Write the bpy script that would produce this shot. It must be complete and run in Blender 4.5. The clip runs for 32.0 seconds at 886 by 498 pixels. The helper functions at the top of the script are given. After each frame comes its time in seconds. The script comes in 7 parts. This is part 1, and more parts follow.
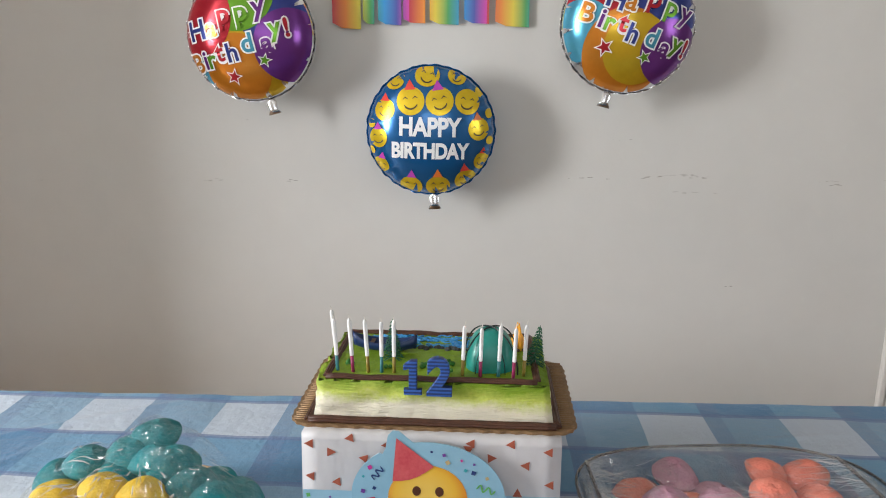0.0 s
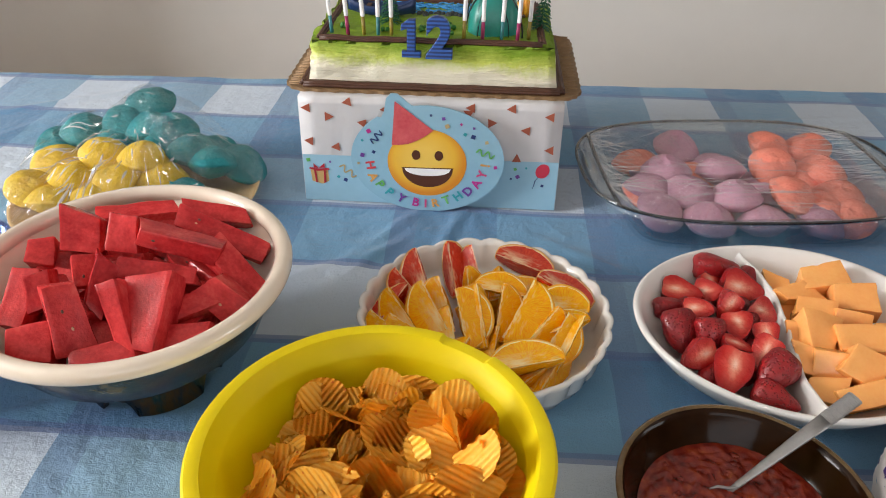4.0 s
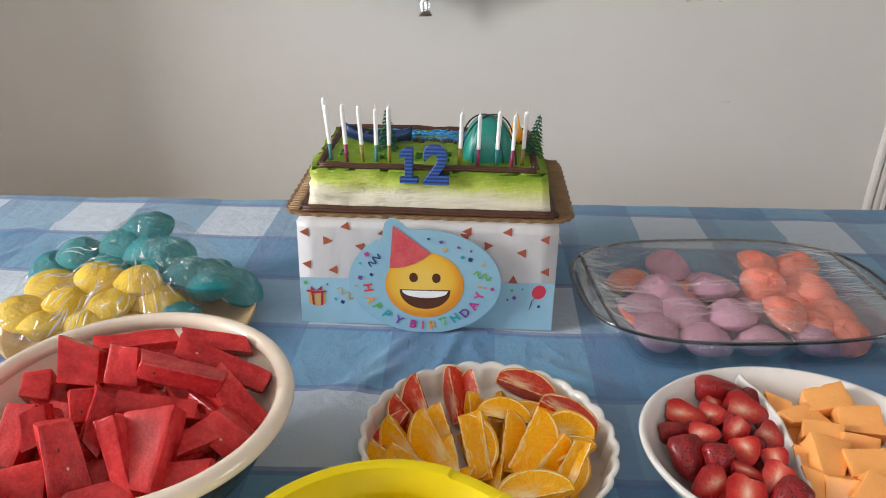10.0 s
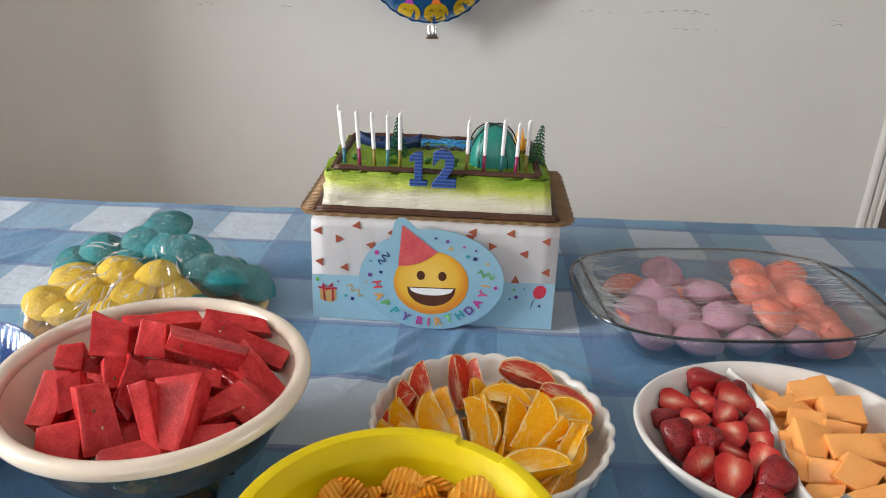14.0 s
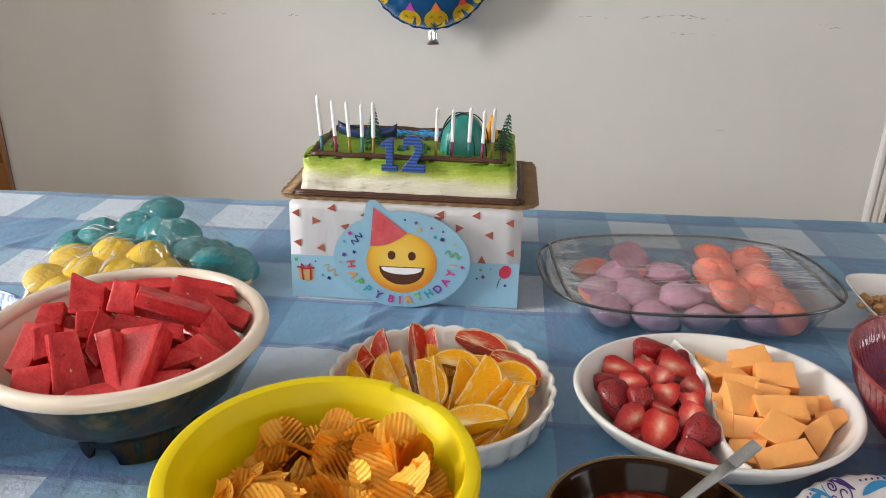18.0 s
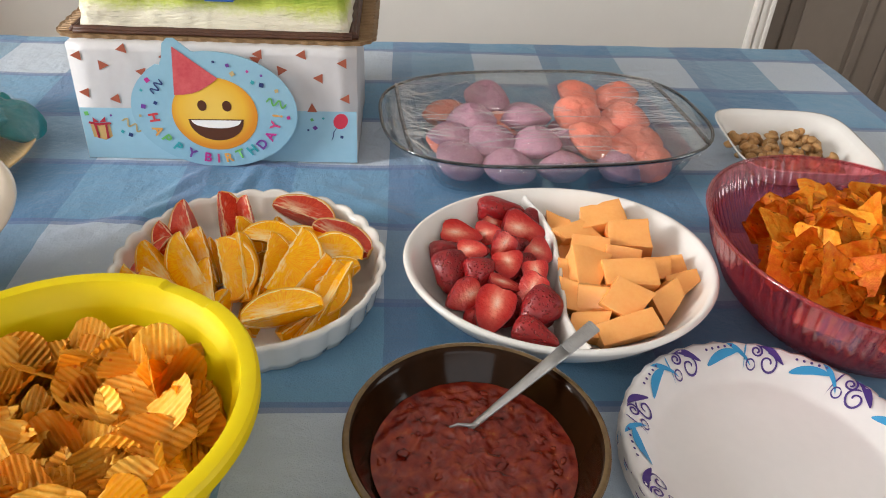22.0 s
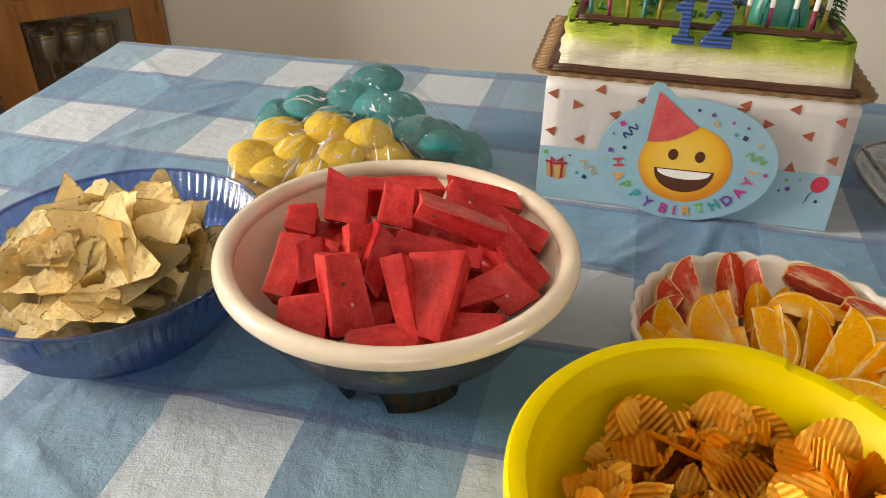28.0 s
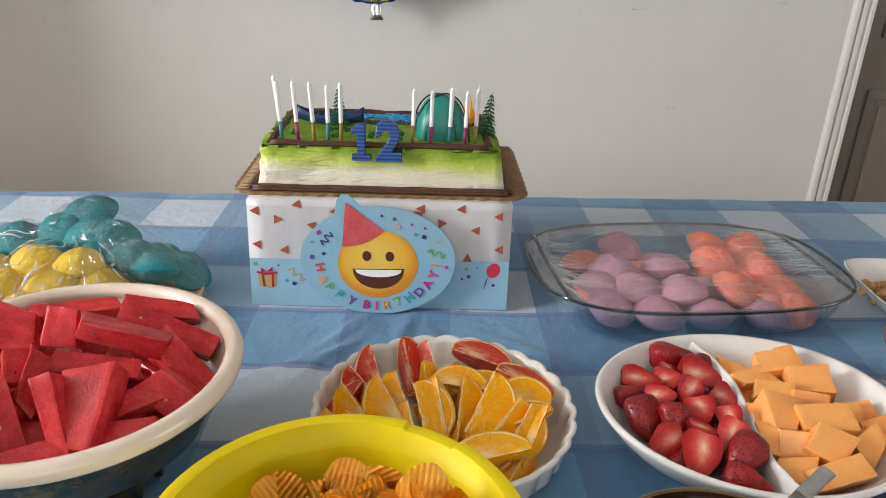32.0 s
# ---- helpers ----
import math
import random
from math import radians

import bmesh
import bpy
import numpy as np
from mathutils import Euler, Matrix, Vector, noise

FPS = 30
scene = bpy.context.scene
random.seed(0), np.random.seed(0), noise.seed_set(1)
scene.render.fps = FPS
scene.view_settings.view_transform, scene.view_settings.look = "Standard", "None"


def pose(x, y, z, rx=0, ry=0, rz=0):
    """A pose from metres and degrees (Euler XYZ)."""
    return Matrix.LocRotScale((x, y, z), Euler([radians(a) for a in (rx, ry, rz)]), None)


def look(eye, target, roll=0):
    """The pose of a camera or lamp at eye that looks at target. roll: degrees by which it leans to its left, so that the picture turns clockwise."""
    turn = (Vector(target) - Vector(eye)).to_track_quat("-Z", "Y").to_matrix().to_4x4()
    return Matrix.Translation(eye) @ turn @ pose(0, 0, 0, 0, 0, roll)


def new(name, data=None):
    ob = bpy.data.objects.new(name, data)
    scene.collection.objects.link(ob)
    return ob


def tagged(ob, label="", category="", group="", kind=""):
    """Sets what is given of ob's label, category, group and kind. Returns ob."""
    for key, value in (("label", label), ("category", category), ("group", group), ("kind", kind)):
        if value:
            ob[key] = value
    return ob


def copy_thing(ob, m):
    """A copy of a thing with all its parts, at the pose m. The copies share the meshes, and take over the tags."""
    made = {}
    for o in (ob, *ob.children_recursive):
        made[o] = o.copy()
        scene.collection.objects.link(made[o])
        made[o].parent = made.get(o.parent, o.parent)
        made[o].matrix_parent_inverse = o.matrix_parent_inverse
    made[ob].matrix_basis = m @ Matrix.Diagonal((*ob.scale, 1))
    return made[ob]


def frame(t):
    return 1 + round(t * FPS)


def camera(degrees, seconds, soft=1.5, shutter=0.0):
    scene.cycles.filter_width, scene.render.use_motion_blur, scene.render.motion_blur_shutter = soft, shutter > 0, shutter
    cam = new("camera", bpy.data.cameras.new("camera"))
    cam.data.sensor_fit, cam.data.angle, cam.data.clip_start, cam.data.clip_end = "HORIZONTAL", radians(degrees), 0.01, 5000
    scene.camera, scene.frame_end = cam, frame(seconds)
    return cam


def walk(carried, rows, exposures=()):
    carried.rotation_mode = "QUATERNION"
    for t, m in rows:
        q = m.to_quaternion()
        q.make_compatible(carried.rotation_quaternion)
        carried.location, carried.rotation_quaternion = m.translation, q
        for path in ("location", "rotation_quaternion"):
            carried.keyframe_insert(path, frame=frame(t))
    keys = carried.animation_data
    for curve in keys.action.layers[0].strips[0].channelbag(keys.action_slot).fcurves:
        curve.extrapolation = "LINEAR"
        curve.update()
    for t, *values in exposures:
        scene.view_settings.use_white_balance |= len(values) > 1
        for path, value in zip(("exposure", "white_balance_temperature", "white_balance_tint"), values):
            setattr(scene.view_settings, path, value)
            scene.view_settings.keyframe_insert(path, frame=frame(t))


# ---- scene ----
cam = camera(61.5, 32.0, soft=1.0)
PATH = [
    (0, (0.018, -0.873, 1.362), (0.012, 1.071, 0.892), 0.4),
    (0.5, (0.027, -0.871, 1.346), (-0.002, 1.028, 0.719), -0.7),
    (1, (0.028, -0.875, 1.34), (-0.014, 0.981, 0.596), -1.1),
    (1.5, (0.026, -0.876, 1.337), (-0.024, 0.943, 0.508), -1.1),
    (2, (0.019, -0.88, 1.318), (-0.021, 0.915, 0.436), -0.7),
    (2.5, (0.019, -0.883, 1.302), (-0.014, 0.878, 0.355), -0.4),
    (3, (0.022, -0.883, 1.29), (0.0, 0.845, 0.284), 0.1),
    (3.5, (0.02, -0.881, 1.283), (0.012, 0.81, 0.215), 0.6),
    (4, (0.025, -0.874, 1.273), (0.015, 0.779, 0.147), 0.7),
    (4.5, (0.03, -0.872, 1.268), (0.029, 0.754, 0.104), 0.8),
    (6.5, (0.046, -0.875, 1.267), (0.077, 0.686, 0.016), -0.3),
    (7, (0.041, -0.874, 1.262), (0.057, 0.717, 0.049), -0.4),
    (7.5, (0.031, -0.868, 1.267), (0.055, 0.794, 0.154), 0.3),
    (8, (0.017, -0.858, 1.276), (0.074, 0.882, 0.291), 1.3),
    (8.5, (0.006, -0.849, 1.29), (0.07, 0.923, 0.364), 1.4),
    (9, (0.005, -0.851, 1.298), (0.067, 0.942, 0.414), 1.5),
    (9.5, (0.006, -0.856, 1.291), (0.055, 0.95, 0.433), 1.3),
    (10, (0.005, -0.867, 1.29), (0.039, 0.931, 0.414), 0.9),
    (10.5, (0.012, -0.872, 1.285), (0.031, 0.91, 0.377), 0.5),
    (11, (0.014, -0.881, 1.279), (0.026, 0.885, 0.34), 0.3),
    (11.5, (0.012, -0.879, 1.273), (0.032, 0.879, 0.32), 0.4),
    (12, (-0.002, -0.883, 1.262), (0.043, 0.873, 0.305), 1.1),
    (12.5, (-0.004, -0.894, 1.268), (0.05, 0.881, 0.348), 1.5),
    (13, (-0.014, -0.9, 1.275), (0.046, 0.918, 0.442), 1.7),
    (13.5, (-0.017, -0.912, 1.275), (0.045, 0.913, 0.461), 1.9),
    (15.5, (0.066, -0.973, 1.279), (-0.014, 0.877, 0.522), 1.7),
    (16, (0.074, -0.976, 1.272), (-0.012, 0.875, 0.519), 1.6),
    (16.5, (0.077, -0.992, 1.27), (-0.011, 0.86, 0.519), 1.2),
    (17, (0.076, -0.999, 1.265), (0.001, 0.854, 0.515), 1.1),
    (17.5, (0.078, -1.0, 1.261), (0.015, 0.851, 0.505), 1.2),
    (18, (0.082, -1.002, 1.255), (0.037, 0.845, 0.488), 1.2),
    (18.5, (0.063, -1.0, 1.261), (0.044, 0.836, 0.47), 1.0),
    (19, (0.021, -0.993, 1.257), (0.03, 0.827, 0.428), 0.8),
    (19.5, (0.002, -0.986, 1.251), (0.049, 0.805, 0.361), 0.6),
    (20, (0.013, -0.973, 1.249), (0.105, 0.779, 0.289), 0.7),
    (20.5, (0.03, -0.949, 1.251), (0.164, 0.764, 0.227), 1.0),
    (21, (0.064, -0.91, 1.24), (0.238, 0.753, 0.143), 1.1),
    (21.5, (0.134, -0.88, 1.231), (0.334, 0.756, 0.098), 2.3),
    (22, (0.172, -0.871, 1.225), (0.39, 0.747, 0.069), 3.3),
    (22.5, (0.208, -0.857, 1.22), (0.433, 0.752, 0.055), 3.7),
    (23, (0.19, -0.854, 1.219), (0.404, 0.753, 0.048), 3.8),
    (23.5, (0.151, -0.846, 1.22), (0.344, 0.762, 0.046), 3.8),
    (24, (0.123, -0.842, 1.218), (0.29, 0.771, 0.048), 3.8),
    (24.5, (0.094, -0.837, 1.216), (0.224, 0.785, 0.052), 3.9),
    (25, (0.062, -0.83, 1.216), (0.156, 0.797, 0.057), 4.0),
    (25.5, (0.013, -0.822, 1.222), (-0.011, 0.813, 0.07), 3.1),
    (26, (-0.03, -0.818, 1.209), (-0.177, 0.833, 0.089), 2.4),
    (26.5, (-0.062, -0.82, 1.21), (-0.303, 0.826, 0.1), 1.8),
    (28.5, (-0.147, -0.822, 1.196), (-0.441, 0.844, 0.128), 0.9),
    (29, (-0.144, -0.817, 1.194), (-0.406, 0.866, 0.146), 0.8),
    (29.5, (-0.142, -0.819, 1.189), (-0.341, 0.886, 0.164), 1.6),
    (30, (-0.139, -0.829, 1.196), (-0.27, 0.917, 0.229), 2.4),
    (30.5, (-0.123, -0.829, 1.203), (-0.186, 0.95, 0.291), 2.2),
    (31, (-0.091, -0.835, 1.205), (-0.069, 0.957, 0.317), 2.2),
    (31.5, (-0.053, -0.846, 1.206), (0.081, 0.95, 0.337), 2.5),
    (32, (0.005, -0.885, 1.23), (0.164, 0.936, 0.42), 2.0),
]
walk(cam, [(t, look(eye, target, roll)) for t, eye, target, roll in PATH], [(0.0, -0.13, 6450, 9), (4.0, -0.06, 6650, 10), (6.5, 0.0, 6750, 10), (11.0, -0.13, 6500, 9), (13.5, -0.13, 6500, 9), (18.0, -0.05, 6600, 9), (22.5, 0.13, 6750, 9), (25.0, 0.04, 6850, 8), (28.5, -0.22, 8200, 10), (32.0, -0.1, 6550, 9)])

# ---- light: daylight from the left window, plus two added fills in unseen windows ----
world = bpy.data.worlds.new("sky")
scene.world = world
world.use_nodes = True
wn = world.node_tree.nodes
sky = wn.new("ShaderNodeTexSky")
sky.sky_type, sky.sun_disc, sky.sun_elevation, sky.sun_rotation = "NISHITA", False, radians(38), radians(250)
world.node_tree.links.new(sky.outputs[0], wn["Background"].inputs[0])
wn["Background"].inputs[1].default_value = 0.1


def window_light(name, m, w, h, watts, colour):
    data = bpy.data.lights.new(name, "AREA")
    data.shape, data.size, data.size_y, data.energy, data.color = "RECTANGLE", w, h, watts, colour
    ob = new(name, data)
    ob.matrix_world = m
    return ob


window_light("window_light_left", pose(-3.23, -0.8, 1.72, 90, 0, -90), 0.8, 1.3, 148, (0.98, 0.985, 1.0))
# Weak lamps behind and at the right, added to lift the shaded sides.
window_light("fill_light_behind", pose(0.3, -3.03, 1.75, 90, 0, 0), 2.0, 1.0, 16, (0.98, 0.985, 1.0))
window_light("fill_light_right", pose(4.23, -1.6, 1.55, 90, 0, 90), 1.6, 1.2, 32, (0.97, 0.985, 1.0))


# ---- materials ----
def mat(name, colour=(0.5, 0.5, 0.5), rough=0.5, metal=0.0, **inputs):
    m = bpy.data.materials.new(name)
    m.use_nodes = True
    b = m.node_tree.nodes["Principled BSDF"]
    b.inputs["Base Color"].default_value = (*colour, 1)
    b.inputs["Roughness"].default_value = rough
    b.inputs["Metallic"].default_value = metal
    for k, v in inputs.items():
        b.inputs[k.replace("_", " ")].default_value = v
    return m


def nd(m, kind, **props):
    n = m.node_tree.nodes.new("ShaderNode" + kind)
    for k, v in props.items():
        if k == "operation":
            n.operation = v
        elif k == "blend_type":
            n.blend_type = v
        elif k == "data_type":
            n.data_type = v
    return n


def ln(m, a, b):
    m.node_tree.links.new(a, b)


def bsdf(m):
    return m.node_tree.nodes["Principled BSDF"]


def val(m, op, a, b=None, c=None):
    n = nd(m, "Math", operation=op)
    for i, v in enumerate((a, b, c)):
        if v is None:
            continue
        if isinstance(v, (int, float)):
            n.inputs[i].default_value = v
        else:
            ln(m, v, n.inputs[i])
    return n.outputs[0]


def mixc(m, fac, a, b, blend="MIX"):
    n = nd(m, "Mix", data_type="RGBA", blend_type=blend)
    for sock, v in ((n.inputs[0], fac), (n.inputs[6], a), (n.inputs[7], b)):
        if isinstance(v, (int, float)):
            sock.default_value = v
        elif isinstance(v, tuple):
            sock.default_value = (*v, 1) if len(v) == 3 else v
        else:
            ln(m, v, sock)
    return n.outputs[2]


def coords(m, scale=1.0, stretch=None):
    tc = nd(m, "TexCoord")
    mp = nd(m, "Mapping")
    ln(m, tc.outputs["Object"], mp.inputs[0])
    mp.inputs["Scale"].default_value = stretch or (scale, scale, scale)
    return mp.outputs[0]


def noisy(m, co, scale, detail=3.0, rough=0.55):
    n = nd(m, "TexNoise")
    ln(m, co, n.inputs["Vector"])
    n.inputs["Scale"].default_value, n.inputs["Detail"].default_value, n.inputs["Roughness"].default_value = scale, detail, rough
    return n.outputs["Fac"]


def ramp(m, fac, stops):
    n = nd(m, "ValToRGB")
    ln(m, fac, n.inputs[0])
    e = n.color_ramp.elements
    while len(e) < len(stops):
        e.new(0.5)
    for el, (p, c) in zip(e, stops):
        el.position, el.color = p, (*c, 1)
    return n.outputs[0]


def bump(m, height, strength=0.3, dist=0.002):
    n = nd(m, "Bump")
    n.inputs["Strength"].default_value, n.inputs["Distance"].default_value = strength, dist
    ln(m, height, n.inputs["Height"])
    ln(m, n.outputs[0], bsdf(m).inputs["Normal"])
    return n


def mottled(name, c1, c2, scale, rough=0.5, bumps=0.0, bscale=None, dist=0.001, random_shift=0.0, **inputs):
    """Two colours mixed by noise at two scales, with a fine relief."""
    m = mat(name, c1, rough, **inputs)
    co = coords(m)
    a, b = noisy(m, co, scale), noisy(m, co, scale * 6.3, 2.0)
    f = val(m, "ADD", val(m, "MULTIPLY", a, 0.65), val(m, "MULTIPLY", b, 0.35))
    col = ramp(m, f, [(0.32, c1), (0.68, c2)])
    if random_shift:
        info = nd(m, "ObjectInfo")
        hs = nd(m, "HueSaturation")
        ln(m, col, hs.inputs["Color"])
        ln(m, val(m, "MULTIPLY_ADD", info.outputs["Random"], random_shift, 1 - random_shift / 2), hs.inputs["Value"])
        col = hs.outputs[0]
    ln(m, col, bsdf(m).inputs["Base Color"])
    if bumps:
        bump(m, noisy(m, co, bscale or scale * 3, 4.0), bumps, dist)
    return m


def see_through(m, amount):
    """Lets part of the light pass diffusely, as thin plastic or a crisp does."""
    b = bsdf(m)
    tr, mx = nd(m, "BsdfTranslucent"), nd(m, "MixShader")
    if b.inputs["Base Color"].links:
        ln(m, b.inputs["Base Color"].links[0].from_socket, tr.inputs[0])
    else:
        tr.inputs[0].default_value = b.inputs["Base Color"].default_value
    mx.inputs[0].default_value = amount
    ln(m, b.outputs[0], mx.inputs[1])
    ln(m, tr.outputs[0], mx.inputs[2])
    ln(m, mx.outputs[0], m.node_tree.nodes["Material Output"].inputs[0])


M_wall = mottled("wall_paint", (0.66, 0.65, 0.62), (0.70, 0.69, 0.66), 1.7, 0.7, 0.25, 60, 0.0015)
# Darker than the seen wall, so that unseen walls bounce less light.
M_dim = mottled("dimmed_wall_paint", (0.34, 0.31, 0.28), (0.38, 0.35, 0.315), 1.7, 0.75, 0.25, 60, 0.0015)
M_white = mottled("white_paint", (0.76, 0.74, 0.70), (0.8, 0.78, 0.74), 3.0, 0.35)
M_floor = mottled("floor_wood", (0.22, 0.13, 0.07), (0.3, 0.18, 0.1), 8, 0.4)
M_door = mottled("door_paint", (0.17, 0.14, 0.115), (0.2, 0.168, 0.138), 4.0, 0.45)


def cloth_material():
    """Buffalo check: pale and blue bands both ways, with darker woven lines where they meet."""
    m = mat("checked_cloth", (0.5, 0.6, 0.8), 0.85)
    co = coords(m)
    sep = nd(m, "SeparateXYZ")
    ln(m, co, sep.inputs[0])
    x, y = sep.outputs[0], sep.outputs[1]
    wob = noisy(m, co, 5.0, 2.0)
    u = val(m, "ADD", val(m, "MULTIPLY_ADD", y, -0.06, x), val(m, "MULTIPLY_ADD", wob, 0.008, -0.004))
    v = val(m, "ADD", val(m, "MULTIPLY_ADD", x, 0.05, y), val(m, "MULTIPLY_ADD", wob, -0.008, 0.004))
    uu = val(m, "FRACT", val(m, "DIVIDE", val(m, "ADD", u, 0.925 + 0.2545 * 20), 0.2545))
    vv = val(m, "FRACT", val(m, "DIVIDE", val(m, "ADD", v, 0.010 + 0.277 * 10), 0.277))
    pale_u = val(m, "LESS_THAN", uu, 0.464)
    pale_v = val(m, "LESS_THAN", vv, 0.5)
    c = mixc(m, pale_u, mixc(m, pale_v, (0.088, 0.23, 0.41), (0.215, 0.365, 0.51)), mixc(m, pale_v, (0.14, 0.32, 0.50), (0.51, 0.59, 0.68)))
    band = val(m, "MULTIPLY", val(m, "GREATER_THAN", uu, 0.464), val(m, "LESS_THAN", uu, 0.59))
    c = mixc(m, val(m, "MULTIPLY", band, 0.33), c, (0.13, 0.19, 0.36))
    lv = val(m, "ABSOLUTE", val(m, "SUBTRACT", val(m, "FRACT", val(m, "ADD", val(m, "MULTIPLY", vv, 2.0), 0.5)), 0.5))
    line = val(m, "LESS_THAN", lv, 0.045)
    c = mixc(m, val(m, "MULTIPLY", line, 0.72), c, (0.11, 0.17, 0.35))
    weave = noisy(m, coords(m, stretch=(900, 900, 900)), 1.0, 1.0)
    c = mixc(m, val(m, "MULTIPLY_ADD", noisy(m, co, 9.0, 4.0), 0.16, -0.02), c, mixc(m, 0.5, c, (0.5, 0.58, 0.7)))
    c = mixc(m, val(m, "MULTIPLY", weave, 0.25), c, (0.75, 0.8, 0.85), "MULTIPLY")
    c = mixc(m, val(m, "MULTIPLY", noisy(m, coords(m, stretch=(330, 190, 300)), 1.0, 3.0, 0.7), 0.16), c, (0.72, 0.76, 0.82), "MULTIPLY")
    ln(m, c, bsdf(m).inputs["Base Color"])
    h = val(m, "ADD", val(m, "MULTIPLY", weave, 0.12), val(m, "ADD", noisy(m, co, 26.0, 5.0, 0.65), val(m, "MULTIPLY", val(m, "ABSOLUTE", val(m, "SUBTRACT", noisy(m, co, 9.0, 3.0), 0.5)), -2.0)))
    bump(m, h, 0.9, 0.006)
    bsdf(m).inputs["Sheen Weight"].default_value = 0.25
    bsdf(m).inputs["Sheen Roughness"].default_value = 0.4
    return m


M_cloth = cloth_material()


# ---- mesh helpers ----
def part(name, bm, material, parent=None, label="", smooth=True, m=None):
    me = bpy.data.meshes.new(name)
    bm.to_mesh(me)
    bm.free()
    ob = new(name, me)
    if material:
        me.materials.append(material)
    if smooth:
        for p in me.polygons:
            p.use_smooth = True
    if parent:
        ob.parent = parent
    if m is not None:
        ob.matrix_basis = m
    if label:
        ob["label"] = label
    return ob


def thing(name, m, label, category, group="", kind=""):
    e = new(name)
    e.empty_display_size = 0.05
    e.matrix_basis = m
    return tagged(e, label, category, group, kind)


def box_bm(sx, sy, sz, bevel=0.0, seg=2, at=(0, 0, 0)):
    """A box of these full sizes whose base centre is at the given point."""
    bm = bmesh.new()
    bmesh.ops.create_cube(bm, size=1)
    bmesh.ops.scale(bm, vec=(sx, sy, sz), verts=bm.verts)
    bmesh.ops.translate(bm, vec=(at[0], at[1], at[2] + sz / 2), verts=bm.verts)
    if bevel:
        bmesh.ops.bevel(bm, geom=bm.edges[:], offset=bevel, segments=seg, affect="EDGES", profile=0.5)
    return bm


def lathe(profile, seg=64, shape=None):
    """Turns a profile of (radius, height) about z. shape(angle, r, z) may bend each point."""
    bm = bmesh.new()
    rings = []
    for r, z in profile:
        ring = []
        for i in range(seg):
            a = 2 * math.pi * i / seg
            p = shape(a, r, z) if shape else (r * math.cos(a), r * math.sin(a), z)
            ring.append(bm.verts.new(p))
        rings.append(ring)
    for a, b in zip(rings, rings[1:]):
        for i in range(seg):
            bm.faces.new((a[i], a[(i + 1) % seg], b[(i + 1) % seg], b[i]))
    bmesh.ops.remove_doubles(bm, verts=bm.verts, dist=1e-6)
    bmesh.ops.recalc_face_normals(bm, faces=bm.faces)
    return bm


def tube_bm(points, radius, seg=8, closed=False):
    """A tube along points; radius is a number or one for each point."""
    bm = bmesh.new()
    pts = [Vector(p) for p in points]
    rings = []
    n = len(pts)
    for i, p in enumerate(pts):
        d = (pts[(i + 1) % n] - pts[i - 1]) if closed else (pts[min(i + 1, n - 1)] - pts[max(i - 1, 0)])
        d.normalize()
        up = Vector((0, 0, 1)) if abs(d.z) < 0.9 else Vector((0, 1, 0))
        s = d.cross(up).normalized()
        t = s.cross(d)
        r = radius[i] if isinstance(radius, (list, tuple)) else radius
        rings.append([bm.verts.new(p + r * (math.cos(2 * math.pi * k / seg) * s + math.sin(2 * math.pi * k / seg) * t)) for k in range(seg)])
    pairs = list(zip(rings, rings[1:])) + ([(rings[-1], rings[0])] if closed else [])
    for a, b in pairs:
        for k in range(seg):
            bm.faces.new((a[k], a[(k + 1) % seg], b[(k + 1) % seg], b[k]))
    if not closed:
        bm.faces.new(rings[0])
        bm.faces.new(rings[-1])
    bmesh.ops.recalc_face_normals(bm, faces=bm.faces)
    return bm


def slab(outline, z0, z1, bevel=0.0):
    """A flat piece of the given outline in x and y, from z0 to z1."""
    bm = bmesh.new()
    a = [bm.verts.new((x, y, z0)) for x, y in outline]
    b = [bm.verts.new((x, y, z1)) for x, y in outline]
    bm.faces.new(a)
    top = bm.faces.new(b)
    n = len(a)
    for i in range(n):
        bm.faces.new((a[i], a[(i + 1) % n], b[(i + 1) % n], b[i]))
    bmesh.ops.recalc_face_normals(bm, faces=bm.faces)
    if bevel:
        bmesh.ops.bevel(bm, geom=list(top.edges), offset=bevel, segments=2, affect="EDGES", profile=0.5)
    return bm


def merge(bms):
    """Several bmeshes as one."""
    out = bmesh.new()
    for b in bms:
        me = bpy.data.meshes.new("tmp")
        b.to_mesh(me)
        b.free()
        out.from_mesh(me)
        bpy.data.meshes.remove(me)
    return out


def structure(name, bm, material, label="", smooth=False):
    ob = part(name, bm, material, smooth=smooth)
    return tagged(ob, label, name.split("_")[0], kind="structure")


# ---- the room ----
XL, XR, YB, YF, ZC, TH = -3.2, 4.2, -3.0, 1.324, 2.45, 0.12
structure("floor", box_bm(XR - XL + 0.3, YF - YB + 0.5, 0.1, at=((XL + XR) / 2, (YB + YF) / 2, -0.1)), M_floor, "brown wooden floor of the dining room")
structure("ceiling", box_bm(XR - XL + 0.3, YF - YB + 0.5, 0.1, at=((XL + XR) / 2, (YB + YF) / 2, ZC)), M_white, "plain white ceiling")


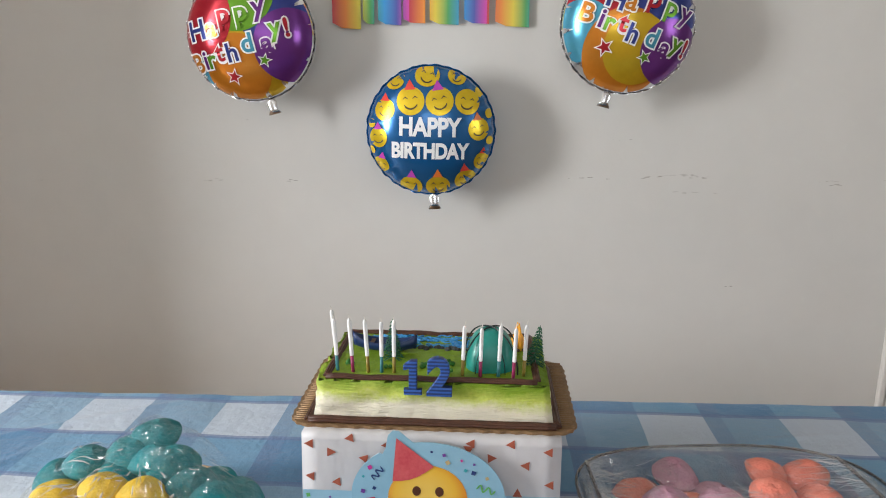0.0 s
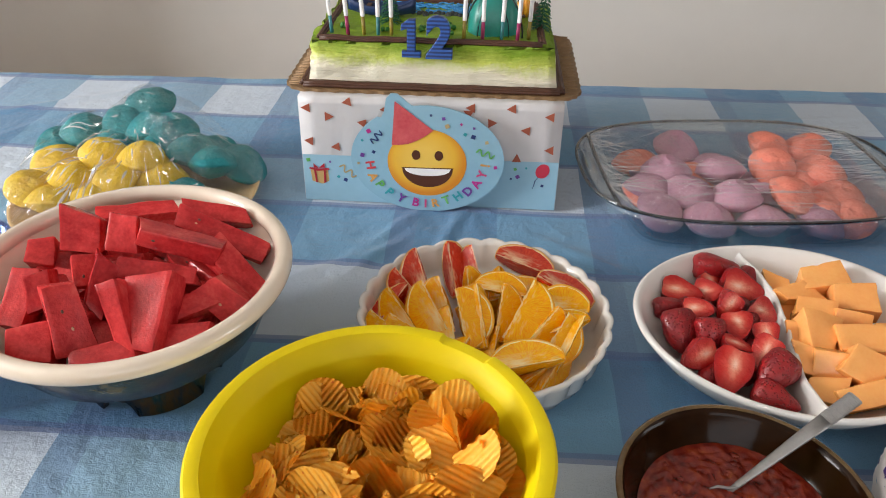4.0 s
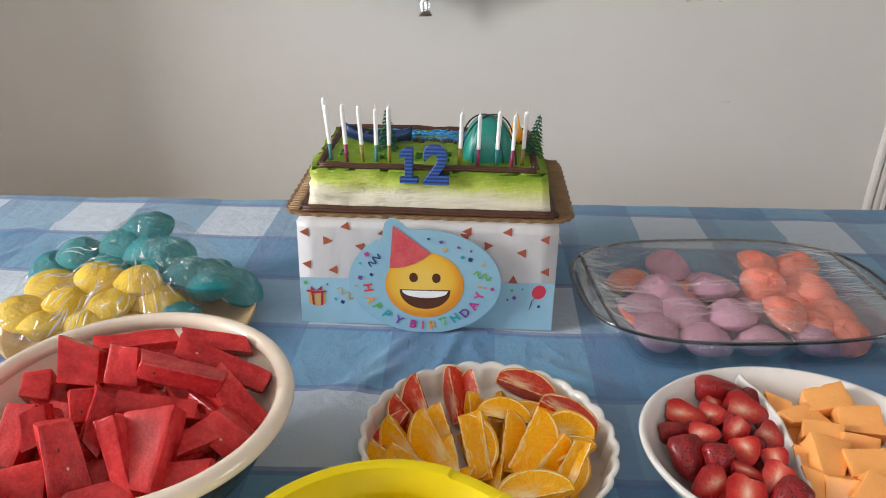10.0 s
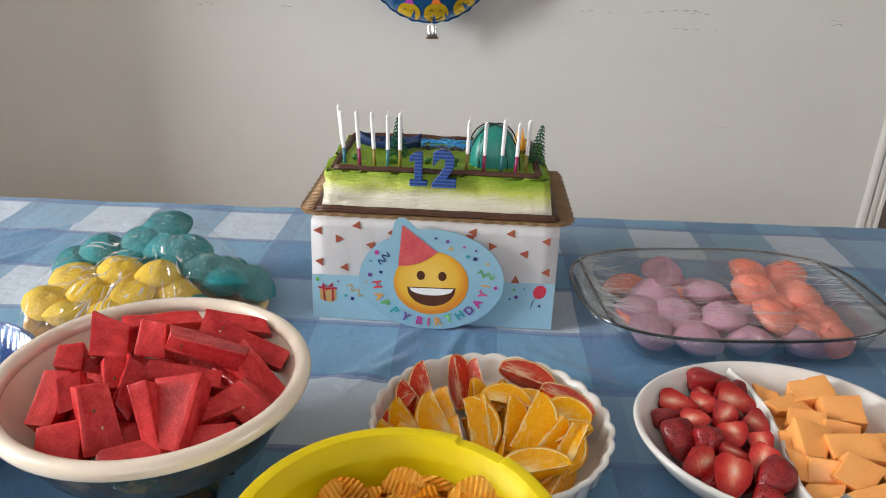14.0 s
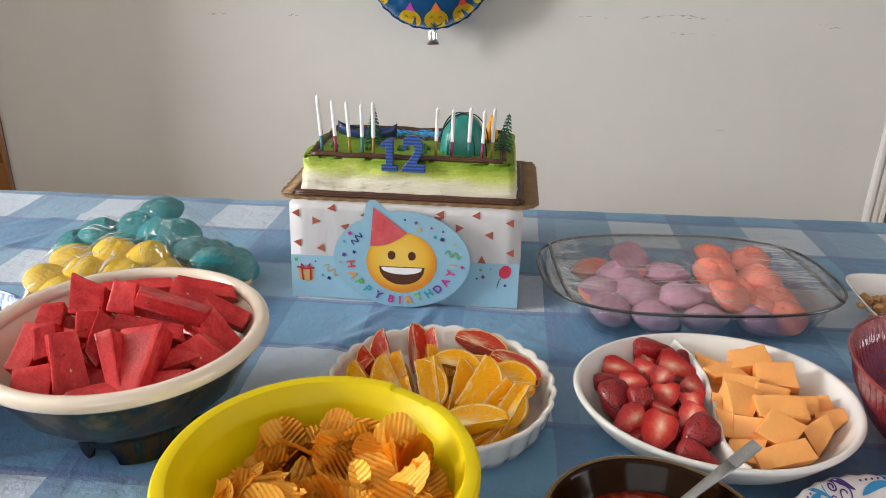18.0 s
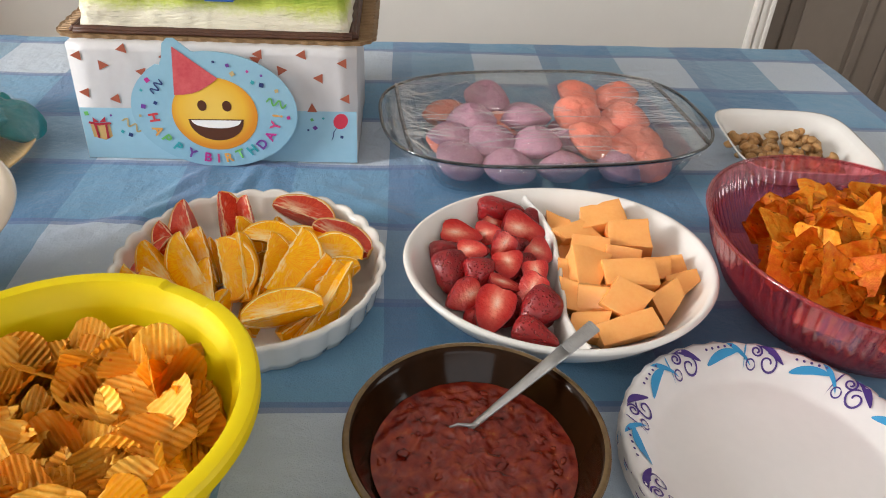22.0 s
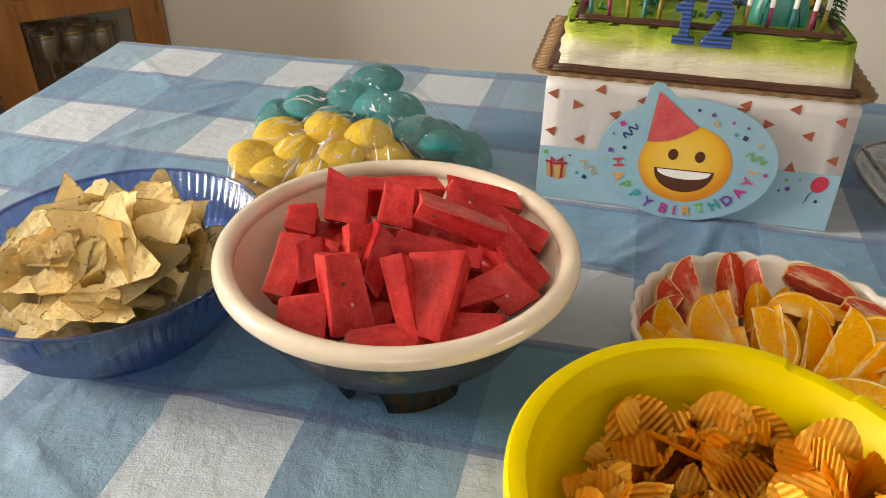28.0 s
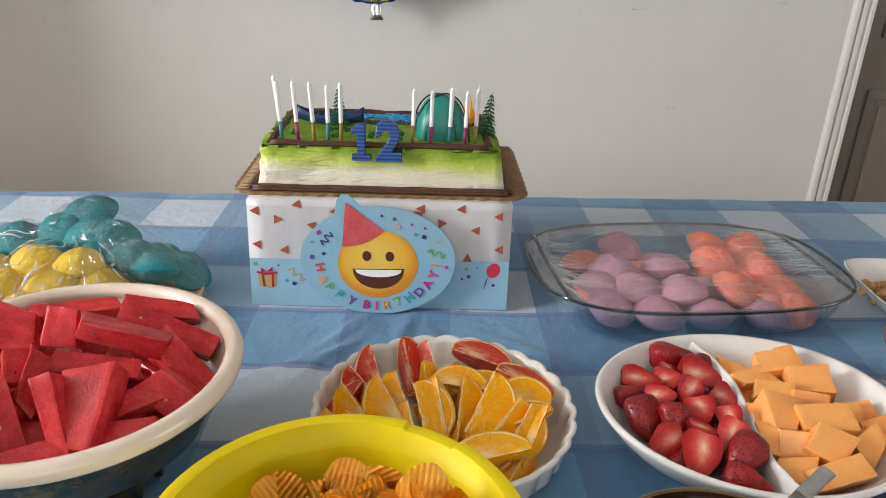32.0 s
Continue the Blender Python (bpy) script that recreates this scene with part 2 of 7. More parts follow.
def wall_with_hole(name, length, height, holes, m, label, paint):
    """A wall of this length along x, with holes (x0, x1, z0, z1) cut right through."""
    xs = sorted({0.0, length, *(h[0] for h in holes), *(h[1] for h in holes)})
    bms = []
    for a, b in zip(xs, xs[1:]):
        zs = sorted((h[2], h[3]) for h in holes if h[0] < b - 1e-6 and h[1] > a + 1e-6)
        low = 0.0
        for z0, z1 in zs:
            if z0 > low:
                bms.append(box_bm(b - a, TH, z0 - low, at=((a + b) / 2, TH / 2, low)))
            low = z1
        if low < height:
            bms.append(box_bm(b - a, TH, height - low, at=((a + b) / 2, TH / 2, low)))
    ob = structure(name, merge(bms), paint, label)
    ob.matrix_basis = m
    return ob


wall_with_hole("wall_north", XR - XL, ZC, [(1.453 - XL, 2.265 - XL, 0.0, 2.05)], pose(XL, YF, 0), "off-white painted wall with small scuffs and balloons on it", M_wall)
wall_with_hole("wall_west", YF - YB, ZC, [(-YB - 1.2, -YB - 0.4, 1.07, 2.37)], pose(XL, YB, 0, 0, 0, 90), "unseen side wall with a window, darkened to cut bounced light", M_dim)
# The south and east windows are unseen, added to hold the fill lamps.
wall_with_hole("wall_south", XR - XL, ZC, [(-0.7 - XL, 1.3 - XL, 1.25, 2.25)], pose(XL, YB - TH, 0), "unseen back wall with an added window, darkened to cut bounce", M_dim)
wall_with_hole("wall_east", YF - YB, ZC, [(-YB - 2.4, -YB - 0.8, 0.95, 2.15)], pose(XR + TH, YB, 0, 0, 0, 90), "unseen side wall with a window, darkened to cut bounced light", M_dim)

# Out of view; added to block window light from the north wall's left end.
structure("wall_return", box_bm(1.44, 0.1, ZC, at=(-2.48, 0.42, 0)), M_wall, "unseen added wall stub that shades the left of the wall")
# door casing and door
casing = structure("door_trim", merge([
    box_bm(0.066, 0.012, 2.08, 0.003, 2, at=(1.42, YF - 0.006, 0)),
    box_bm(0.018, 0.010, 2.08, 0.004, 2, at=(1.396, YF - 0.017, 0)),
    box_bm(0.014, 0.008, 2.08, 0.003, 2, at=(1.444, YF - 0.016, 0)),
    box_bm(0.016, 0.006, 2.08, 0.0025, 2, at=(1.420, YF - 0.0145, 0)),
    box_bm(0.01, 0.1, 2.06, 0.0, 2, at=(1.45, YF + 0.05, 0))]), M_white, "white moulded door casing beside the door")
door = thing("door_1", pose(1.865, YF + 0.06, 0.0), "closed grey-brown panelled door in a white casing", "door", kind="structure")
part("door_leaf", box_bm(0.8, 0.04, 2.04, 0.002), M_door, door, smooth=False)
for px in (-0.19, 0.19):
    for z0, z1 in ((0.12, 0.78), (0.94, 1.6), (1.72, 1.93)):
        w, h = 0.29, z1 - z0
        part("door_panel", merge([
            box_bm(w, 0.008, 0.03, 0.003, at=(px, -0.024, z0)), box_bm(w, 0.008, 0.03, 0.003, at=(px, -0.024, z1 - 0.03)),
            box_bm(0.03, 0.008, h, 0.003, at=(px - w / 2 + 0.015, -0.0235, z0)), box_bm(0.03, 0.008, h, 0.003, at=(px + w / 2 - 0.015, -0.0235, z0)),
            box_bm(w - 0.1, 0.008, h - 0.1, 0.003, at=(px, -0.0235, z0 + 0.05))]), M_door, door, smooth=False)

# ---- table and cloth ----
TZ = 0.75


def half_width(y):
    return 0.995 + 0.02 * min(1, max(0, (y - 0.1) / 0.43))


M_wood = mottled("table_wood", (0.2, 0.11, 0.05), (0.3, 0.17, 0.08), 14, 0.4)
table = thing("dining_table", pose(0, 0, 0), "long wooden dining table under a checked cloth", "table")
part("tabletop", box_bm(1.95, 0.98, 0.03, 0.006, at=(0.01, -0.09, TZ - 0.038)), M_wood, table, smooth=False)
for lx in (-0.92, 0.94):
    for ly in (-0.5, 0.34):
        part("leg", box_bm(0.07, 0.07, TZ - 0.038, 0.006, at=(lx, ly, 0)), M_wood, table, smooth=False)


def cloth_height(x, y):
    h = 0.0022 * noise.noise(Vector((x * 7, y * 7, 0.3))) + 0.0012 * noise.noise(Vector((x * 19, y * 15, 4.0)))
    for cx, cy, ang, amp, ln_ in ((0.02, -0.09, 1.25, 0.005, 0.09), (-0.05, -0.07, 1.0, 0.004, 0.07), (-0.62, 0.33, 0.5, 0.004, 0.2), (-0.45, -0.42, 0.35, 0.005, 0.15), (-0.85, 0.3, 2.4, 0.003, 0.15), (0.1, -0.17, 0.2, 0.003, 0.1), (-0.06, -0.12, 0.9, 0.005, 0.05), (0.08, -0.11, 1.9, 0.004, 0.06), (-0.12, -0.15, 0.5, 0.004, 0.06), (0.2, -0.12, 2.5, 0.004, 0.07), (-0.72, 0.12, 1.0, 0.004, 0.12), (-0.5, -0.5, 2.6, 0.004, 0.1), (-0.3, -0.52, 0.3, 0.004, 0.12), (0.6, 0.3, 0.2, 0.003, 0.15), (-0.7, -0.1, 1.9, 0.003, 0.12)):
        dx, dy = x - cx, y - cy
        a, b = dx * math.cos(ang) + dy * math.sin(ang), -dx * math.sin(ang) + dy * math.cos(ang)
        h += amp * math.exp(-(b / 0.009) ** 2 - (a / ln_) ** 2)
    return h


def cloth_bm():
    bm = bmesh.new()
    nx, ny = 380, 220
    y0, y1 = -0.60, 0.442
    grid = []
    drop = [0.0, 0.004, 0.012, 0.03, 0.08, 0.16, 0.25]
    out_ = [0.0, 0.006, 0.009, 0.011, 0.014, 0.018, 0.02]
    for j in range(-6, ny + 7):
        row = []
        jj = min(max(j, 0), ny)
        v = jj / ny
        y = y0 + (y1 - y0) * v
        ey = out_[-j] * -1 if j < 0 else (out_[j - ny] if j > ny else 0)
        dy = drop[-j] if j < 0 else (drop[j - ny] if j > ny else 0)
        w = half_width(y)
        for i in range(-6, nx + 7):
            ii = min(max(i, 0), nx)
            x = 0.01 - w + 2 * w * ii / nx
            yy = y - 0.022 * x * v
            ex = out_[-i] * -1 if i < 0 else (out_[i - nx] if i > nx else 0)
            dx = drop[-i] if i < 0 else (drop[i - nx] if i > nx else 0)
            d = max(dx, dy)
            fold = 0.012 * math.sin((x + y) * 24) * min(1, d / 0.15)
            z = TZ - d + (cloth_height(x, y) if d == 0 else 0)
            row.append(bm.verts.new((x + ex + (fold if dx > 0 else 0), yy + ey + (fold if dy > 0 and dx == 0 else 0), z)))
        grid.append(row)
    for a, b in zip(grid, grid[1:]):
        for i in range(len(a) - 1):
            bm.faces.new((a[i], a[i + 1], b[i + 1], b[i]))
    return bm


cloth = part("tablecloth", cloth_bm(), M_cloth)
tagged(cloth, "blue and white buffalo-checked cotton tablecloth with creases", "tablecloth")
sol = cloth.modifiers.new("thick", "SOLIDIFY")
sol.thickness, sol.offset = 0.0012, -1

# ---- place of the gift box ----
BOX = pose(0, 0, TZ + 0.001, 0, 0, -3.4)


# ---- text and flat prints ----
def text_bm(body, size, bold=0.0, extrude=0.0, bevel=0.0, spacing=1.0):
    """A word in the built-in font as a mesh, centred on its own middle."""
    cu = bpy.data.curves.new("word", "FONT")
    cu.body, cu.size, cu.offset, cu.extrude, cu.bevel_depth, cu.space_character = body, size, bold, extrude, bevel, spacing
    cu.align_x = "CENTER"
    cu.resolution_u = 4
    ob = new("word", cu)
    dg = bpy.context.evaluated_depsgraph_get()
    me = bpy.data.meshes.new_from_object(ob.evaluated_get(dg))
    bm = bmesh.new()
    bm.from_mesh(me)
    bpy.data.objects.remove(ob)
    bpy.data.curves.remove(cu)
    bpy.data.meshes.remove(me)
    xs, ys = [v.co.x for v in bm.verts], [v.co.y for v in bm.verts]
    bmesh.ops.translate(bm, verts=bm.verts, vec=(-(min(xs) + max(xs)) / 2, -(min(ys) + max(ys)) / 2, 0))
    return bm


def spin(bm, deg, at=(0, 0), sx=1.0, sy=1.0):
    bmesh.ops.transform(bm, verts=bm.verts, matrix=Matrix.Translation((at[0], at[1], 0)) @ Matrix.Rotation(radians(deg), 4, "Z") @ Matrix.Diagonal((sx, sy, 1, 1)))
    return bm


def flat(outline):
    bm = bmesh.new()
    bm.faces.new([bm.verts.new((x, y, 0)) for x, y in outline])
    bmesh.ops.triangulate(bm, faces=bm.faces)
    return bm


def ellipse(cx, cy, rx, ry, n=32, a0=0.0, a1=360.0):
    full = abs(a1 - a0) >= 360
    k = n if full else n - 1
    return [(cx + rx * math.cos(radians(a0 + (a1 - a0) * i / k)), cy + ry * math.sin(radians(a0 + (a1 - a0) * i / k))) for i in range(n)]


def stroke(points, w):
    """A flat ribbon of width w along points; tapered a little at its ends."""
    bm = bmesh.new()
    pts = [Vector((*p, 0)) for p in points]
    pairs = []
    for i, p in enumerate(pts):
        d = pts[min(i + 1, len(pts) - 1)] - pts[max(i - 1, 0)]
        nrm = Vector((-d.y, d.x, 0)).normalized() * (w / 2)
        if i in (0, len(pts) - 1):
            nrm *= 0.4
        pairs.append((bm.verts.new(p + nrm), bm.verts.new(p - nrm)))
    for a, b in zip(pairs, pairs[1:]):
        bm.faces.new((a[0], a[1], b[1], b[0]))
    return bm


def squiggle(cx, cy, length, amp, turns, deg, w, n=28):
    pts = []
    for i in range(n):
        s = i / (n - 1) - 0.5
        x, y = s * length, amp * math.sin(s * turns * 2 * math.pi)
        c, k = math.cos(radians(deg)), math.sin(radians(deg))
        pts.append((cx + c * x - k * y, cy + k * x + c * y))
    return stroke(pts, w)


def star_outline(cx, cy, r, deg=0.0):
    return [(cx + (r if i % 2 == 0 else r * 0.42) * math.sin(radians(36 * i + deg)), cy + (r if i % 2 == 0 else r * 0.42) * math.cos(radians(36 * i + deg))) for i in range(10)]


def finer(bm, size):
    """Cuts long edges so that a flat print can follow a curved skin."""
    bmesh.ops.triangulate(bm, faces=bm.faces)
    for _ in range(4):
        long_ = [e for e in bm.edges if e.calc_length() > size]
        if not long_:
            break
        bmesh.ops.subdivide_edges(bm, edges=long_, cuts=1)
        bmesh.ops.triangulate(bm, faces=bm.faces)
    return bm


INK = {}


def ink(name, c, rough=0.4):
    if name not in INK:
        INK[name] = mottled("ink_" + name, tuple(v * 0.94 for v in c), tuple(min(1, v * 1.06) for v in c), 60, rough)
    return INK[name]


# ---- balloons on the wall ----
M_foil = mat("silver_foil", (0.75, 0.75, 0.76), 0.18, 1.0)
bump(M_foil, noisy(M_foil, coords(M_foil), 90, 3), 0.4, 0.002)


def foil(name, stops=None, colour=None):
    m = mat(name, colour or (0.5, 0.5, 0.5), 0.22)
    b = bsdf(m)
    b.inputs["Metallic"].default_value = 0.35
    b.inputs["Coat Weight"].default_value = 0.6
    b.inputs["Coat Roughness"].default_value = 0.12
    co = coords(m)
    if stops:
        tc = nd(m, "VectorMath")
        tc.operation = "LENGTH"
        ln(m, co, tc.inputs[0])
        ln(m, ramp(m, noisy(m, co, 7.0, 1.0), stops), b.inputs["Base Color"])
    bump(m, noisy(m, coords(m, stretch=(60, 60, 60)), 1.0, 2.0), 0.12, 0.002)
    return m


def cushion(r, R, depth):
    return depth * max(0.0, 1 - (r / R) ** 2.3) ** 0.6


def balloon_body(R, depth, seed):
    prof = []
    for i in range(25):
        r = R * 0.975 * math.sin(math.pi / 2 * i / 24)
        prof.append((max(r, 1e-4), cushion(r, R * 0.975, depth)))
    prof.append((R, 0.0))
    prof += [(max(R * 0.975 * math.sin(math.pi / 2 * i / 12), 1e-4), -0.7 * cushion(R * 0.975 * math.sin(math.pi / 2 * i / 12), R * 0.975, depth)) for i in range(12, -1, -1)]

    def bend(a, r, z):
        k = max(0.0, (r / R - 0.72) / 0.28)
        wob = math.sin(a * 34 + seed) + 0.6 * math.sin(a * 21 + 2 * seed)
        rr = r * (1 + 0.005 * k * wob)
        return (rr * math.cos(a), rr * math.sin(a), z + 0.0036 * k * wob * (1 if z >= 0 else -1))
    return lathe(prof, 144, bend)


class Skin:
    """Lays flat prints on the front of a balloon."""

    def __init__(self, thing_, R, depth):
        self.t, self.R, self.d, self.n = thing_, R, depth, 0

    def lay(self, name, bm, material, lift=0.0012, label=""):
        finer(bm, 0.011)
        for v in bm.verts:
            r = math.hypot(v.co.x, v.co.y)
            lim = self.R * 0.968
            if r > lim:
                v.co.x, v.co.y = v.co.x * lim / r, v.co.y * lim / r
                r = lim
            v.co.z = cushion(r, self.R * 0.975, self.d) + lift + 0.002 * (r / self.R) ** 4
        return part(name, bm, material, self.t, label)


def knot(thing_, R, deg):
    tail = lathe([(0.004, 0), (0.013, 0.012), (0.01, 0.03), (0.017, 0.045), (0.0155, 0.045), (0.009, 0.03)], 20, lambda a, r, z: (r * math.cos(a) * (1 + 0.2 * math.sin(3 * a)), r * math.sin(a) * 0.5, z))
    m = Matrix.Rotation(radians(deg), 4, "Z") @ Matrix.Translation((0, -R + 0.004, 0.0)) @ Matrix.Rotation(radians(90), 4, "X")
    return part("tail", tail, M_foil, thing_, "crumpled silver filling tail", m=m)


BY = YF - 0.105
blue_foil = foil("blue_foil", colour=(0.012, 0.13, 0.36))
yel = ink("smile_yellow", (0.86, 0.62, 0.03), 0.25)
dark = ink("dark_line", (0.05, 0.035, 0.02))
hats = [ink("hat_red", (0.7, 0.07, 0.05), 0.25), ink("hat_purple", (0.45, 0.06, 0.42), 0.25), ink("hat_orange", (0.75, 0.2, 0.04), 0.25)]
white_ink = ink("white_ink", (0.85, 0.85, 0.85), 0.3)

bal = thing("foil_balloon", pose(-0.024, BY, 1.195, 90, 0, 0), "round blue foil balloon printed with yellow smiling faces", "balloon")
R0, D0 = 0.18, 0.085
part("skin", balloon_body(R0, D0, 1.0), blue_foil, bal)
sk = Skin(bal, R0, D0)
FACES = [(-.05, .81, .17), (-.52, .74, .14), (.38, .80, .13), (-.29, .45, .19), (.13, .45, .19), (.53, .44, .175), (-.67, .32, .15), (-.77, -.08, .14), (.70, .05, .155), (.76, -.42, .13), (-.29, -.80, .16), (.11, -.80, .17), (.52, -.70, .16), (-.74, -.50, .13), (.86, .27, .07), (-.87, .12, .06), (.87, -.12, .06), (-.88, -.28, .06), (.72, .58, .08)]
for i, (fx, fy, fr) in enumerate(FACES):
    x, y, r = fx * R0 * 1.03, fy * R0 * 1.03, fr * R0 * 1.1
    squash = 1 - 0.5 * max(0, math.hypot(fx, fy) - 0.55)
    face = sk.lay("smile_face", spin(flat(ellipse(0, 0, r, r * squash, 24)), math.degrees(math.atan2(fy, fx)) - 90, (x, y)), yel, 0.0012)
    if fr > 0.1:
        tilt = (i * 37) % 30 - 15
        for s in (-1, 1):
            sk.lay("eye", spin(stroke([(s * 0.35 * r - 0.18 * r, 0.15 * r), (s * 0.35 * r, 0.3 * r), (s * 0.35 * r + 0.18 * r, 0.15 * r)], 0.1 * r), tilt, (x, y)), dark, 0.0018).parent = face
        sk.lay("mouth", spin(stroke([(0.5 * r * math.cos(a), 0.5 * r * math.sin(a) - 0.05 * r) for a in np.linspace(math.pi * 1.12, math.pi * 1.88, 9)], 0.11 * r), tilt, (x, y)), dark, 0.0018).parent = face
        if i in (3, 4, 6, 7, 8, 9, 10, 11, 12, 13):
            sk.lay("party_hat", spin(flat([(-0.42 * r, 0.78 * r), (0.42 * r, 0.78 * r), (0.0, 1.5 * r)]), tilt * 0.6, (x, y)), hats[i % 3], 0.0016).parent = face
b1 = text_bm("HAPPY", 0.062, 0.0022, spacing=0.98)
sk.lay("lettering", spin(b1, -1, (0.0, 0.016), 0.9, 1.1), white_ink, 0.0022, "white printed word")
b2 = text_bm("BIRTHDAY", 0.05, 0.0022, spacing=0.96)
sk.lay("lettering", spin(b2, -1, (0.0, -0.048), 0.9, 1.15), white_ink, 0.0022, "white printed word")
knot(bal, R0, 3)
for m_ink in (yel, blue_foil):
    bsdf(m_ink).inputs["Metallic"].default_value = 0.5

RAIN = {k: ink("bright_" + k, tuple(v * 0.8 for v in c), 0.2) for k, c in dict(red=(0.62, 0.03, 0.05), orange=(0.85, 0.3, 0.03), yellow=(0.85, 0.55, 0.03), green=(0.2, 0.5, 0.04), lightblue=(0.12, 0.5, 0.72), blue=(0.06, 0.09, 0.4), purple=(0.22, 0.05, 0.34), pink=(0.7, 0.08, 0.35), white=(0.82, 0.82, 0.85)).items()}


for m_ink in RAIN.values():
    bsdf(m_ink).inputs["Metallic"].default_value = 0.5


def party_balloon(x, z, R, turn_, letters, label, stars, patches, tail_deg):
    b = thing("foil_balloon", pose(x, BY, z, 90, 0, 0), label, "balloon", "multicoloured balloons on the wall")
    D = 0.085
    part("skin", balloon_body(R, D, x * 9), M_foil, b, "silver foil skin with a crimped edge")
    s = Skin(b, R, D)
    for i, (px, py, pr, col) in enumerate(patches):
        pts = []
        for vx, vy in ellipse(px * R, py * R, pr * R, pr * R * 1.05, 40):
            rr = math.hypot(vx, vy)
            k = min(1.0, 0.96 * R / max(rr, 1e-6))
            pts.append((vx * k, vy * k))
        s.lay("printed_balloon", flat(pts), RAIN[col], 0.0008 + 0.0005 * i)
    for px, py, r, col in stars:
        st = s.lay("star", flat(star_outline(px, py, r * 1.35, turn_)), white_ink, 0.005)
        s.lay("star_centre", flat(star_outline(px, py, r, turn_)), RAIN[col], 0.0058).parent = st
    for ch, px, py, size, col in letters:
        lt = s.lay("letter", spin(text_bm(ch, size, 0.0055), turn_, (px, py)), white_ink, 0.0062)
        s.lay("letter_face", spin(text_bm(ch, size, 0.0014), turn_, (px, py)), RAIN[col], 0.0072).parent = lt
    knot(b, R, tail_deg)
    return b


def letters_at(word, cols, xs, ys, size):
    return [(c, x, y - 0.02, size * 0.9, k) for c, k, x, y in zip(word, cols, xs, ys)]


K = 0.00053
LA = letters_at("Happy", ["blue", "orange", "red", "green", "purple"], [(v - 435) * K for v in (195, 275, 345, 432, 515)], [(210 - v) * K for v in (155, 155, 105, 92, 62)], 0.08)
LB = letters_at("Birthday!", ["orange", "purple", "green", "red", "blue", "lightblue", "purple", "green", "red"], [(v - 435) * K for v in (183, 232, 270, 312, 375, 452, 550, 592, 642)], [(210 - v) * K for v in (315, 300, 305, 265, 258, 212, 220, 160, 135)], 0.075)
PATCH_L = [(0.05, -0.4, 0.6, "yellow"), (0.45, 0.5, 0.62, "blue"), (-0.62, -0.62, 0.4, "lightblue"), (-0.12, -0.5, 0.5, "orange"), (-0.1, 0.62, 0.55, "green"), (-0.72, 0.25, 0.55, "red"), (0.66, -0.15, 0.52, "purple")]
party_balloon(-0.511, 1.446, 0.175, 12, LA + LB, "round foil birthday balloon in red, orange and purple", [(-0.033, -0.108, 0.018, "red"), (0.052, -0.065, 0.015, "green"), (-0.165 * 0.9, 0.0, 0.011, "red")], PATCH_L, 15)
RA = letters_at("Happy", ["blue", "orange", "red", "green", "purple"], [(v - 453) * K for v in (360, 430, 540, 625, 705)], [(156 - v) * K for v in (2, 25, 30, 70, 95)], 0.08)
RB = letters_at("Birthday!", ["orange", "purple", "green", "red", "blue", "lightblue", "purple", "green", "red"], [(v - 453) * K for v in (225, 292, 328, 395, 443, 540, 608, 668, 722)], [(156 - v) * K for v in (65, 95, 125, 120, 165, 185, 245, 238, 238)], 0.075)
PATCH_R = [(-0.6, 0.35, 0.5, "red"), (0.5, 0.45, 0.62, "blue"), (-0.7, -0.1, 0.42, "lightblue"), (-0.1, -0.4, 0.6, "orange"), (0.05, -0.35, 0.48, "yellow"), (0.55, -0.4, 0.45, "purple")]
party_balloon(0.504, 1.48, 0.183, -20, RA + RB, "round foil birthday balloon in light blue, orange and purple", [(-0.075, -0.06, 0.02, "red"), (0.03, -0.085, 0.016, "green")], PATCH_R, -14)


# ---- rainbow bars of the hanging banner ----
def rainbow(name, shift):
    m = mat(name, (0.5, 0.5, 0.5), 0.3)
    sep = nd(m, "SeparateXYZ")
    ln(m, coords(m), sep.inputs[0])
    f = val(m, "FRACT", val(m, "MULTIPLY_ADD", sep.outputs[0], 4.6, shift))
    ln(m, ramp(m, f, [(0.0, (0.5, 0.02, 0.05)), (0.18, (0.8, 0.25, 0.03)), (0.34, (0.75, 0.6, 0.05)), (0.5, (0.06, 0.35, 0.09)), (0.68, (0.03, 0.3, 0.65)), (0.84, (0.06, 0.08, 0.38)), (1.0, (0.65, 0.05, 0.4))]), bsdf(m).inputs["Base Color"])
    return m


banner = thing("party_banner", pose(-0.012, YF - 0.012, 1.53, 90, 0, 0), "hanging birthday banner of rainbow-coloured cardboard bars", "banner")
M_rainbow = rainbow("rainbow_card", 1.35)
string_ = part("string", tube_bm([(x, 0.075 - 0.02 * (1 - (x / 0.36) ** 2), 0.0) for x in np.linspace(-0.36, 0.36, 19)], 0.0012, 6), white_ink, banner)
for i, (cx, w, low) in enumerate(((-0.252, 0.08, -0.058), (-0.19, 0.032, -0.045), (-0.131, 0.066, -0.047), (-0.062, 0.062, -0.042), (0.022, 0.082, -0.045), (0.113, 0.07, -0.042), (0.213, 0.095, -0.05))):
    top = 0.06
    o = [(cx - w / 2, top), (cx - w / 2, low * 0.75), (cx - w / 6, low), (cx + w / 2, low * 1.05), (cx + w / 2, top)]
    bar = slab(o, 0.0, 0.002)
    part("bar", bar, M_rainbow, banner, smooth=False)


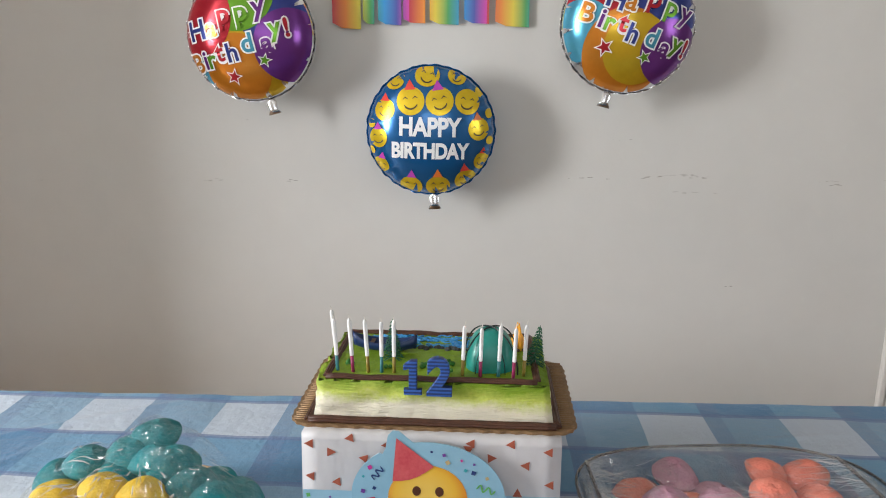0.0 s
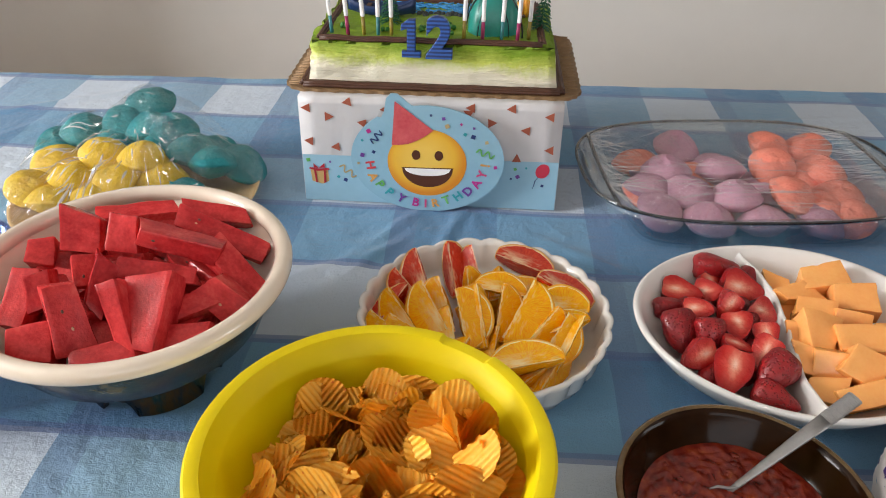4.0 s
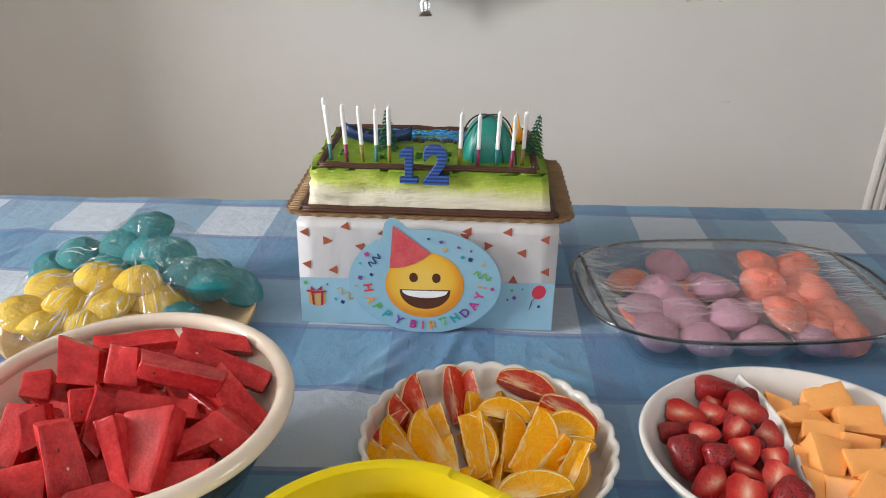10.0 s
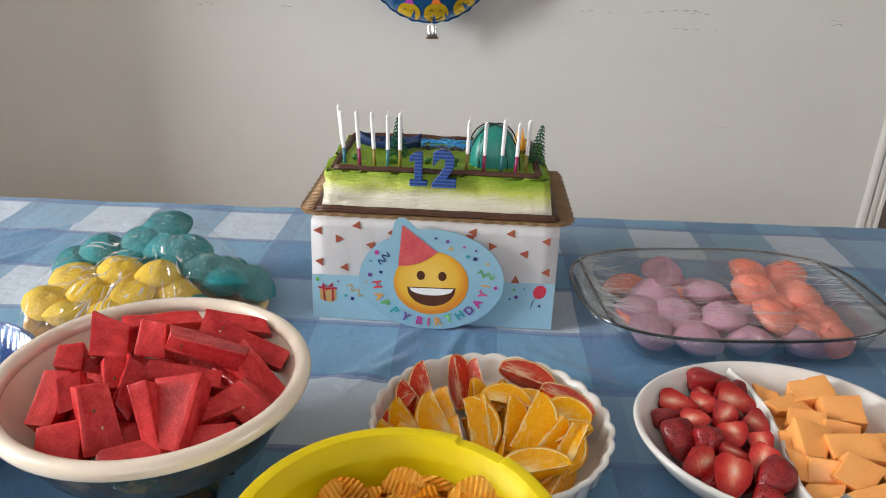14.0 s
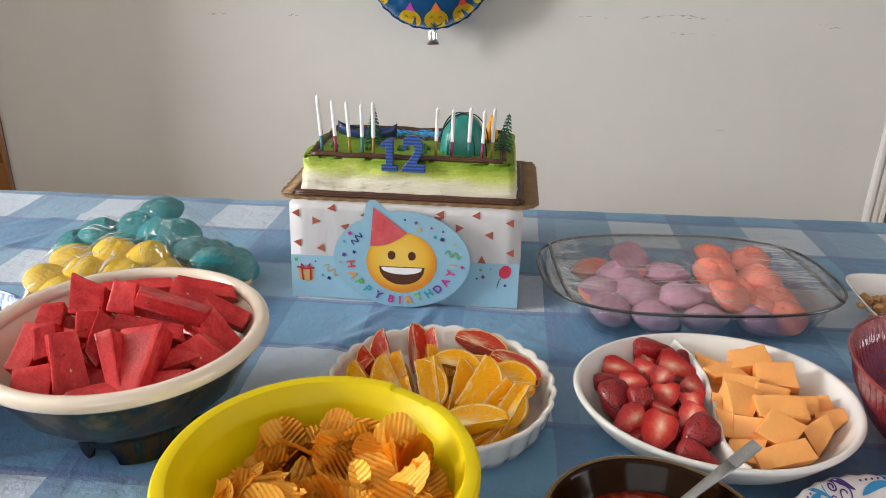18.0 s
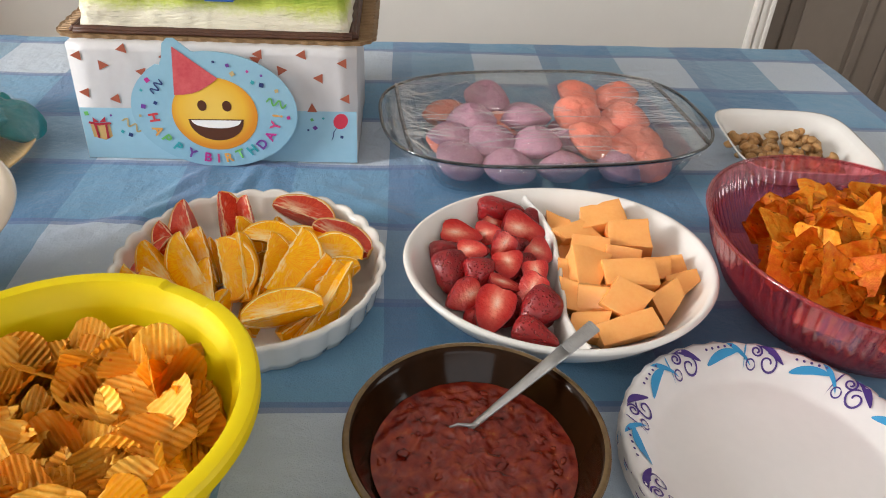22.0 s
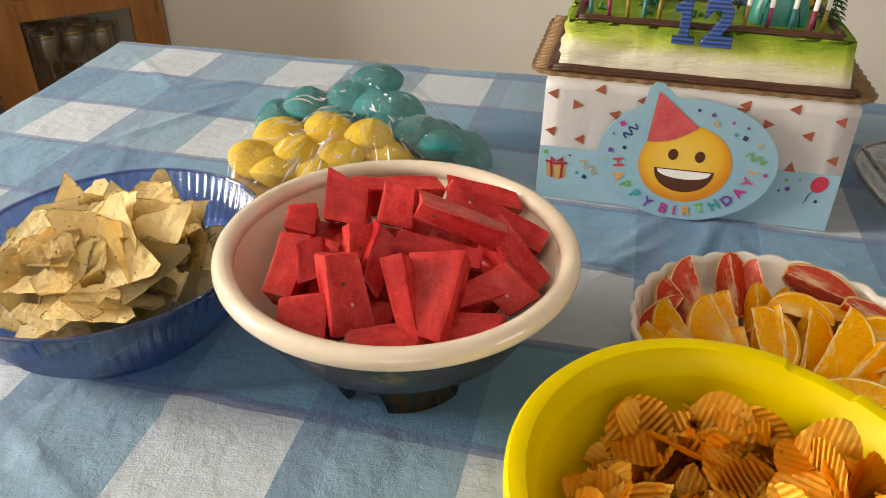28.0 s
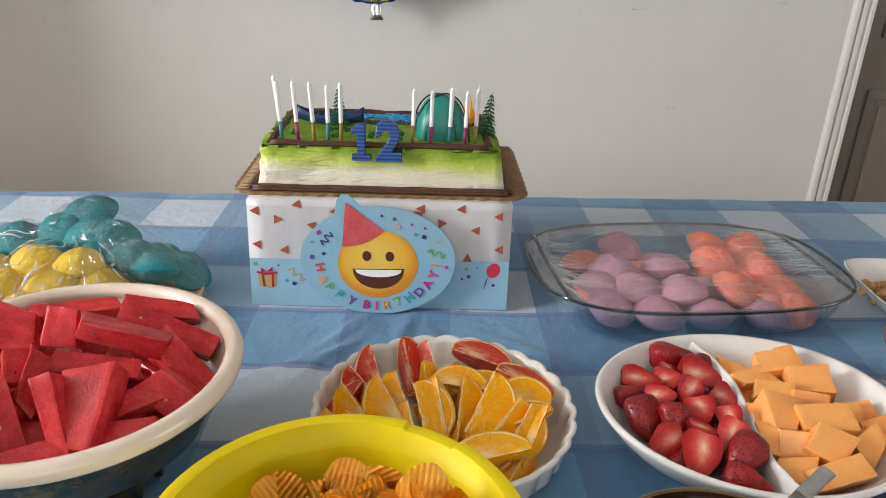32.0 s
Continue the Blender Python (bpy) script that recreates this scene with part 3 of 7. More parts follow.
# ---- gift-wrapped box with a printed front ----
LEAN_BACK = 0.07
M_wrap = mottled("wrapping_paper", (0.55, 0.54, 0.555), (0.61, 0.60, 0.615), 12, 0.42)
bump(M_wrap, noisy(M_wrap, coords(M_wrap, stretch=(14, 14, 5)), 1.0, 3.0), 0.5, 0.012)
M_band = mottled("wrap_blue", (0.28, 0.49, 0.62), (0.32, 0.53, 0.66), 14, 0.42)
M_card = mottled("card_blue", (0.23, 0.43, 0.56), (0.27, 0.47, 0.60), 25, 0.35)
wbox = thing("gift_box", BOX, "box in white and pale-blue party paper with a smiling cut-out", "gift box")
bb = box_bm(0.34, 0.2, 0.146, 0.0, at=(0, 0.1, 0))
bmesh.ops.subdivide_edges(bb, edges=bb.edges[:], cuts=14, use_grid_fill=True)
for v in bb.verts:
    w = 0.0016 * noise.noise(v.co * 22) + 0.0012 * noise.noise(v.co * 55)
    v.co.y += LEAN_BACK * v.co.z * (1 - v.co.y / 0.2)
    if v.co.y > 0.012:
        v.co.x += w * (1 if v.co.x > 0 else -1)
    if v.co.z > 0.001 and v.co.y > 0.01:
        v.co.z += w * 0.4
part("wrapped_body", bb, M_wrap, wbox)


def printed(name, bm, material, lift, parent=None, label=""):
    """A flat print (x, height) on the leaning front of the box."""
    for v in bm.verts:
        x, z = v.co.x, v.co.y
        v.co = Vector((x, LEAN_BACK * z - lift, z))
    return part(name, bm, material, parent or wbox, label, smooth=False)


printed("blue_band", flat([(-0.1695, 0.0), (0.1695, 0.0), (0.1695, 0.0695), (-0.1695, 0.0665)]), M_band, 0.0007)
M_tri = ink("brick_red", (0.36, 0.09, 0.05), 0.45)
TRIANGLES = [(-0.1605, 0.1311), (-0.1304, 0.1204), (-0.1069, 0.1405), (-0.088, 0.1133), (-0.0583, 0.1326), (-0.1593, 0.0859), (-0.1243, 0.0787), (0.052, 0.139), (0.0484, 0.1324), (0.0806, 0.1201), (0.104, 0.1395), (0.1235, 0.1114), (0.1528, 0.1306), (0.1554, 0.0858), (0.1145, 0.0735)]
for i, (x, z) in enumerate(TRIANGLES):
    deg = (90, -90, 100, 80, 95, 85, 95, 90, 60, -85, 95, 88, 90, 92, 0)[i]
    printed("triangle", spin(flat([(-0.0062, -0.0055), (0.0062, -0.0055), (0, 0.0065)]), deg, (x, z)), M_tri, 0.0008)

# the cut-out card in front of it
card_o = []
for i in range(72):
    a = radians(360 * i / 72)
    x, z = -0.0015 + 0.0995 * math.cos(a), 0.068 + 0.0735 * math.sin(a)
    card_o.append((x, z))
card_o = [p for p in card_o if not (-0.062 < p[0] < -0.022 and p[1] > 0.1)]
hat_halo = [(-0.0605, 0.1235), (-0.0565, 0.132), (-0.0535, 0.149), (-0.0475, 0.1555), (-0.0395, 0.1555), (-0.0325, 0.150), (-0.022, 0.1412)]
ins = next(i for i, p in enumerate(card_o) if p[0] <= -0.062 and p[1] > 0.1)
card_o = card_o[:ins] + hat_halo[::-1] + card_o[ins:]
cardb = slab(card_o, 0.0, 0.0016)
for v in cardb.verts:
    x, z, d = v.co.x, v.co.y, v.co.z
    v.co = Vector((x, LEAN_BACK * z - 0.0145 - d, max(z, -0.0045)))
bmesh.ops.recalc_face_normals(cardb, faces=cardb.faces)
cut_out = part("cut_out_card", cardb, M_card, wbox, "pale-blue die-cut card with a smiling face in a party hat", smooth=False)
cut_out.location.z = 0.005
CL = 0.0165


def face_material():
    m = mat("face_yellow", (0.8, 0.5, 0.06), 0.35)
    sep = nd(m, "SeparateXYZ")
    ln(m, coords(m), sep.inputs[0])
    dx = val(m, "DIVIDE", val(m, "ADD", sep.outputs[0], 0.005), 0.052)
    dz = val(m, "DIVIDE", val(m, "SUBTRACT", sep.outputs[2], 0.07), 0.048)
    r = val(m, "SQRT", val(m, "ADD", val(m, "MULTIPLY", dx, dx), val(m, "MULTIPLY", dz, dz)))
    ln(m, ramp(m, r, [(0.3, (0.80, 0.53, 0.10)), (0.75, (0.76, 0.44, 0.045)), (1.0, (0.66, 0.24, 0.02))]), bsdf(m).inputs["Base Color"])
    return m


smile = printed("smiling_face", flat(ellipse(-0.0017, 0.0642, 0.0515, 0.0465, 56)), face_material(), CL, cut_out, "yellow printed face with a wide smile")
brown = ink("face_brown", (0.09, 0.03, 0.015), 0.35)
for ex in (-0.016, 0.0136):
    printed("eye", flat(ellipse(ex, 0.0752, 0.0056, 0.0068, 20)), brown, CL + 0.0004, smile)
mouth = [(-0.0352, 0.0575)] + ellipse(-0.001, 0.0565, 0.033, 0.0262, 24, 180, 360) + [(0.033, 0.0585)]
printed("mouth", flat(mouth), brown, CL + 0.0004, smile)
teeth = [(-0.0318, 0.0565)] + ellipse(-0.001, 0.0555, 0.0295, 0.009, 18, 180, 360) + [(0.030, 0.0572)]
printed("teeth", flat(teeth), white_ink, CL + 0.0008, smile)


hat_pts = [(-0.0425, 0.1465), (0.0063, 0.1095)] + [(0.0063 - 0.0536 * k, 0.1095 - 0.0217 * k - 0.0065 * math.sin(math.pi * k)) for k in (0.2, 0.4, 0.6, 0.8, 1.0)]
printed("party_hat", flat(hat_pts), mottled("party_hat_red", (0.5, 0.05, 0.07), (0.62, 0.12, 0.13), 42, 0.35), CL + 0.0006, cut_out, "red cone party hat print")
WORD = "HAPPYBIRTHDAY!"
LX = [-0.0755, -0.0727, -0.0635, -0.0511, -0.0355, -0.016, -0.0033, 0.0102, 0.0243, 0.0394, 0.0524, 0.063, 0.0704, 0.0737]
LZ = [0.0585, 0.0418, 0.0311, 0.0205, 0.0125, 0.0073, 0.0061, 0.0077, 0.0128, 0.0188, 0.0269, 0.038, 0.0515, 0.0643]
LCOL = ["red", "orange", "green", "teal", "purple", "magenta", "rose", "orange", "green", "teal", "purple", "magenta", "rose", "orange"]
PRINT = dict(red=(0.6, 0.05, 0.06), orange=(0.7, 0.33, 0.08), green=(0.12, 0.4, 0.1), teal=(0.03, 0.33, 0.38), purple=(0.16, 0.05, 0.3), magenta=(0.5, 0.03, 0.25), rose=(0.6, 0.06, 0.2), navy=(0.02, 0.04, 0.16), tan=(0.5, 0.38, 0.18))
PI_ = {k: ink("print_" + k, c) for k, c in PRINT.items()}
for ch, x, z, col in zip(WORD, LX, LZ, LCOL):
    ang = math.degrees(math.atan2(z - 0.072, x + 0.002)) + 90
    printed("letter", spin(text_bm(ch, 0.0165, 0.0005), ang, (x, z)), PI_[col], CL + 0.0004, cut_out)
CONF = [(0.0031, 0.1294), (0.0192, 0.1256), (0.0239, 0.1157), (0.0417, 0.1189), (0.0469, 0.1057), (0.0573, 0.1027), (0.0579, 0.1144), (0.0746, 0.0959), (-0.0767, 0.1053), (-0.0855, 0.0926), (-0.0711, 0.077), (-0.086, 0.0722), (-0.0915, 0.0603), (0.0871, 0.062)]
for i, (x, z) in enumerate(CONF):
    s = 0.0015 + 0.0006 * (i % 3)
    printed("confetti", spin(flat([(-s, -s), (s, -s), (s, s), (-s, s)]), 15 * i, (x, z)), PI_[("navy", "purple", "tan", "magenta", "teal")[i % 5]], CL + 0.0003, cut_out)
for i, (x, z) in enumerate([(0.1085, 0.044), (0.1136, 0.0579), (0.1172, 0.0471), (0.1278, 0.06), (0.1504, 0.0355), (-0.1622, 0.059), (-0.1329, 0.0573), (-0.1222, 0.0362), (-0.1129, 0.0321)]):
    s = 0.0013 + 0.0006 * (i % 3)
    printed("confetti", spin(flat([(-s, -s), (s, -s), (s, s), (-s, s)]), 20 * i, (x, z)), PI_[("navy", "green", "purple", "teal")[i % 4]], 0.0011)
printed("streamer", squiggle(-0.067, 0.0975, 0.02, 0.0042, 2.2, 55, 0.0019), PI_["navy"], CL + 0.0004, cut_out)
printed("streamer", squiggle(0.0735, 0.0805, 0.024, 0.004, 2.2, -15, 0.0021), PI_["green"], CL + 0.0004, cut_out)
printed("streamer", squiggle(-0.109, 0.045, 0.026, 0.004, 2.2, -35, 0.0021), PI_["tan"], 0.0012)
# printed present and toy balloon
gift = printed("printed_present", spin(flat([(-0.011, -0.009), (0.003, -0.013), (0.012, -0.008), (0.011, 0.008), (-0.002, 0.006), (-0.0125, 0.008)]), 0, (-0.1476, 0.0375)), ink("gift_tan", (0.55, 0.36, 0.14)), 0.0011)
for pts in ([(-0.0145, 0.009), (-0.002, 0.006), (-0.002, 0.0095), (-0.013, 0.0115)], [(-0.002, 0.006), (0.0135, 0.0085), (0.0125, 0.011), (-0.002, 0.0095)], [(-0.008, 0.008), (-0.005, 0.0072), (-0.0035, -0.0112), (-0.006, -0.0105)], [(0.005, -0.0115), (0.008, -0.0102), (0.008, 0.0078), (0.0055, 0.0072)], [(-0.008, 0.017), (-0.001, 0.0105), (-0.008, 0.0105)], [(0.007, 0.018), (-0.001, 0.0105), (0.007, 0.0112)]):
    printed("ribbon", spin(flat(pts), 0, (-0.1476, 0.0375)), ink("gift_red", (0.42, 0.02, 0.04)), 0.0016, gift)
toy = printed("printed_balloon", spin(flat(ellipse(0, 0, 0.0088, 0.0105, 24)), -25, (0.1494, 0.0565)), ink("toy_red", (0.6, 0.04, 0.08)), 0.0011)
printed("string", stroke([(0.144, 0.0475), (0.1405, 0.042), (0.1395, 0.036), (0.1375, 0.0304)], 0.0013), PI_["navy"], 0.0013, toy)


# ---- cake on a cardboard tray ----
def cake_material():
    """White icing sprayed green from the top edge down, in uneven drifts."""
    m = mat("icing", (0.8, 0.78, 0.68), 0.55)
    co = coords(m)
    sep = nd(m, "SeparateXYZ")
    ln(m, co, sep.inputs[0])
    drift = val(m, "ADD", val(m, "MULTIPLY", noisy(m, coords(m, stretch=(18, 18, 40)), 1.0, 4.0), 0.03), val(m, "MULTIPLY", noisy(m, co, 220, 3.0), 0.012))
    right = val(m, "MULTIPLY", sep.outputs[0], 0.035)
    h = val(m, "ADD", val(m, "ADD", sep.outputs[2], drift), right)
    col = ramp(m, val(m, "MULTIPLY", h, 10.0), [(0.0, (0.76, 0.72, 0.60)), (0.46, (0.77, 0.73, 0.58)), (0.62, (0.52, 0.60, 0.10)), (0.78, (0.22, 0.36, 0.012)), (1.0, (0.12, 0.23, 0.008))])
    ln(m, col, bsdf(m).inputs["Base Color"])
    bsdf(m).inputs["Subsurface Weight"].default_value = 0.1
    bsdf(m).inputs["Subsurface Radius"].default_value = (0.004, 0.004, 0.003)
    bump(m, val(m, "ADD", noisy(m, coords(m, stretch=(60, 60, 420)), 1.0, 4.0, 0.6), val(m, "MULTIPLY", noisy(m, co, 45, 2.0), 1.2)), 0.55, 0.005)
    return m


M_icing = cake_material()
M_choc = mottled("chocolate_icing", (0.05, 0.016, 0.007), (0.085, 0.03, 0.014), 70, 0.5, 0.3, 200)
M_tray = mottled("tray_card", (0.19, 0.11, 0.05), (0.27, 0.165, 0.08), 25, 0.5)
bsdf(M_tray).inputs["Metallic"].default_value = 0.25
CZ = 0.1465
cake = thing("birthday_cake", BOX @ pose(0, 0, CZ), "campsite sheet cake with white and green icing and chocolate piping", "cake")
tray = thing("cake_tray", BOX @ pose(0, 0, CZ - 0.0005), "golden-brown corrugated cardboard cake tray with a scalloped edge", "tray")
tro = []
TX, TY0, TY1 = 0.193, 0.026, 0.272
n_e = 90
rect = []
for i in range(n_e):
    rect.append((-TX + 2 * TX * i / n_e, TY0))
for i in range(60):
    rect.append((TX, TY0 + (TY1 - TY0) * i / 60))
for i in range(n_e):
    rect.append((TX - 2 * TX * i / n_e, TY1))
for i in range(60):
    rect.append((-TX, TY1 - (TY1 - TY0) * i / 60))
for i, (x, y) in enumerate(rect):
    rr = 0.03
    cx, cy = max(-TX + rr, min(TX - rr, x)), max(TY0 + rr, min(TY1 - rr, y))
    d = Vector((x - cx, y - cy))
    if d.length > rr:
        d = d.normalized() * rr
    k = 1 + 0.035 * math.sin(i * 1.26)
    tro.append((cx + d.x * k, cy + d.y * k))
tb = slab(tro, 0.0, 0.0045)
part("tray_board", tb, M_tray, tray, smooth=False)
flutes = []
for i in range(38):
    y = TY0 + 0.014 + i * 0.006
    flutes.append(tube_bm([(0.158, y, 0.0046), (0.187 + 0.002 * (i % 2), y, 0.0046)], 0.0016, 5))
    flutes.append(tube_bm([(-0.158, y, 0.0046), (-0.187 - 0.002 * (i % 2), y, 0.0046)], 0.0016, 5))
tagged(part("corrugation", merge(flutes), M_tray, tray), kind="stuff")
cb = box_bm(0.322, 0.19, 0.058, 0.0, at=(0, 0.135, 0.006))
bmesh.ops.subdivide_edges(cb, edges=cb.edges[:], cuts=26, use_grid_fill=True)
for v in cb.verts:
    k = (v.co.z - 0.006) / 0.058
    v.co.x *= 1 - 0.05 * k
    v.co.y = 0.135 + (v.co.y - 0.135) * (1 - 0.04 * k)
    nrm = 0.0030 * noise.noise(v.co * 38) + 0.0022 * noise.noise(v.co * 85)
    left = 1 + 1.6 * max(0, -v.co.x - 0.07) / 0.09
    edge = max(abs(v.co.x) / 0.155, abs(v.co.y - 0.135) / 0.09)
    if k > 0.97:
        v.co.z += nrm * 0.5 - 0.005 * max(0, edge - 0.93) / 0.07
    elif abs(abs(v.co.y - 0.135) - 0.095 * (1 - 0.04 * k)) < 0.004:
        v.co.y += nrm * left * (-1 if v.co.y < 0.135 else 1)
    else:
        v.co.x += nrm * left * (1 if v.co.x > 0 else -1)
part("sponge", cb, M_icing, cake, "white icing sprayed lime green towards the top")


def rope(points, r, strands=4, label=""):
    """Piped icing: several ridges side by side along a line."""
    bms = []
    for k in range(strands):
        a = math.pi * (k + 0.5) / strands
        off = Vector((0, 0, r * 0.9 * math.sin(a)))
        side = r * 0.9 * math.cos(a)
        pts = []
        for i, p in enumerate(points):
            q = Vector(points[min(i + 1, len(points) - 1)]) - Vector(points[max(i - 1, 0)])
            s = q.cross(Vector((0, 0, 1))).normalized()
            w = 0.0005 * noise.noise(Vector(p) * 120 + Vector((k, 0, 0)))
            pts.append(Vector(p) + off + s * side + Vector((0, 0, w)))
        bms.append(tube_bm(pts, r * 0.52, 7))
    bms.append(tube_bm([Vector(p) + Vector((0, 0, r * 0.25)) for p in points], r * 0.75, 8))
    return merge(bms)


def side_line(x0, y0, x1, y1, z, n=24, sag=0.0):
    return [(x0 + (x1 - x0) * i / n, y0 + (y1 - y0) * i / n, z + sag * noise.noise(Vector((x0 + i * 0.35, y0, z)))) for i in range(n + 1)]


TOP = 0.0635
for a, b, c, d in ((-0.143, 0.047, 0.138, 0.047), (0.138, 0.05, 0.135, 0.218), (0.135, 0.22, -0.14, 0.22), (-0.14, 0.218, -0.143, 0.05)):
    part("chocolate_border", rope(side_line(a, b, c, d, TOP - 0.001, sag=0.002), 0.004), M_choc, cake, "piped chocolate rope")
for a, b, c, d in ((-0.166, 0.036, 0.164, 0.036), (0.165, 0.036, 0.163, 0.235), (0.163, 0.235, -0.165, 0.235), (-0.165, 0.235, -0.166, 0.036)):
    part("chocolate_base", rope(side_line(a, b, c, d, 0.0045, sag=0.001), 0.0052), M_choc, cake, "piped chocolate rope round the foot")
M_blueice = mottled("blue_icing", (0.02, 0.2, 0.55), (0.07, 0.38, 0.72), 120, 0.3)
river = []
rnd = random.Random(5)
for i in range(110):
    x, y = rnd.uniform(-0.13, 0.055), rnd.uniform(0.162, 0.21)
    pts = [(x + 0.004 * k + rnd.uniform(-.001, .001), y + 0.003 * math.sin(k * 1.7 + i), TOP + 0.0015) for k in range(6)]
    river.append(tube_bm(pts, 0.0015, 5))
part("river", merge(river), M_blueice, cake, "bright blue piped icing water")
M_pine = mottled("pine_plastic", (0.008, 0.09, 0.045), (0.02, 0.15, 0.07), 90, 0.4)
M_bush = mottled("bush_icing", (0.02, 0.13, 0.02), (0.05, 0.22, 0.03), 150, 0.5)
for x, y, s in ((-0.012, 0.085, 1.0), (0.021, 0.07, 0.9), (0.018, 0.1, 1.0), (-0.118, 0.09, 1.0), (-0.063, 0.08, 0.8), (0.015, 0.062, 0.8)):
    bl = []
    for k in range(7):
        sph = bmesh.new()
        bmesh.ops.create_icosphere(sph, subdivisions=2, radius=0.0032 * s * rnd.uniform(0.7, 1.1))
        bmesh.ops.translate(sph, verts=sph.verts, vec=(x + rnd.uniform(-.006, .006) * s, y + rnd.uniform(-.004, .004) * s, TOP + 0.002 + rnd.uniform(0, .004)))
        bl.append(sph)
    part("icing_bush", merge(bl), M_bush, cake)


def pine(x, y, h, lean):
    t = thing("toy_tree", BOX @ pose(x, y, CZ + TOP - 0.002, 0, lean, 15), "dark-green plastic toy pine tree stuck in the cake", "toy tree", "toy pine trees on the cake")
    part("trunk", tube_bm([(0, 0, 0), (0, 0, h)], [0.0013, 0.0004], 6), M_pine, t)
    r_ = random.Random(int(x * 1000))
    for k in range(11):
        z = h * (0.1 + 0.085 * k)
        ln_ = 0.017 * (1 - k / 12.5)
        bms = []
        for j in range(7):
            a = 2 * math.pi * j / 7 + k * 0.5
            tip = Vector((ln_ * math.cos(a), ln_ * math.sin(a), z - 0.004 + r_.uniform(-.001, .001)))
            bms.append(tube_bm([(0, 0, z), tip * 0.6 + Vector((0, 0, z * 0.4 + 0.001)), tip], [0.0009, 0.0008, 0.0004], 4))
            for s in (-1, 1):
                mid = Vector((0.62 * ln_ * math.cos(a), 0.62 * ln_ * math.sin(a), z - 0.001))
                e = mid + Vector((0.3 * ln_ * math.cos(a + s * 0.7), 0.3 * ln_ * math.sin(a + s * 0.7), -0.0015))
                bms.append(tube_bm([mid, e], [0.0008, 0.0004], 4))
        part("branch_ring", merge(bms), M_pine, t)


pine(-0.062, 0.115, 0.062, 0)
pine(0.136, 0.11, 0.06, 8)


def tent():
    t = thing("toy_tent", BOX @ pose(0.076, 0.105, CZ + TOP - 0.001, 0, 0, 0), "teal plastic toy dome tent on the cake", "toy tent")
    M = mottled("tent_plastic", (0.012, 0.2, 0.165), (0.02, 0.27, 0.22), 30, 0.35)
    prof = [(0.033 * math.cos(a) ** 0.8 if a < 1.55 else 1e-4, 0.056 * math.sin(a) ** 0.9) for a in np.linspace(0, math.pi / 2, 16)]
    part("canopy", lathe(prof, 40, lambda a, r, z: (r * math.cos(a) * (1 + 0.12 * abs(math.sin(2 * a))), r * math.sin(a) * (1 + 0.12 * abs(math.sin(2 * a))), z)), M, t)
    for s in (-1, 1):
        pts = []
        for i in range(21):
            a = math.pi * i / 20
            pts.append((0.037 * math.cos(a), s * 0.035 * math.cos(a), 0.0575 * max(0.0, math.sin(a)) ** 0.95))
        part("pole", tube_bm(pts, 0.0011, 6), ink("black_line", (0.01, 0.02, 0.02)), t)
    door_ = []
    for i in range(13):
        a = math.pi * i / 12
        door_.append((0.02 * math.cos(a), -0.0385 + 0.02 * math.sin(a) ** 2, 0.003 + 0.04 * math.sin(a)))
    part("door_seam", tube_bm(door_, 0.0007, 5), ink("black_line", (0.01, 0.02, 0.02)), t)


tent()
canoe = thing("toy_canoe", BOX @ pose(-0.078, 0.148, CZ + TOP + 0.001, 0, 0, -4), "dark-blue plastic toy canoe on the icing water", "toy canoe")
bm = bmesh.new()
prev = None
for i in range(21):
    s = -1 + i / 10
    w = 0.014 * (1 - abs(s) ** 2.4)
    z = 0.014 + 0.012 * abs(s) ** 3
    ring = [bm.verts.new((0.048 * s, -w - 0.0004, z)), bm.verts.new((0.047 * s, -w * 0.75, 0.004 * abs(s) ** 2 + 0.002)), bm.verts.new((0.046 * s, 0, 0.005 * abs(s) ** 2)), bm.verts.new((0.047 * s, w * 0.75, 0.004 * abs(s) ** 2 + 0.002)), bm.verts.new((0.048 * s, w + 0.0004, z))]
    if prev:
        for k in range(4):
            bm.faces.new((prev[k], prev[k + 1], ring[k + 1], ring[k]))
    prev = ring
hull = part("hull", bm, mottled("navy_plastic", (0.008, 0.025, 0.09), (0.015, 0.04, 0.13), 40, 0.35), canoe)
so = hull.modifiers.new("thick", "SOLIDIFY")
so.thickness = 0.0015
for sx in (-0.018, 0.016):
    part("seat", box_bm(0.006, 0.022, 0.0015, 0.0004, at=(sx, 0, 0.011)), ink("wood_brown", (0.12, 0.06, 0.03)), canoe, smooth=False)
fire = thing("toy_campfire", BOX @ pose(0.116, 0.165, CZ + TOP), "orange plastic toy campfire flame on the cake", "toy campfire")
M_fire = mottled("flame_plastic", (0.85, 0.28, 0.02), (0.9, 0.5, 0.04), 90, 0.35)
for k in range(6):
    a = k * 1.05
    part("flame", tube_bm([(0.006 * math.cos(a), 0.006 * math.sin(a), 0), (0.007 * math.cos(a), 0.007 * math.sin(a), 0.014), (0.002 * math.cos(a), 0.002 * math.sin(a), 0.03 + 0.006 * (k % 3))], [0.004, 0.0048, 0.0008], 7), M_fire, fire)
for k in range(4):
    a = k * 0.8
    part("log", tube_bm([(-0.012 * math.cos(a), -0.012 * math.sin(a), 0.003), (0.012 * math.cos(a), 0.012 * math.sin(a), 0.003)], 0.0024, 7), ink("wood_brown", (0.12, 0.06, 0.03)), fire)
M_rock = mottled("grey_icing", (0.03, 0.035, 0.035), (0.08, 0.09, 0.09), 100, 0.6)
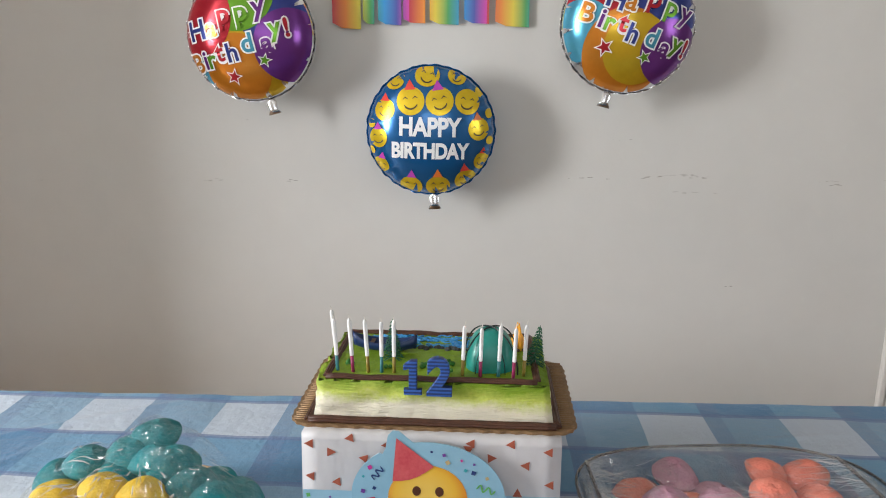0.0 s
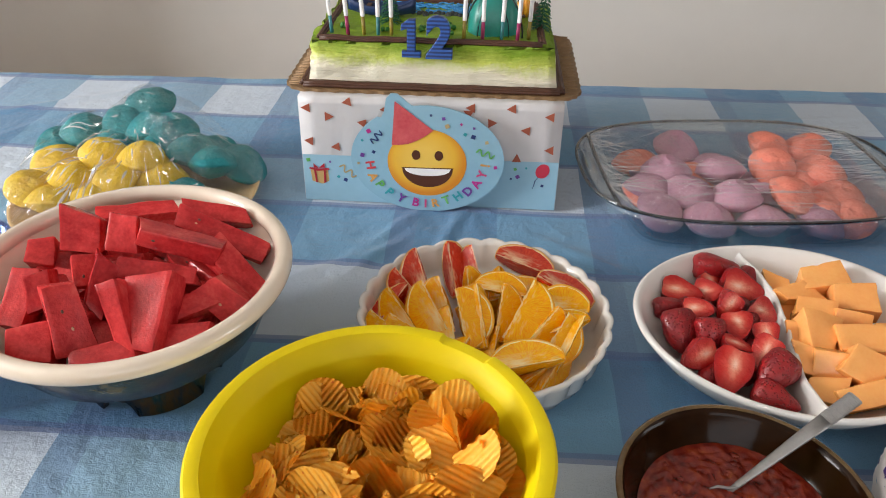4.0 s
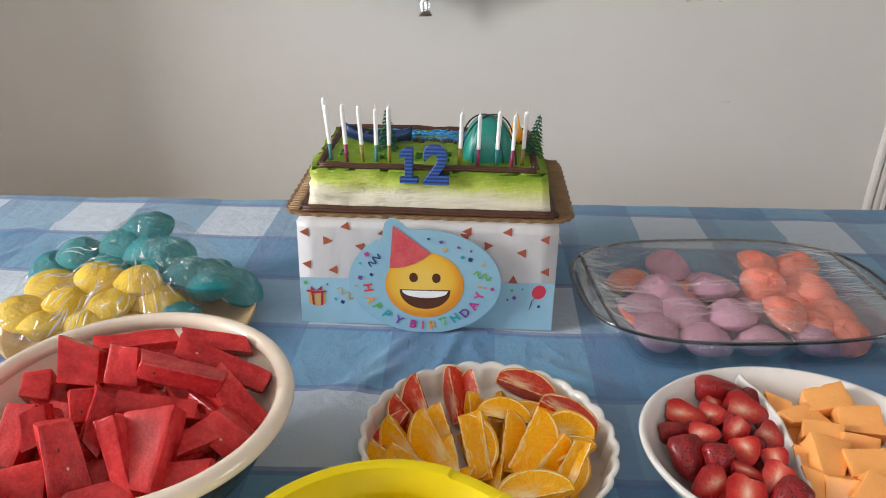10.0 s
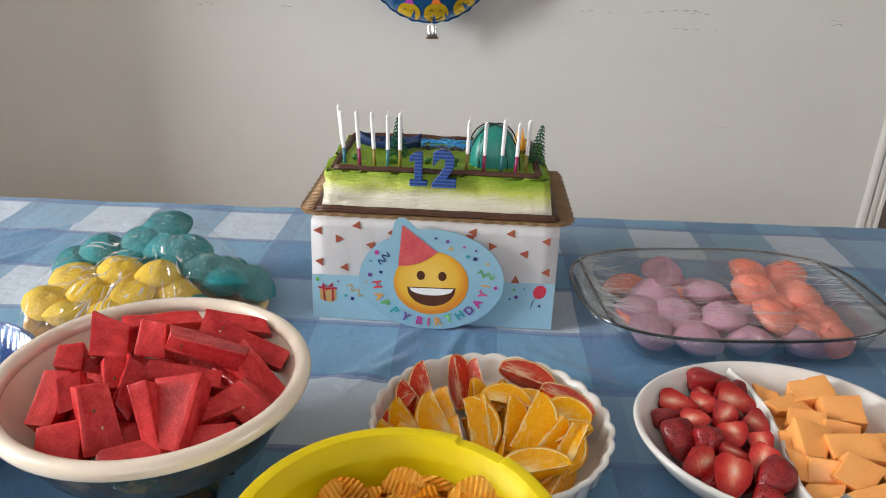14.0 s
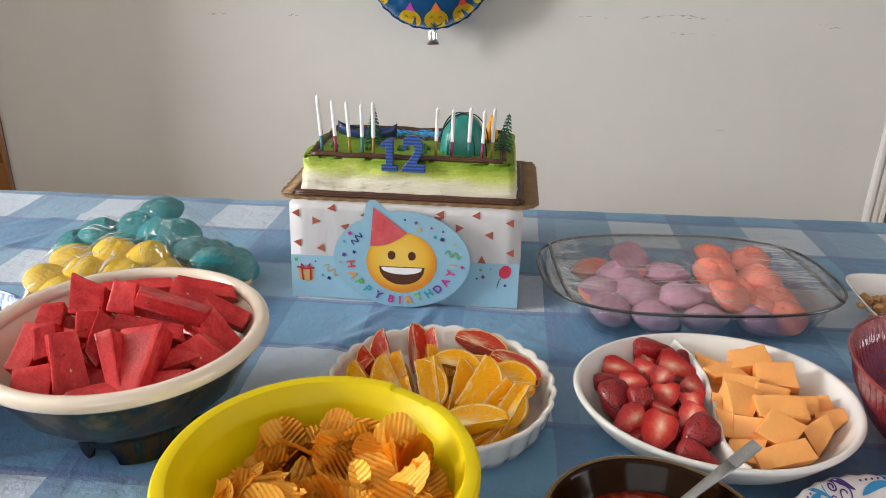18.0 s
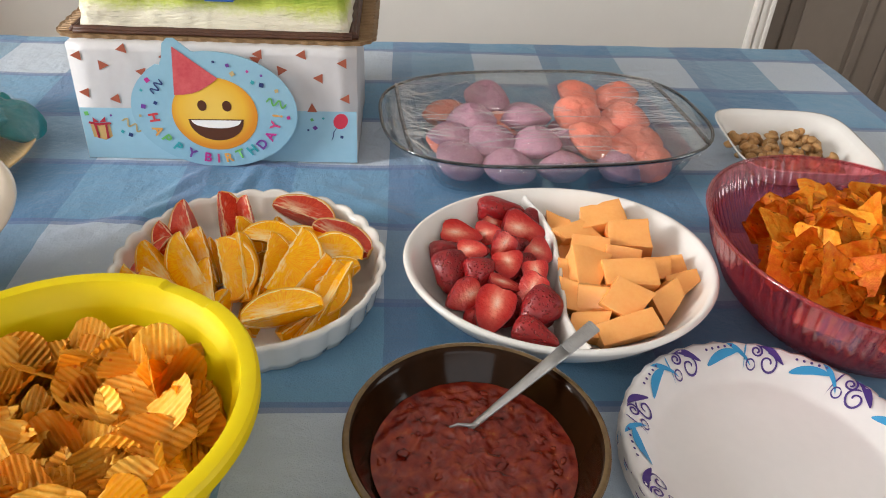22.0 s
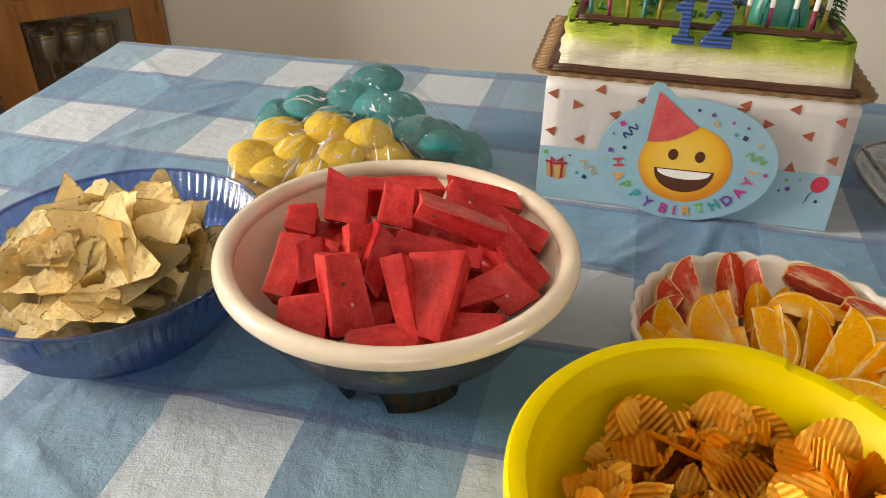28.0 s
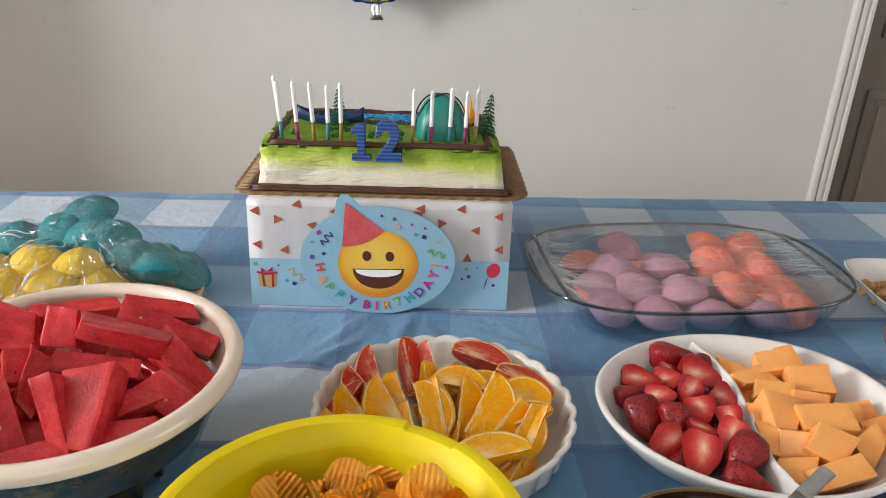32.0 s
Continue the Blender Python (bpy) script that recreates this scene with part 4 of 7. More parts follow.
for k in range(16):
    sph = bmesh.new()
    bmesh.ops.create_icosphere(sph, subdivisions=2, radius=0.0045 * rnd.uniform(0.6, 1.1))
    bmesh.ops.translate(sph, verts=sph.verts, vec=(-0.035 + 0.006 * k + rnd.uniform(-.002, .002), 0.158 + rnd.uniform(-.004, .004), TOP + 0.001))
    part("icing_stone", sph, M_rock, cake)

# candles
M_wax = mat("white_wax", (0.82, 0.82, 0.82), 0.4)
bsdf(M_wax).inputs["Subsurface Weight"].default_value = 0.15
bsdf(M_wax).inputs["Subsurface Radius"].default_value = (0.002, 0.002, 0.002)
WAX = {k: mottled("wax_" + k, tuple(v * 0.9 for v in c), c, 200, 0.4) for k, c in dict(magenta=(0.3, 0.02, 0.1), teal=(0.04, 0.2, 0.22), gold=(0.27, 0.2, 0.03)).items()}
M_wick = ink("wick", (0.75, 0.72, 0.66), 0.8)
CANDLES = [(-0.138, 0.1, "magenta", 1.0, -5), (-0.131, 0.066, "teal", 0.99, -3), (-0.11, 0.066, "magenta", 1.0, -3), (-0.089, 0.066, "gold", 0.99, -3), (-0.071, 0.066, "teal", 0.95, 0), (-0.054, 0.066, "gold", 0.99, 0), (0.0385, 0.062, "gold", 0.94, 2), (0.0625, 0.06, "magenta", 0.92, 1), (0.0865, 0.062, "teal", 0.97, 2), (0.1065, 0.06, "magenta", 0.93, 2), (0.1205, 0.068, "gold", 0.96, 2)]
for x, y, col, h, lean in CANDLES:
    c = thing("birthday_candle", BOX @ pose(x, y, CZ + TOP - 0.004, 0, lean, 0), f"thin white birthday candle with a {col} foot, unlit", "candle", "candles on the cake")
    L = 0.08 * h
    part("candle_foot", tube_bm([(0, 0, 0), (0, 0, 0.0275)], 0.0024, 10), WAX[col], c, f"{col} lower end")
    part("stick", lathe([(0.0026, 0.0275), (0.0028, 0.029), (0.0028, L - 0.004), (0.0018, L - 0.0006), (0.0004, L)], 12, lambda a, r, z: (r * math.cos(a + z * 120) * (1 + 0.05 * math.sin(4 * a)), r * math.sin(a + z * 120) * (1 + 0.05 * math.sin(4 * a)), z)), M_wax, c)
    part("wick", tube_bm([(0, 0, L - 0.001), (0.0003, 0, L + 0.003), (0.0012 * (1 if x > 0 else -1), 0, L + 0.006)], 0.0005, 5), M_wick, c)


def stripe_material():
    m = mat("striped_wax", (0.02, 0.06, 0.3), 0.35)
    sep = nd(m, "SeparateXYZ")
    ln(m, coords(m), sep.inputs[0])
    f = val(m, "GREATER_THAN", val(m, "FRACT", val(m, "MULTIPLY", sep.outputs[1], 210.0)), 0.5)
    ln(m, mixc(m, f, (0.012, 0.03, 0.13), (0.03, 0.11, 0.4)), bsdf(m).inputs["Base Color"])
    return m


M_stripe = stripe_material()
for ch, x, y in (("1", -0.0265, 0.0405), ("2", 0.0095, 0.0395)):
    d = spin(text_bm(ch, 0.062, 0.0018, 0.0045, 0.0012), 0, (0, 0), 1.02, 1.08)
    ys = [v.co.y for v in d.verts]
    if ch == "1":
        d.free()
        k = 0.047
        d = slab([(-0.011, 0), (0.013, 0), (0.013, 0.008), (0.0062, 0.008), (0.0062, k), (-0.002, k), (-0.012, k - 0.007), (-0.012, k - 0.014), (-0.0045, k - 0.012), (-0.0045, 0.008), (-0.011, 0.008)], -0.0045, 0.0045, 0.0012)
        bmesh.ops.translate(d, verts=d.verts, vec=(0, min(ys), 0))
    dc = part("number_candle", d, M_stripe, smooth=False)
    dc.matrix_basis = BOX @ pose(x, y, CZ + TOP + 0.0085, 84, 0, 0)
    tagged(dc, "dark-blue striped wax number candle standing against the cake border", "candle", "number candles")


# ---- bowls ----
def glaze(name, c1, c2, scale, rough=0.15, coat=0.6, **kw):
    m = mottled(name, c1, c2, scale, rough, **kw)
    bsdf(m).inputs["Coat Weight"].default_value = coat
    bsdf(m).inputs["Coat Roughness"].default_value = 0.08
    return m


M_cream = glaze("cream_glaze", (0.74, 0.64, 0.52), (0.82, 0.72, 0.60), 9)


def dark_glaze():
    m = mat("dark_glaze", (0.03, 0.05, 0.07), 0.12)
    co = coords(m, stretch=(22, 22, 9))
    f = noisy(m, co, 1.0, 5.0, 0.65)
    ln(m, ramp(m, f, [(0.3, (0.006, 0.006, 0.007)), (0.43, (0.008, 0.02, 0.034)), (0.52, (0.05, 0.03, 0.01)), (0.6, (0.006, 0.03, 0.034)), (0.72, (0.12, 0.09, 0.04))]), bsdf(m).inputs["Base Color"])
    bsdf(m).inputs["Specular IOR Level"].default_value = 0.16
    bump(m, f, 0.5, 0.004)
    return m


M_dark = dark_glaze()
# stoneware bowl on a notched foot
mb = thing("stoneware_bowl", pose(-0.263, -0.329, TZ + 0.001), "wide cream stoneware bowl with dark glazed outside and notched foot", "bowl")
H = 0.131
part("inside", lathe([(0.14, H - 0.002), (0.132, H - 0.012), (0.118, H - 0.035), (0.098, 0.065), (0.07, 0.048), (0.03, 0.043), (1e-4, 0.043)], 72), M_cream, mb, "cream glazed inside")
rimp = [(0.138 + 0.0085 * math.cos(a), H - 0.007 + 0.0085 * math.sin(a)) for a in np.linspace(-0.6 * math.pi, 1.2 * math.pi, 14)]
part("rim", lathe(rimp, 96), M_cream, mb, "thick rolled cream rim")
part("outside", lathe([(0.139, H - 0.014), (0.13, 0.1), (0.112, 0.068), (0.085, 0.042), (0.06, 0.03), (0.055, 0.03)], 72), M_dark, mb, "dark mottled glaze")
bm = bmesh.new()
seg = 96
rings = []
for r, z in ((0.062, 0.034), (0.06, 0.02), (0.064, 0.0), (0.058, 0.0), (0.054, 0.03)):
    ring = []
    for i in range(seg):
        a = 2 * math.pi * i / seg
        notch = max(0.0, math.cos(4 * a + 0.9) - 0.45) / 0.55
        zz = max(z, 0.018 * min(1, notch * 2.2)) if z < 0.019 else z
        ring.append(bm.verts.new((r * math.cos(a), r * math.sin(a), zz)))
    rings.append(ring)
for a, b in zip(rings, rings[1:]):
    for i in range(seg):
        bm.faces.new((a[i], a[(i + 1) % seg], b[(i + 1) % seg], b[i]))
bmesh.ops.recalc_face_normals(bm, faces=bm.faces)
part("foot", bm, M_dark, mb, "dark foot ring with four notches")

# yellow plastic bowl
M_yellow = mottled("yellow_plastic", (0.86, 0.69, 0.0), (0.9, 0.73, 0.001), 5, 0.5)
see_through(M_yellow, 0.24)
yb = thing("plastic_bowl", pose(-0.025, -0.521, TZ + 0.001), "large bright-yellow plastic mixing bowl with a wide rim and pouring lip", "bowl")
H = 0.118


def lip(a, r, z):
    k = 0.0
    for c in (0.98, 0.98 + math.pi):
        d = (a - c + math.pi) % (2 * math.pi) - math.pi
        if abs(d) < 0.19 and r > 0.116 and z > H - 0.02:
            k = 0.0026 * min(1.0, (0.19 - abs(d)) / 0.012)
    return (r * math.cos(a), r * math.sin(a), z - k)


yw = part("bowl_wall", lathe([(1e-4, 0.006), (0.068, 0.006), (0.08, 0.012), (0.092, 0.04), (0.105, 0.083), (0.109, 0.096), (0.1095, 0.1), (0.114, 0.106), (0.117, H - 0.001), (0.121, H), (0.127, H - 0.001), (0.1292, H - 0.004), (0.1292, H - 0.012), (0.1275, H - 0.012), (0.127, H - 0.005), (0.119, H - 0.006), (0.112, 0.097), (0.107, 0.082), (0.094, 0.038), (0.082, 0.006), (0.07, 0.0), (1e-4, 0.0)], 240, lip), M_yellow, yb)
yw.data.set_sharp_from_angle(angle=0.55)

# fluted white baking dish
M_porc = glaze("white_porcelain", (0.78, 0.765, 0.74), (0.82, 0.805, 0.78), 12, 0.12)
qd = thing("fluted_dish", pose(0.065, -0.272, TZ + 0.001), "round white fluted porcelain baking dish", "dish")


def flute(a, r, z):
    k = 1 + 0.022 * abs(math.sin(a * 14)) * min(1, max(0, (r - 0.1) / 0.018)) - 0.011
    zz = z + (0.0022 * abs(math.sin(a * 14)) if z > 0.034 else 0)
    return (r * k * math.cos(a), r * k * math.sin(a), zz)


part("dish_wall", lathe([(1e-4, 0.005), (0.112, 0.005), (0.118, 0.01), (0.1225, 0.033), (0.1255, 0.0375), (0.1295, 0.038), (0.1305, 0.0355), (0.1275, 0.031), (0.124, 0.012), (0.119, 0.001), (0.115, 0.0), (1e-4, 0.0)], 224, flute), M_porc, qd)

# divided white serving dish
sd = thing("divided_dish", pose(0.363, -0.304, TZ + 0.001, 0, 0, 2), "white porcelain serving dish with a curved divider", "dish")


def egg(a, r, z):
    return (r * 1.075 * math.cos(a), r * 0.94 * math.sin(a) * (1 + 0.03 * math.cos(a)), z + 0.004 * math.cos(a) ** 2 * max(0, (r - 0.09) / 0.05))


part("dish_wall", lathe([(1e-4, 0.006), (0.07, 0.006), (0.095, 0.012), (0.119, 0.032), (0.133, 0.052), (0.1365, 0.0555), (0.1395, 0.056), (0.1415, 0.0535), (0.1405, 0.05), (0.124, 0.028), (0.1, 0.007), (0.08, 0.0), (1e-4, 0.0)], 120, egg), M_porc, sd)
dv = [(-0.007, 0.119), (0.004, 0.08), (0.0075, 0.05), (0.003, 0.01), (-0.006, -0.035), (-0.013, -0.075), (-0.012, -0.105), (-0.006, -0.124)]
dz = [0.054, 0.051, 0.0485, 0.047, 0.0465, 0.047, 0.0495, 0.053]
bm = bmesh.new()
prev = None
for i in range(43):
    s = i / 42 * (len(dv) - 1)
    k = min(int(s), len(dv) - 2)
    q = s - k
    q2 = q * q * (3 - 2 * q)
    x, y, z = dv[k][0] + (dv[k + 1][0] - dv[k][0]) * q2, dv[k][1] + (dv[k + 1][1] - dv[k][1]) * q, dz[k] + (dz[k + 1] - dz[k]) * q
    base = 0.004 + 0.044 * min(1, abs(y) / 0.122) ** 3
    ring = [bm.verts.new((x + dx, y, zz)) for dx, zz in ((-0.0042, base), (-0.0028, z - 0.003), (-0.0012, z), (0.0012, z), (0.0028, z - 0.003), (0.0042, base))]
    if prev:
        for j in range(5):
            bm.faces.new((prev[j], prev[j + 1], ring[j + 1], ring[j]))
    prev = ring
bmesh.ops.recalc_face_normals(bm, faces=bm.faces)
part("divider", bm, M_porc, sd)

# brown salsa bowl
M_brown = glaze("brown_glaze", (0.012, 0.004, 0.0012), (0.024, 0.009, 0.003), 12, 0.12, 0.0)
bsdf(M_brown).inputs["Specular IOR Level"].default_value = 0.13
sb = thing("salsa_bowl", pose(0.252, -0.517, TZ + 0.001), "glossy dark-brown glazed bowl with a pale worn rim", "bowl")
part("bowl_wall", lathe([(1e-4, 0.008), (0.05, 0.008), (0.066, 0.016), (0.081, 0.036), (0.0885, 0.052), (0.0915, 0.0575), (0.093, 0.058), (0.0962, 0.0572), (0.0958, 0.054), (0.089, 0.038), (0.074, 0.015), (0.055, 0.001), (0.05, 0.0), (1e-4, 0.0)], 96), M_brown, sb)
part("rim", lathe([(0.0915, 0.0578), (0.0935, 0.0586), (0.0958, 0.058), (0.0965, 0.0562)], 96), glaze("rim_glaze", (0.16, 0.1, 0.04), (0.1, 0.055, 0.02), 40), sb, "thin tan rim line")


def salsa_material():
    m = mat("salsa", (0.3, 0.05, 0.02), 0.2)
    co = coords(m)
    v = nd(m, "TexVoronoi")
    ln(m, co, v.inputs["Vector"])
    v.inputs["Scale"].default_value = 130
    f = val(m, "ADD", val(m, "MULTIPLY", noisy(m, co, 55, 4.0), 0.7), val(m, "MULTIPLY", v.outputs["Distance"], 0.3))
    ln(m, ramp(m, f, [(0.25, (0.09, 0.006, 0.003)), (0.48, (0.19, 0.014, 0.006)), (0.66, (0.28, 0.034, 0.010)), (0.8, (0.40, 0.15, 0.03))]), bsdf(m).inputs["Base Color"])
    bsdf(m).inputs["Coat Weight"].default_value = 0.4
    bsdf(m).inputs["Specular IOR Level"].default_value = 0.4
    bump(m, val(m, "ADD", f, val(m, "MULTIPLY", noisy(m, co, 190, 3.0), 0.4)), 0.7, 0.0022)
    return m


M_salsa = salsa_material()
sal = lathe([(0.0765 * i / 44 if i else 1e-4, 0.0) for i in range(45)], 160)
for v in sal.verts:
    k = 1 - math.hypot(v.co.x, v.co.y) / 0.0785
    v.co.z = 0.0312 + (0.0035 * noise.noise(v.co * 75) + 0.002 * noise.noise(v.co * 170 + Vector((3, 1, 0))) + 0.0012 * noise.noise(v.co * 380 + Vector((1, 7, 0)))) * min(1, 4 * k + 0.25) + 0.002 * k
so_ = part("salsa", sal, M_salsa)
so_.matrix_basis = pose(0.252, -0.517, TZ + 0.001)
tagged(so_, "chunky red tomato salsa filling the brown bowl", "salsa", kind="stuff")
chunks = []
rc = random.Random(8)
for i in range(80):
    c = bmesh.new()
    bmesh.ops.create_icosphere(c, subdivisions=2, radius=rc.uniform(0.0012, 0.004))
    a, r = rc.uniform(0, 6.283), 0.07 * math.sqrt(rc.random())
    for v in c.verts:
        v.co *= 1 + 0.9 * noise.noise(v.co * 420 + Vector((i, 0, 0)))
    bmesh.ops.scale(c, verts=c.verts, vec=(rc.uniform(0.8, 1.5), rc.uniform(0.7, 1.1), 0.34))
    bmesh.ops.rotate(c, verts=c.verts, cent=(0, 0, 0), matrix=Matrix.Rotation(rc.uniform(0, 6.283), 3, "Z"))
    bmesh.ops.translate(c, verts=c.verts, vec=(r * math.cos(a), r * math.sin(a), 0.0315))
    chunks.append(c)
ch_ = part("tomato_chunks", merge(chunks), M_salsa)
ch_.matrix_basis = pose(0.252, -0.517, TZ + 0.001)
tagged(ch_, "small red and orange tomato pieces in the salsa", "tomato pieces", kind="stuff")
# spoon
M_steel = mottled("brushed_steel", (0.36, 0.36, 0.36), (0.46, 0.46, 0.46), 60, 0.38)
bsdf(M_steel).inputs["Metallic"].default_value = 0.85
spoon = thing("spoon", pose(0, 0, 0), "steel serving spoon with a ribbed handle end, resting in the salsa", "spoon")
S0, S1 = Vector((0.258, -0.488, 0.787)), Vector((0.352, -0.447, 0.8455))
dirn = (S1 - S0).normalized()


def blade(profile, m):
    """Flattened bar along the handle: (distance, half width, half thickness)."""
    bm = bmesh.new()
    side = dirn.cross(Vector((0, 0, 1))).normalized()
    up = side.cross(dirn)
    prev = None
    for d, w, h in profile:
        c = S0 + dirn * d
        ring = [bm.verts.new(c + side * w * math.cos(t) + up * h * math.sin(t)) for t in np.linspace(0, 2 * math.pi, 13)[:-1]]
        if prev:
            for k in range(12):
                bm.faces.new((prev[k], prev[(k + 1) % 12], ring[(k + 1) % 12], ring[k]))
        else:
            bm.faces.new(ring)
        prev = ring
    bm.faces.new(prev)
    bmesh.ops.recalc_face_normals(bm, faces=bm.faces)
    return bm


LEN = (S1 - S0).length
part("handle", blade([(-0.012, 0.0022, 0.0016), (0.0, 0.0026, 0.0018), (0.03, 0.0042, 0.002), (0.07, 0.0058, 0.0023), (LEN - 0.03, 0.0066, 0.0025)], None), M_steel, spoon)
ribs = []
for i in range(16):
    d = LEN - 0.03 + 0.0019 * i
    ribs += [(d, 0.0068, 0.003), (d + 0.0011, 0.0068, 0.003), (d + 0.0012, 0.0061, 0.0024), (d + 0.0018, 0.0061, 0.0024)]
part("grip", blade(ribs, None), M_steel, spoon, "ribbed grip", smooth=False)
ribs = [(0.001 + 0.0014 * i + e, 0.0032 if e < 0.0008 else 0.0026, 0.0022) for i in range(5) for e in (0, 0.0007, 0.0009)]
part("collar", blade(ribs, None), M_steel, spoon, "ribbed collar", smooth=False)
part("scoop", tube_bm([(0.2585, -0.489, 0.7865), (0.252, -0.49, 0.7862), (0.243, -0.489, 0.787), (0.236, -0.491, 0.7865)], [0.0018, 0.0014, 0.0012, 0.0006], 8), M_steel, spoon)


# paper plates
def paper_plate_bm(R, h):
    def crimp(a, r, z):
        k = max(0, (r / R - 0.8) / 0.2)
        rr = r * (1 + 0.004 * k * math.sin(a * 40))
        return (rr * math.cos(a), rr * math.sin(a), z + 0.0006 * k * math.sin(a * 40))
    return lathe([(1e-4, 0.001), (R * 0.70, 0.001), (R * 0.76, 0.003), (R * 0.86, h * 0.72), (R * 0.96, h), (R, h - 0.002), (R * 0.995, h - 0.003), (R * 0.95, h - 0.0015), (R * 0.85, h * 0.72 - 0.0015), (R * 0.75, 0.0), (1e-4, 0.0)], 160, crimp)


M_paper = mottled("paper_white", (0.74, 0.72, 0.72), (0.78, 0.76, 0.76), 14, 0.38)
PP = (0.488, -0.529)
PN = 9
plate_bm = paper_plate_bm(0.123, 0.02)
plate_me = None
BLUEP, PURP = ink("plate_blue", (0.03, 0.28, 0.55)), ink("plate_purple", (0.06, 0.03, 0.2))


def on_plate(bm, lift=0.0004):
    R, h = 0.123, 0.02
    finer(bm, 0.008)
    for v in bm.verts:
        r = math.hypot(v.co.x, v.co.y) / R
        pts = ((0, 0.001), (0.70, 0.001), (0.76, 0.003), (0.86, h * 0.72), (0.96, h), (1.0, h - 0.002))
        z = pts[-1][1]
        for (r0, z0), (r1, z1) in zip(pts, pts[1:]):
            if r <= r1:
                z = z0 + (z1 - z0) * (r - r0) / (r1 - r0)
                break
        v.co.z = z + lift + 0.0006
    return bm


def polar(a, r):
    return (0.123 * r * math.cos(radians(a)), 0.123 * r * math.sin(radians(a)))


def swoosh(a0, a1, r0, r1, w, n=14):
    out, back = [], []
    for i in range(n):
        s = i / (n - 1)
        a, r = a0 + (a1 - a0) * s, r0 + (r1 - r0) * s + 0.02 * math.sin(s * math.pi)
        t = w * math.sin(math.pi * min(1, s * 1.1 + 0.02)) ** 0.7
        out.append(polar(a, r + t))
        back.append(polar(a, r - t))
    return flat(out + back[::-1])


def curl(a, r, size, turns=1.4, hand=1):
    c = polar(a, r)
    pts = []
    for i in range(26):
        s = i / 25
        q = s * turns * 2 * math.pi * hand + radians(a)
        rr = size * (1 - 0.75 * s)
        pts.append((c[0] + rr * math.cos(q), c[1] + rr * math.sin(q)))
    return stroke(pts, 0.0016)


for i in range(PN):
    z = TZ + 0.0012 + 0.0019 * i
    top = i == PN - 1
    p = thing("paper_plate", pose(PP[0] + 0.0006 * math.sin(i * 2.1), PP[1] + 0.0006 * math.cos(i * 3.3), z, 0, 0, 13 * i if not top else 0), "white paper plate with blue and purple swirls, " + ("topping the stack" if top else "in a stack"), "plate", "stack of paper plates")
    if plate_me is None:
        pb = part("plate_body", plate_bm, M_paper, p)
        plate_me = pb.data
    else:
        pb = new("plate_body", plate_me)
        pb.parent = p
    if not top:
        for k in range(14):
            part("printed_swirl", on_plate(swoosh(k * 26, k * 26 + 16, 0.93, 0.985, 0.02, 8)), BLUEP if k % 2 else PURP, p)
        continue
    for k in range(9):
        a = 100 + 40 * k
        part("printed_swirl", on_plate(swoosh(a, a - 19, 0.83, 0.91, 0.032)), BLUEP, p)
        part("printed_swirl", on_plate(swoosh(a - 12, a - 23, 0.97, 0.80, 0.024)), BLUEP, p)
        part("printed_swirl", on_plate(swoosh(a + 3, a + 14, 0.86, 0.97, 0.03)), PURP, p)
        part("printed_curl", on_plate(curl(a + 10, 0.85, 0.0085, 1.3, 1 if k % 2 else -1)), PURP, p)
        part("printed_curl", on_plate(curl(a - 25, 0.92, 0.0055, 1.5, -1)), PURP, p)
        part("printed_swirl", on_plate(swoosh(a + 19, a + 22, 0.97, 0.78, 0.018)), PURP if k % 2 else BLUEP, p)
        part("printed_ring", on_plate(stroke([(polar(a - 22, 0.83)[0] + 0.0036 * math.cos(t), polar(a - 22, 0.83)[1] + 0.0036 * math.sin(t)) for t in np.linspace(0, 6.2832, 17)], 0.0011)), PURP, p)
        for j in range(5):
            c = polar(a - 2 - 3 * j, 0.925 + 0.005 * j)
            part("printed_dot", on_plate(flat(ellipse(c[0], c[1], 0.0012, 0.0012, 10))), PURP, p)


